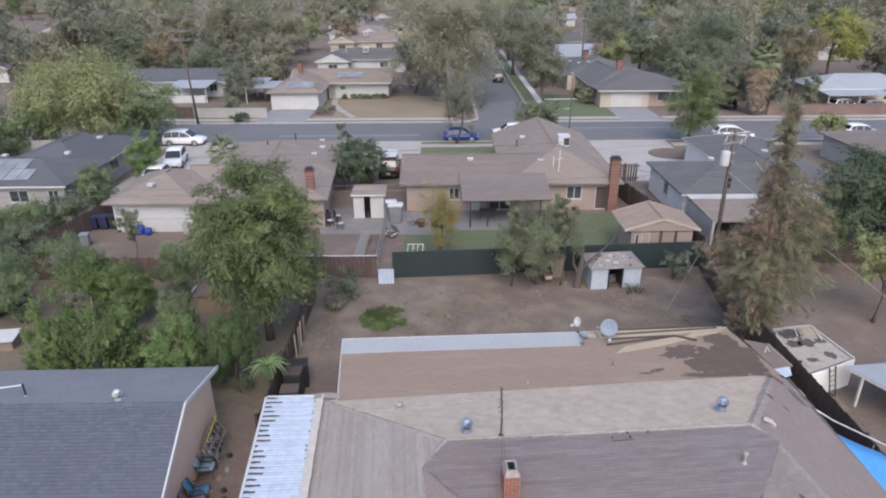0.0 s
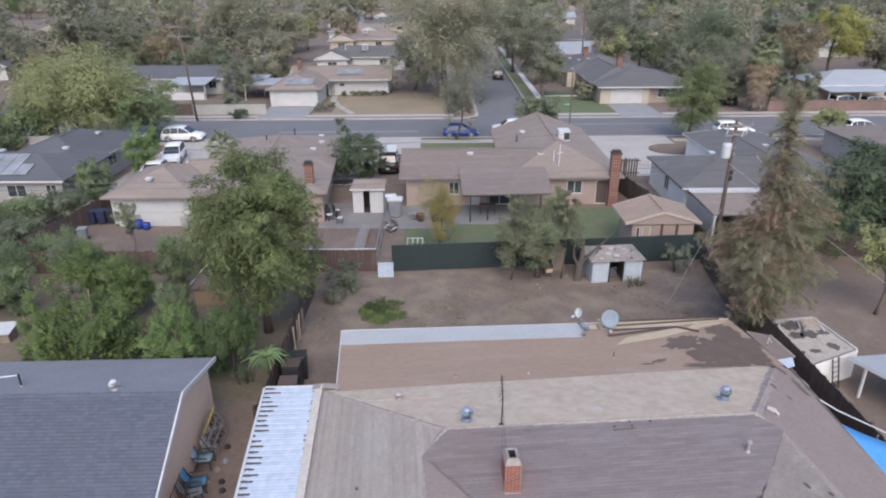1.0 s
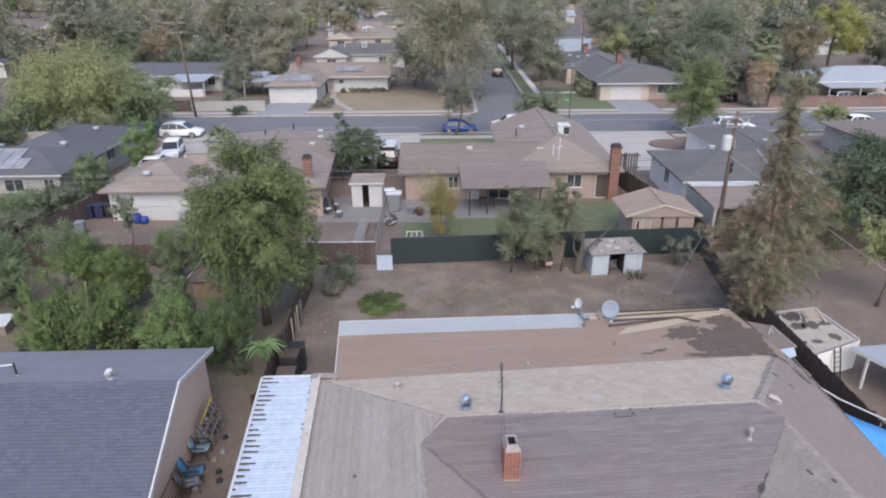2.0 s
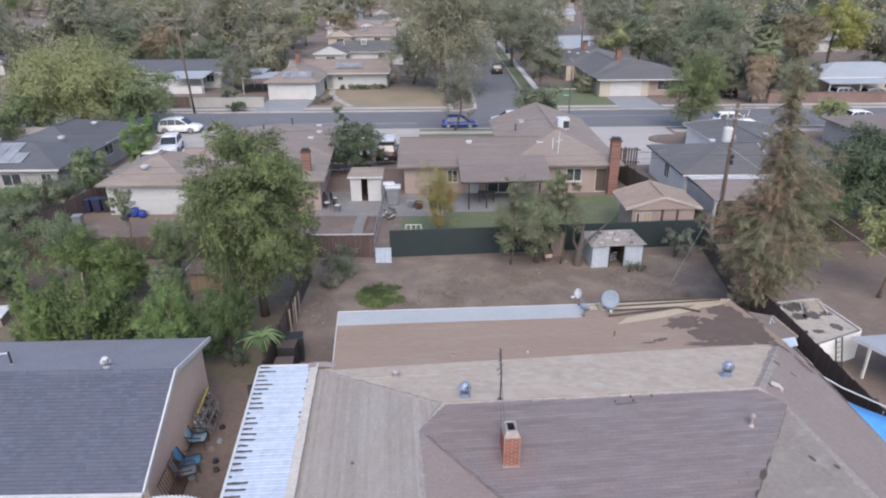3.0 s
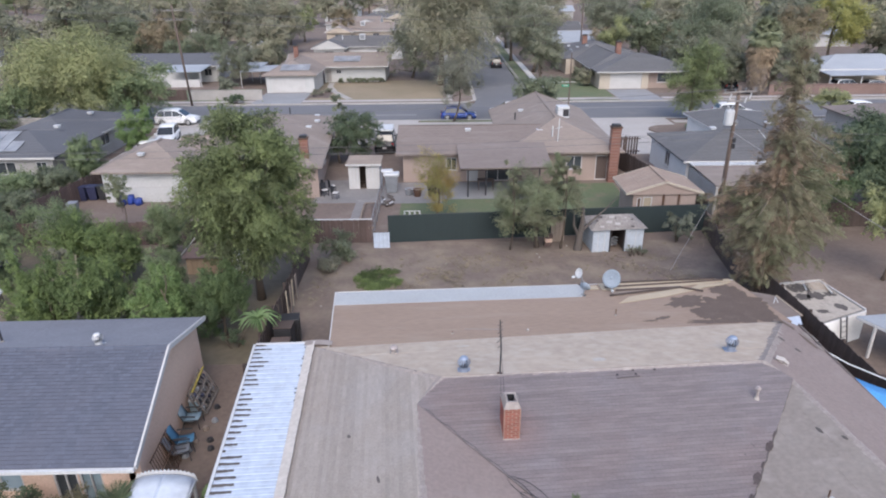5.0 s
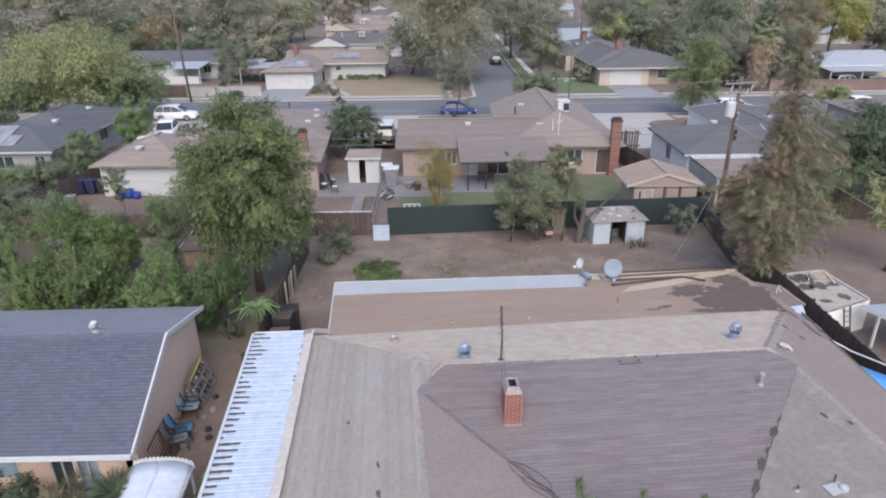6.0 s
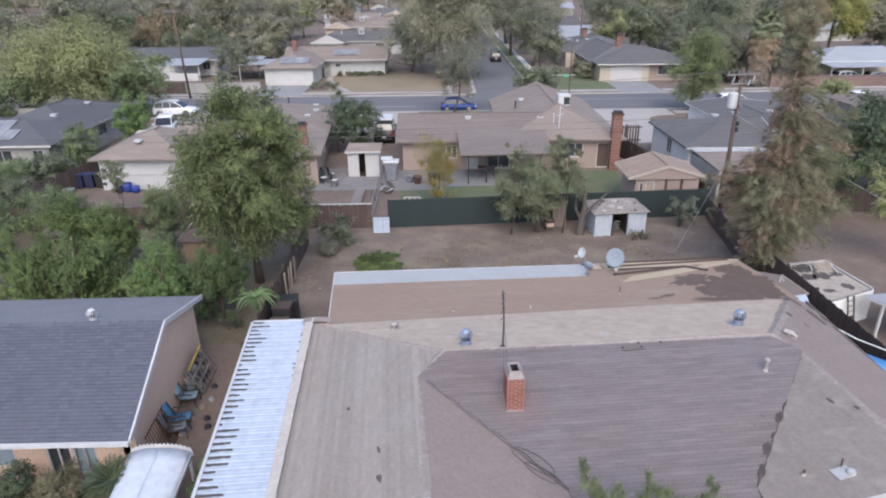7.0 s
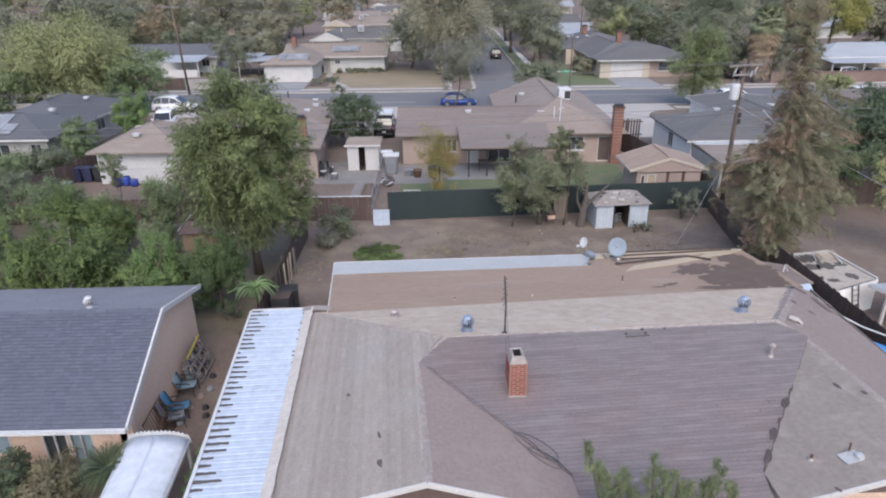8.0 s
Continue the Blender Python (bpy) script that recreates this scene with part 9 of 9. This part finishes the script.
# bins, barrels and yard clutter
def bin_(at, s, h, mat, label, turn=0):
    ob = thing("wheeled_bin", label, "bin", "wheeled bins", at=at, turn=turn)
    b = [(-s * 0.42, -s * 0.42), (s * 0.42, -s * 0.42), (s * 0.42, s * 0.42), (-s * 0.42, s * 0.42)]
    t = [(x * 1.18, y * 1.18) for x, y in b]
    g = Geo().add([(x, y, 0.05) for x, y in b] + [(x, y, h * 0.9) for x, y in t], [(0, 3, 2, 1), (4, 5, 6, 7)] + [(i, (i + 1) % 4, (i + 1) % 4 + 4, i + 4) for i in range(4)])
    part("body", g, mat, ob, bevel=0.02)
    part("lid", Geo().box((0, -0.03, h * 0.95), (s * 1.08, s * 1.1, 0.08)), mat, ob, bevel=0.025)
    for sx in (-1, 1):
        part("wheel", Geo().tube([(sx * s * 0.42 - 0.03, s * 0.42, 0.11), (sx * s * 0.42 + 0.03, s * 0.42, 0.11)], 0.11, 12), RUBBER, ob)
    return ob


for k in range(3):
    bin_((-27.0 + k * 0.72, 45.9 + 0.1 * k, 0), 0.66, 1.15, NAVY_PLASTIC if k < 2 else DARK_METAL, "navy wheeled bin beside the garage" if k < 2 else "black wheeled bin beside the garage", 5 * k)
bin_((-26.0, 42.6, 0), 0.62, 1.0, GREY_PLASTIC, "grey-blue wheeled bin by the fence", 10)
for k in range(3):
    ob = thing("barrel", "bright blue plastic barrel against the white garage", "barrel", "blue barrels", at=(-23.6 + 0.6 * k, 44.75 + 0.16 * (k % 2), 0))
    part("body", Geo().lathe((0, 0, 0), [(0, 0), (0.26, 0.0), (0.29, 0.2), (0.27, 0.3), (0.29, 0.45), (0.26, 0.66 - 0.2 * (k == 2)), (0, 0.66 - 0.2 * (k == 2))], 14), BLUE_PLASTIC, ob, smooth=True)
    part("rim", Geo().lathe((0, 0, 0.62 - 0.2 * (k == 2)), [(0.27, 0), (0.28, 0.05), (0.25, 0.06)], 14), BLUE_PLASTIC, ob)
bin_((-19.4, 44.6, 0), 0.5, 1.0, GREY_STUCCO, "grey metal bin at the garage corner")
gb = thing("covered_bin", "dark grey wheeled bin under a rumpled white cover", "bin", at=(-3.85, 47.0, 0.02))
part("body", Geo().add([(-0.36, -0.3, 0.04), (0.36, -0.3, 0.04), (0.36, 0.3, 0.04), (-0.36, 0.3, 0.04), (-0.5, -0.4, 1.36), (0.5, -0.4, 1.36), (0.5, 0.4, 1.36), (-0.5, 0.4, 1.36)], [(0, 3, 2, 1), (4, 5, 6, 7), (0, 1, 5, 4), (1, 2, 6, 5), (2, 3, 7, 6), (3, 0, 4, 7)]), GREY_PLASTIC, gb, bevel=0.03)
part("cover", Geo().box((0, 0, 1.45), (1.2, 0.85, 0.22)), WHITE_METAL, gb, "rumpled white cover", bevel=0.06)
part("cover", Geo().box((-0.35, 0.3, 1.62), (0.9, 0.6, 0.18), 8), WHITE_METAL, gb, bevel=0.06)
for x, y, mat, h in ((-1.85, 46.0, RUST, 0.55), (-0.75, 46.0, DARK_METAL, 0.75), (-2.5, 46.4, GREY_PLASTIC, 0.45)):
    pp = thing("planter", "round planter pot on the back slab", "planter", "planters", at=(x, y, 0.02))
    part("pot", Geo().lathe((0, 0, 0), [(0, 0), (0.24, 0), (0.34, h * 0.9), (0.36, h), (0.30, h), (0.28, h - 0.06), (0, h - 0.06)], 14), mat, pp, smooth=False)
    part("soil", Geo().lathe((0, 0, h - 0.07), [(0.29, 0), (0, 0.03)], 14), DIRT, pp)
bk_ = thing("firewood_heap", "heap of dark scrap and firewood by the wire fence", "heap", at=(-4.0, 44.6, 0))
for k in range(14):
    a = random.uniform(0, 3.1)
    x, y, z = random.uniform(-0.35, 0.35), random.uniform(-0.9, 0.9), 0.07 + 0.05 * (k // 3)
    part("log", Geo().tube([(x - 0.35 * math.cos(a), y - 0.35 * math.sin(a), z), (x + 0.35 * math.cos(a), y + 0.35 * math.sin(a), z + 0.03)], 0.055, 6), (WOOD_DARK, GREY_BARK, WHITE_METAL)[k % 7 // 3], bk_)
fd = thing("trellis", "white tubular trellis lying on the grass", "trellis", at=(-2.1, 41.3, 0.02))
for k in range(4):
    part("tube", Geo().tube([(-0.55 + 0.35 * k, -0.3, 0.0), (-0.5 + 0.35 * k, 0.0, 0.5), (-0.4 + 0.35 * k, 0.3, 0.0)], 0.03, 6), WHITE_METAL, fd)
part("bar", Geo().tube([(-0.55, 0, 0.5), (0.6, 0, 0.5)], 0.03, 6), WHITE_METAL, fd)
for k, (x, y) in enumerate(((-9.35, 47.0), (-8.9, 46.3), (-8.0, 45.6), (-8.5, 47.3))):
    ob = thing("garden_chair", "small dark garden chair with a white cushion", "chair", "garden chairs", at=(x, y, 0.02), turn=40 * k)
    part("seat", Geo().box((0, 0, 0.42), (0.45, 0.45, 0.05)), DARK_METAL, ob, bevel=0.01)
    part("backrest", Geo().box((0, 0.22, 0.72), (0.45, 0.04, 0.55), 0, -8), DARK_METAL, ob, bevel=0.01)
    part("cushion", Geo().box((0, -0.02, 0.47), (0.40, 0.40, 0.06)), WHITE_PAINT, ob, bevel=0.02)
    for sx in (-1, 1):
        for sy in (-1, 1):
            part("leg", Geo().span((sx * 0.2 - 0.015, sy * 0.2 - 0.015, 0), (sx * 0.2 + 0.015, sy * 0.2 + 0.015, 0.42)), DARK_METAL, ob)
pt_ = thing("garden_bed", "edged planting bed of bare reddish soil", "bed", at=(-5.15, 42.0, 0))
part("soil", Geo().span((-0.45, -2.6, 0), (0.55, 2.2, 0.10)), DARK_SOIL, pt_, bevel=0.04)
md = Geo()
for j in range(9):
    for i in range(9):
        u, v = i / 8 - 0.5, j / 8 - 0.5
        md.v.append((0.05 + u * 0.9, 0.6 + v * 2.6, 0.09 + 0.45 * max(0, 1 - 4 * (u * u + v * v)) * (1 + 0.5 * noise.noise((u * 6, v * 6, 1)))))
md.f = [(j * 9 + i, j * 9 + i + 1, (j + 1) * 9 + i + 1, (j + 1) * 9 + i) for j in range(8) for i in range(8)]
part("mound", md, DARK_SOIL, pt_, "mound of dark raked soil", smooth=True)
for y in (-2.62, 2.2):
    part("edging", Geo().span((-0.5, y, 0), (0.6, y + 0.06, 0.16)), WOOD_GREY, pt_)
for x in (-0.51, 0.55):
    part("edging", Geo().span((x, -2.56, 0), (x + 0.06, 2.2, 0.16)), WOOD_GREY, pt_)
wt = thing("play_house", "small white playhouse on stilts behind the trees", "playhouse", at=(-33.2, 122, 0))
part("wall", Geo().span((-1.35, -1.3, 1.4), (1.35, 1.3, 4.0)), WHITE_PAINT, wt)
part("roof", Geo().slab([(-1.65, -1.6, 3.95), (0, -1.6, 4.9), (0, 1.6, 4.9), (-1.65, 1.6, 3.95)], 0.1), WHITE_METAL, wt)
part("roof", Geo().slab([(0, -1.6, 4.9), (1.65, -1.6, 3.95), (1.65, 1.6, 3.95), (0, 1.6, 4.9)], 0.1), WHITE_METAL, wt)
part("window", Geo().span((-0.35, -1.34, 2.5), (0.35, -1.3, 3.2)), GLASS, wt)
for sx in (-1.2, 1.2):
    for sy in (-1.15, 1.15):
        part("stilt", Geo().span((sx - 0.1, sy - 0.1, 0), (sx + 0.1, sy + 0.1, 1.4)), WOOD_GREY, wt)

# ---- poles and wires ----
def utility_pole(x, y, h, arms, label, lean=(0, 0), r=0.15):
    ob = thing("utility_pole", label, "utility pole", at=(x, y, -0.02))
    part("pole", Geo().tube([(0, 0, 0), (lean[0] * 0.5, lean[1] * 0.5, h / 2), (lean[0], lean[1], h)], [r, r * 0.85, r * 0.68], 10), POLE_WOOD, ob, smooth=True)
    for z, w, d in arms:
        k = z / h
        c = (lean[0] * k, lean[1] * k - 0.16, z)
        arm = part("crossarm", Geo().beam((c[0] - w / 2 * math.cos(d), c[1] - w / 2 * math.sin(d), z), (c[0] + w / 2 * math.cos(d), c[1] + w / 2 * math.sin(d), z), 0.08, 0.09), ARM_WOOD, ob)
        for i in range(4):
            t = -0.46 + 0.92 * i / 3
            part("insulator", Geo().lathe((c[0] + w * t * math.cos(d), c[1] + w * t * math.sin(d), z + 0.06), [(0.02, 0), (0.05, 0.04), (0.035, 0.09), (0.05, 0.13), (0, 0.17)], 8), GREY_PLASTIC, arm)
    return ob


up = utility_pole(18.10, 39.3, 9.1, ((8.75, 2.3, 0.25), (8.2, 1.6, 0.25), (6.9, 1.0, 1.4)), "weathered power pole with a transformer", r=0.15)
tr = part("transformer", Geo().lathe((-0.42, -0.15, 6.75), [(0, 0), (0.27, 0.0), (0.29, 0.06), (0.29, 0.82), (0.25, 0.92), (0, 0.95)], 16), WHITE_METAL, up, "white cylindrical transformer", smooth=False)
for dx in (-0.12, 0.12):
    part("bushing", Geo().lathe((-0.42 + dx, -0.15, 7.68), [(0.05, 0), (0.035, 0.1), (0.05, 0.16), (0, 0.26)], 8), GREY_PLASTIC, tr)
part("bracket", Geo().box((-0.2, -0.1, 7.2), (0.28, 0.08, 0.5)), DARK_METAL, up)
for dx, z in ((0.35, 8.1), (-0.6, 8.3), (0.6, 8.35)):
    part("fuse_cutout", Geo().tube([(dx, -0.2, z), (dx + 0.06, -0.25, z + 0.35)], 0.04, 7), WHITE_METAL, up)
for z in (5.4, 5.8):
    part("cable_box", Geo().box((0.14, -0.1, z), (0.16, 0.2, 0.3)), DARK_METAL, up)
utility_pole(-32.4, 83.9, 12.2, ((11.6, 2.6, 0.1), (10.5, 2.2, 0.1)), "tall leaning timber street pole with two crossarms", lean=(-0.6, 0.0))
utility_pole(-79.5, 130, 11.2, ((10.6, 2.2, 0.1),), "distant leaning timber pole", lean=(-1.4, 0))
utility_pole(-35.2, 152, 12.5, ((12, 2.4, 0.1), (11, 2.2, 0.1)), "distant timber pole with crossarms")
utility_pole(27.5, 131, 10.0, ((9.6, 2.4, 0.1),), "distant pole behind the grey roofs")
sl_ = thing("street_lamp", "grey street pole with a green name sign", "street lamp", at=(14.35, 72.5, 0.0))
part("pole", Geo().tube([(0, 0, 0), (0, 0, 7.4)], [0.085, 0.06], 9), POLE_WOOD, sl_)
part("lamp_arm", Geo().tube([(0, 0, 7.2), (0.15, 0.6, 7.5), (0.2, 1.5, 7.55)], 0.035, 7), GREY_PLASTIC, sl_)
part("lamp_head", Geo().box((0.2, 1.75, 7.52), (0.26, 0.6, 0.14)), GREY_PLASTIC, sl_, bevel=0.03)
part("sign", Geo().box((-0.45, 0, 3.85), (0.8, 0.03, 0.24)), SIGN_GREEN, sl_, "green street name sign")
part("sign_bar", Geo().box((-0.45, -0.02, 3.85), (0.5, 0.01, 0.07)), WHITE_PAINT, sl_)


def wire(points, sag, r=0.006, label="grey overhead wire between the poles", mat=WIRE_GREY):
    path = []
    for a, b in zip(points, points[1:]):
        a, b = Vector(a), Vector(b)
        path += [a.lerp(b, i / 14) - Vector((0, 0, sag * 4 * (i / 14) * (1 - i / 14))) for i in range(14)]
    path.append(Vector(points[-1]))
    return whole("overhead_wire", Geo().tube(path, r, 5), mat, label, "wire", "overhead wires")


for z, dx in ((8.95, -1.0), (8.95, 0.3), (8.95, 1.0), (8.4, 0.5)):
    wire([(-62 + dx, 37 + dx * 0.3, z), (18.1 + dx, 39.15 + dx * 0.25, z), (90 + dx, 41 + dx * 0.3, z)], 1.3)
for z in (6.3, 5.9):
    wire([(-62, 37.5, z), (18.1, 39.1, z), (90, 41, z)], 0.7, 0.014, "grey telephone cable on the poles")
wire([(18.1, 39.2, 5.9), (13.6, 49.3, 3.9)], 0.3, 0.012, "service wire from the pole to the tan house")
wire([(18.1, 39.2, 6.4), (22.5, 52.5, 3.5)], 0.3, 0.012, "service wire from the pole to the white house")
wire([(18.05, 39.2, 6.3), (18.11, 24.0, 5.68), (18.2, 8.0, 5.2)], 0.04, 0.013, "pale service wire over the east yard", WIRE_PALE)
wire([(18.05, 39.2, 3.3), (12.75, 32.4, 0.0)], 0.03, 0.010, "steel guy wire from the pole to the yard", WIRE_PALE)
for z, dx in ((11.8, -1.1), (11.8, 1.1), (10.7, -0.9), (10.7, 0.9)):
    wire([(-79.5, 130, z - 1.2), (-32.9 + dx, 83.9, z), (14.4, 82, z - 1.0)], 0.9, 0.014, "grey wire along the far side of the street")
wire([(-35.2, 152, 12.2), (27.5, 131, 9.8), (95, 128, 9.6)], 1.6, 0.02, "distant wire behind the grey roofs")

# ---- vehicles ----
def vehicle(name, label, at, turn, L, Wd, Ht, paint, kind="suv", roof=None):
    """A parked car lofted from its side profile; nose towards its own +x."""
    ob = thing(name, label, "car", "parked vehicles", at=at, turn=turn)
    belt, floor_ = Ht * 0.56, 0.2
    hw = Wd / 2
    st_ = [(-0.5, 0.34, belt * 0.86, 0.80), (-0.485, 0.24, belt * 0.97, 0.93), (-0.40, floor_, belt * 1.02, 1.0), (-0.1, floor_, belt, 1.0), (0.18, floor_, belt * 0.98, 1.0), (0.27, floor_, belt * 0.95, 0.99), (0.40, 0.22, belt * 0.86, 0.97), (0.475, 0.26, belt * 0.74, 0.88), (0.5, 0.34, belt * 0.62, 0.74)]
    g = Geo()
    for s, zl, zt, w in st_:
        x, y = s * L, hw * w
        g.v += [(x, -y * 0.92, zl), (x, -y, zl + 0.14), (x, -y, zl * 0.4 + zt * 0.6), (x, -y * 0.94, zt), (x, -y * 0.5, zt + 0.03), (x, y * 0.5, zt + 0.03), (x, y * 0.94, zt), (x, y, zl * 0.4 + zt * 0.6), (x, y, zl + 0.14), (x, y * 0.92, zl)]
    n = 10
    g.f = [(i * n + k, i * n + (k + 1) % n, (i + 1) * n + (k + 1) % n, (i + 1) * n + k) for i in range(len(st_) - 1) for k in range(n)]
    g.f += [tuple(range(n - 1, -1, -1)), tuple((len(st_) - 1) * n + k for k in range(n))]
    body = part("body", g, paint, ob, smooth=True)
    rear = -0.47 if kind == "suv" else -0.42
    cab = [(rear, 0.02), (rear + 0.035, 0.45), (rear + 0.085, 0.84), (rear + 0.17, 0.97), (-0.14, 1.0), (0.0, 0.97), (0.075, 0.82), (0.15, 0.5), (0.255, 0.0)]
    top = Ht - belt
    g = Geo()
    for s, k in cab:
        z = belt + top * k - 0.01
        yb, yt = hw * 0.93, hw * (0.93 - 0.20 * k)
        g.v += [(s * L, -yb, belt - 0.03), (s * L, -yt, z), (s * L, -yt * 0.6, z + 0.025 * k), (s * L, yt * 0.6, z + 0.025 * k), (s * L, yt, z), (s * L, yb, belt - 0.03)]
    g.f = [(i * 6 + k, i * 6 + k + 1, (i + 1) * 6 + k + 1, (i + 1) * 6 + k) for i in range(len(cab) - 1) for k in range(5)]
    part("cabin", g, roof or paint, ob, smooth=True)

    def pane(nm, pts):
        part(nm, Geo().add(pts, [tuple(range(len(pts)))]), CAR_GLASS, ob)

    def edge(s, k, side):
        kk = np.interp(s, [c[0] for c in cab], [c[1] for c in cab])
        yb, yt = hw * 0.93, hw * (0.93 - 0.20 * kk)
        f = k / max(kk, 1e-3)
        return (s * L, side * ((yb + (yt - yb) * f) + 0.012), belt + top * k - 0.01)

    for side in (-1, 1):
        for s0, s1 in ((rear + 0.05, -0.245), (-0.235, -0.058), (-0.045, 0.20)):
            high = [np.interp(s0 + (s1 - s0) * j / 4, [c[0] for c in cab], [c[1] for c in cab]) for j in range(5)]
            pane("side_window", [edge(s0, 0.08, side), edge(s1, 0.08, side)] + [edge(s0 + (s1 - s0) * j / 4, max(high[j] * 0.86, 0.1), side) for j in range(4, -1, -1)])
    wy = hw * 0.78
    pane("windscreen", [(0.252 * L, -hw * 0.82, belt + 0.04), (0.252 * L, hw * 0.82, belt + 0.04), (0.165 * L, hw * 0.78, belt + top * 0.47), (0.09 * L, wy * 0.93, belt + top * 0.83), (0.09 * L, -wy * 0.93, belt + top * 0.83), (0.165 * L, -hw * 0.78, belt + top * 0.47)])
    pane("rear_window", [((rear + 0.006) * L, hw * 0.8, belt + top * 0.18), ((rear + 0.006) * L, -hw * 0.8, belt + top * 0.18), ((rear + 0.07) * L, -wy * 0.88, belt + top * 0.80), ((rear + 0.07) * L, wy * 0.88, belt + top * 0.80)])
    for sx in (-0.315, 0.30):
        for side in (-1, 1):
            w = part("wheel", Geo().tube([(sx * L, side * (hw - 0.19), 0.33), (sx * L, side * (hw + 0.01), 0.33)], 0.33, 18), RUBBER, ob)
            part("rim", Geo().lathe((0, 0, 0), [(0, 0.03), (0.08, 0.035), (0.2, 0.02), (0.23, 0.0)], 14), CAR_SILVER, w).matrix_basis = pose(sx * L, side * (hw + 0.012), 0.33, 90 * -side, 0, 0) if side > 0 else pose(sx * L, side * (hw + 0.012), 0.33, 90, 0, 0)
            part("wheel_arch", Geo().tube([(sx * L + 0.40 * math.cos(a * math.pi / 8), side * (hw + 0.005), 0.33 + 0.40 * math.sin(a * math.pi / 8)) for a in range(9)], 0.03, 5), DARK_METAL, ob)
    for side in (-1, 1):
        part("headlight", Geo().box((0.475 * L, side * hw * 0.66, belt * 0.70), (0.16, 0.32, 0.13)), WHITE_METAL, ob, bevel=0.02)
        part("tail_light", Geo().box((-0.488 * L, side * hw * 0.78, belt * 0.86), (0.08, 0.20, 0.30)), LAMP_RED, ob, bevel=0.02)
        part("mirror", Geo().box((0.14 * L, side * (hw + 0.08), belt + 0.08), (0.12, 0.18, 0.12)), paint, ob, bevel=0.02)
        part("sill", Geo().span((-0.24 * L, side * hw * 0.96 - 0.03, 0.18), (0.22 * L, side * hw * 0.96 + 0.03, 0.30)), DARK_METAL, ob)
        for s in (-0.06, 0.125):
            part("door_line", Geo().span((s * L, side * (hw + 0.003) - 0.003, 0.35), (s * L + 0.012, side * (hw + 0.003) + 0.003, belt * 0.94)), DARK_METAL, ob)
    part("bumper", Geo().box((0.492 * L, 0, 0.38), (0.09, Wd * 0.72, 0.16)), DARK_METAL, ob, bevel=0.02)
    part("bumper", Geo().box((-0.497 * L, 0, 0.42), (0.07, Wd * 0.78, 0.16)), DARK_METAL, ob, bevel=0.02)
    part("plate", Geo().box((-0.508 * L, 0, 0.62), (0.02, 0.34, 0.16)), WHITE_PAINT, ob)
    return ob


vehicle("car", "white sport utility car parked beside the kerb", (-29.9, 72.6, 0.02), 0, 4.7, 1.9, 1.72, CAR_WHITE)
vehicle("car", "white sport utility car nose-out on the driveway", (-27.7, 64.0, 0.02), -79, 4.4, 1.85, 1.68, CAR_WHITE)
vehicle("car", "white car behind the garage roof", (-27.2, 58.0, 0.02), -85, 4.4, 1.8, 1.5, CAR_WHITE, "hatch")
vehicle("car", "small blue hatchback parked at the kerb", (2.0, 74.3, -0.14), 0, 4.1, 1.7, 1.5, CAR_BLUE, "hatch")
vehicle("car", "white hatchback at the mouth of the side street", (8.0, 76.6, -0.14), 180, 4.3, 1.75, 1.5, CAR_WHITE, "hatch")
vehicle("car", "dark car parked up the side street", (9.9, 119, -0.14), 90, 4.6, 1.85, 1.7, CAR_BLACK)
vehicle("car", "dark van with a pale roof between two houses", (-5.3, 60.6, 0.016), 90, 4.8, 1.95, 1.9, CAR_BLACK, "suv")
# added slab stands in for the van's own white roof
rk = thing("roof_box", "white slab standing for the pale roof of the dark van", "roof box", at=(-5.3, 60.3, 1.93))
part("shell", Geo().box((0, 0, 0.11), (1.5, 2.4, 0.22)), WHITE_METAL, rk, bevel=0.07)
vehicle("car", "white car parked on the east street", (49.6, 75.2, -0.14), 0, 4.5, 1.8, 1.5, CAR_WHITE, "hatch")
vehicle("car", "dark car parked beside the skirted palm", (41.0, 92.8, 0.0), 80, 4.5, 1.8, 1.45, CAR_BLACK, "hatch")
vehicle("car", "white car at the kerb behind grey roofs", (34.0, 74.3, -0.14), 0, 4.6, 1.8, 1.6, CAR_WHITE)
vehicle("car", "white car under the pale carport", (56.3, 90.3, 0.0), 10, 4.5, 1.8, 1.6, CAR_WHITE)
vehicle("car", "silver car beside the pale carport", (60.2, 89.6, 0.0), 0, 4.5, 1.8, 1.5, CAR_SILVER, "hatch")
vehicle("car", "grey covered car under the garden trees", (-26.3, 32.6, 0.01), 80, 4.3, 1.8, 1.5, GREY_PLASTIC, "hatch")

# stones and litter on the bare dirt
stone = mesh_of("stone", Geo().lathe((0, 0, -0.01), [(0, 0.06), (0.05, 0.05), (0.075, 0.015), (0.07, -0.02)], 7), MORTAR)
for k in range(16):
    o = tagged(new("stone", stone), "small pale stone lying on the yard dirt", "stone", "yard stones")
    o.matrix_basis = pose(random.uniform(-7, 15), random.uniform(26.9, 36.3), 0.03, 0, 0, random.uniform(0, 360)) @ Matrix.Diagonal((random.uniform(0.5, 1.4), random.uniform(0.5, 1.4), random.uniform(0.5, 1.1), 1))
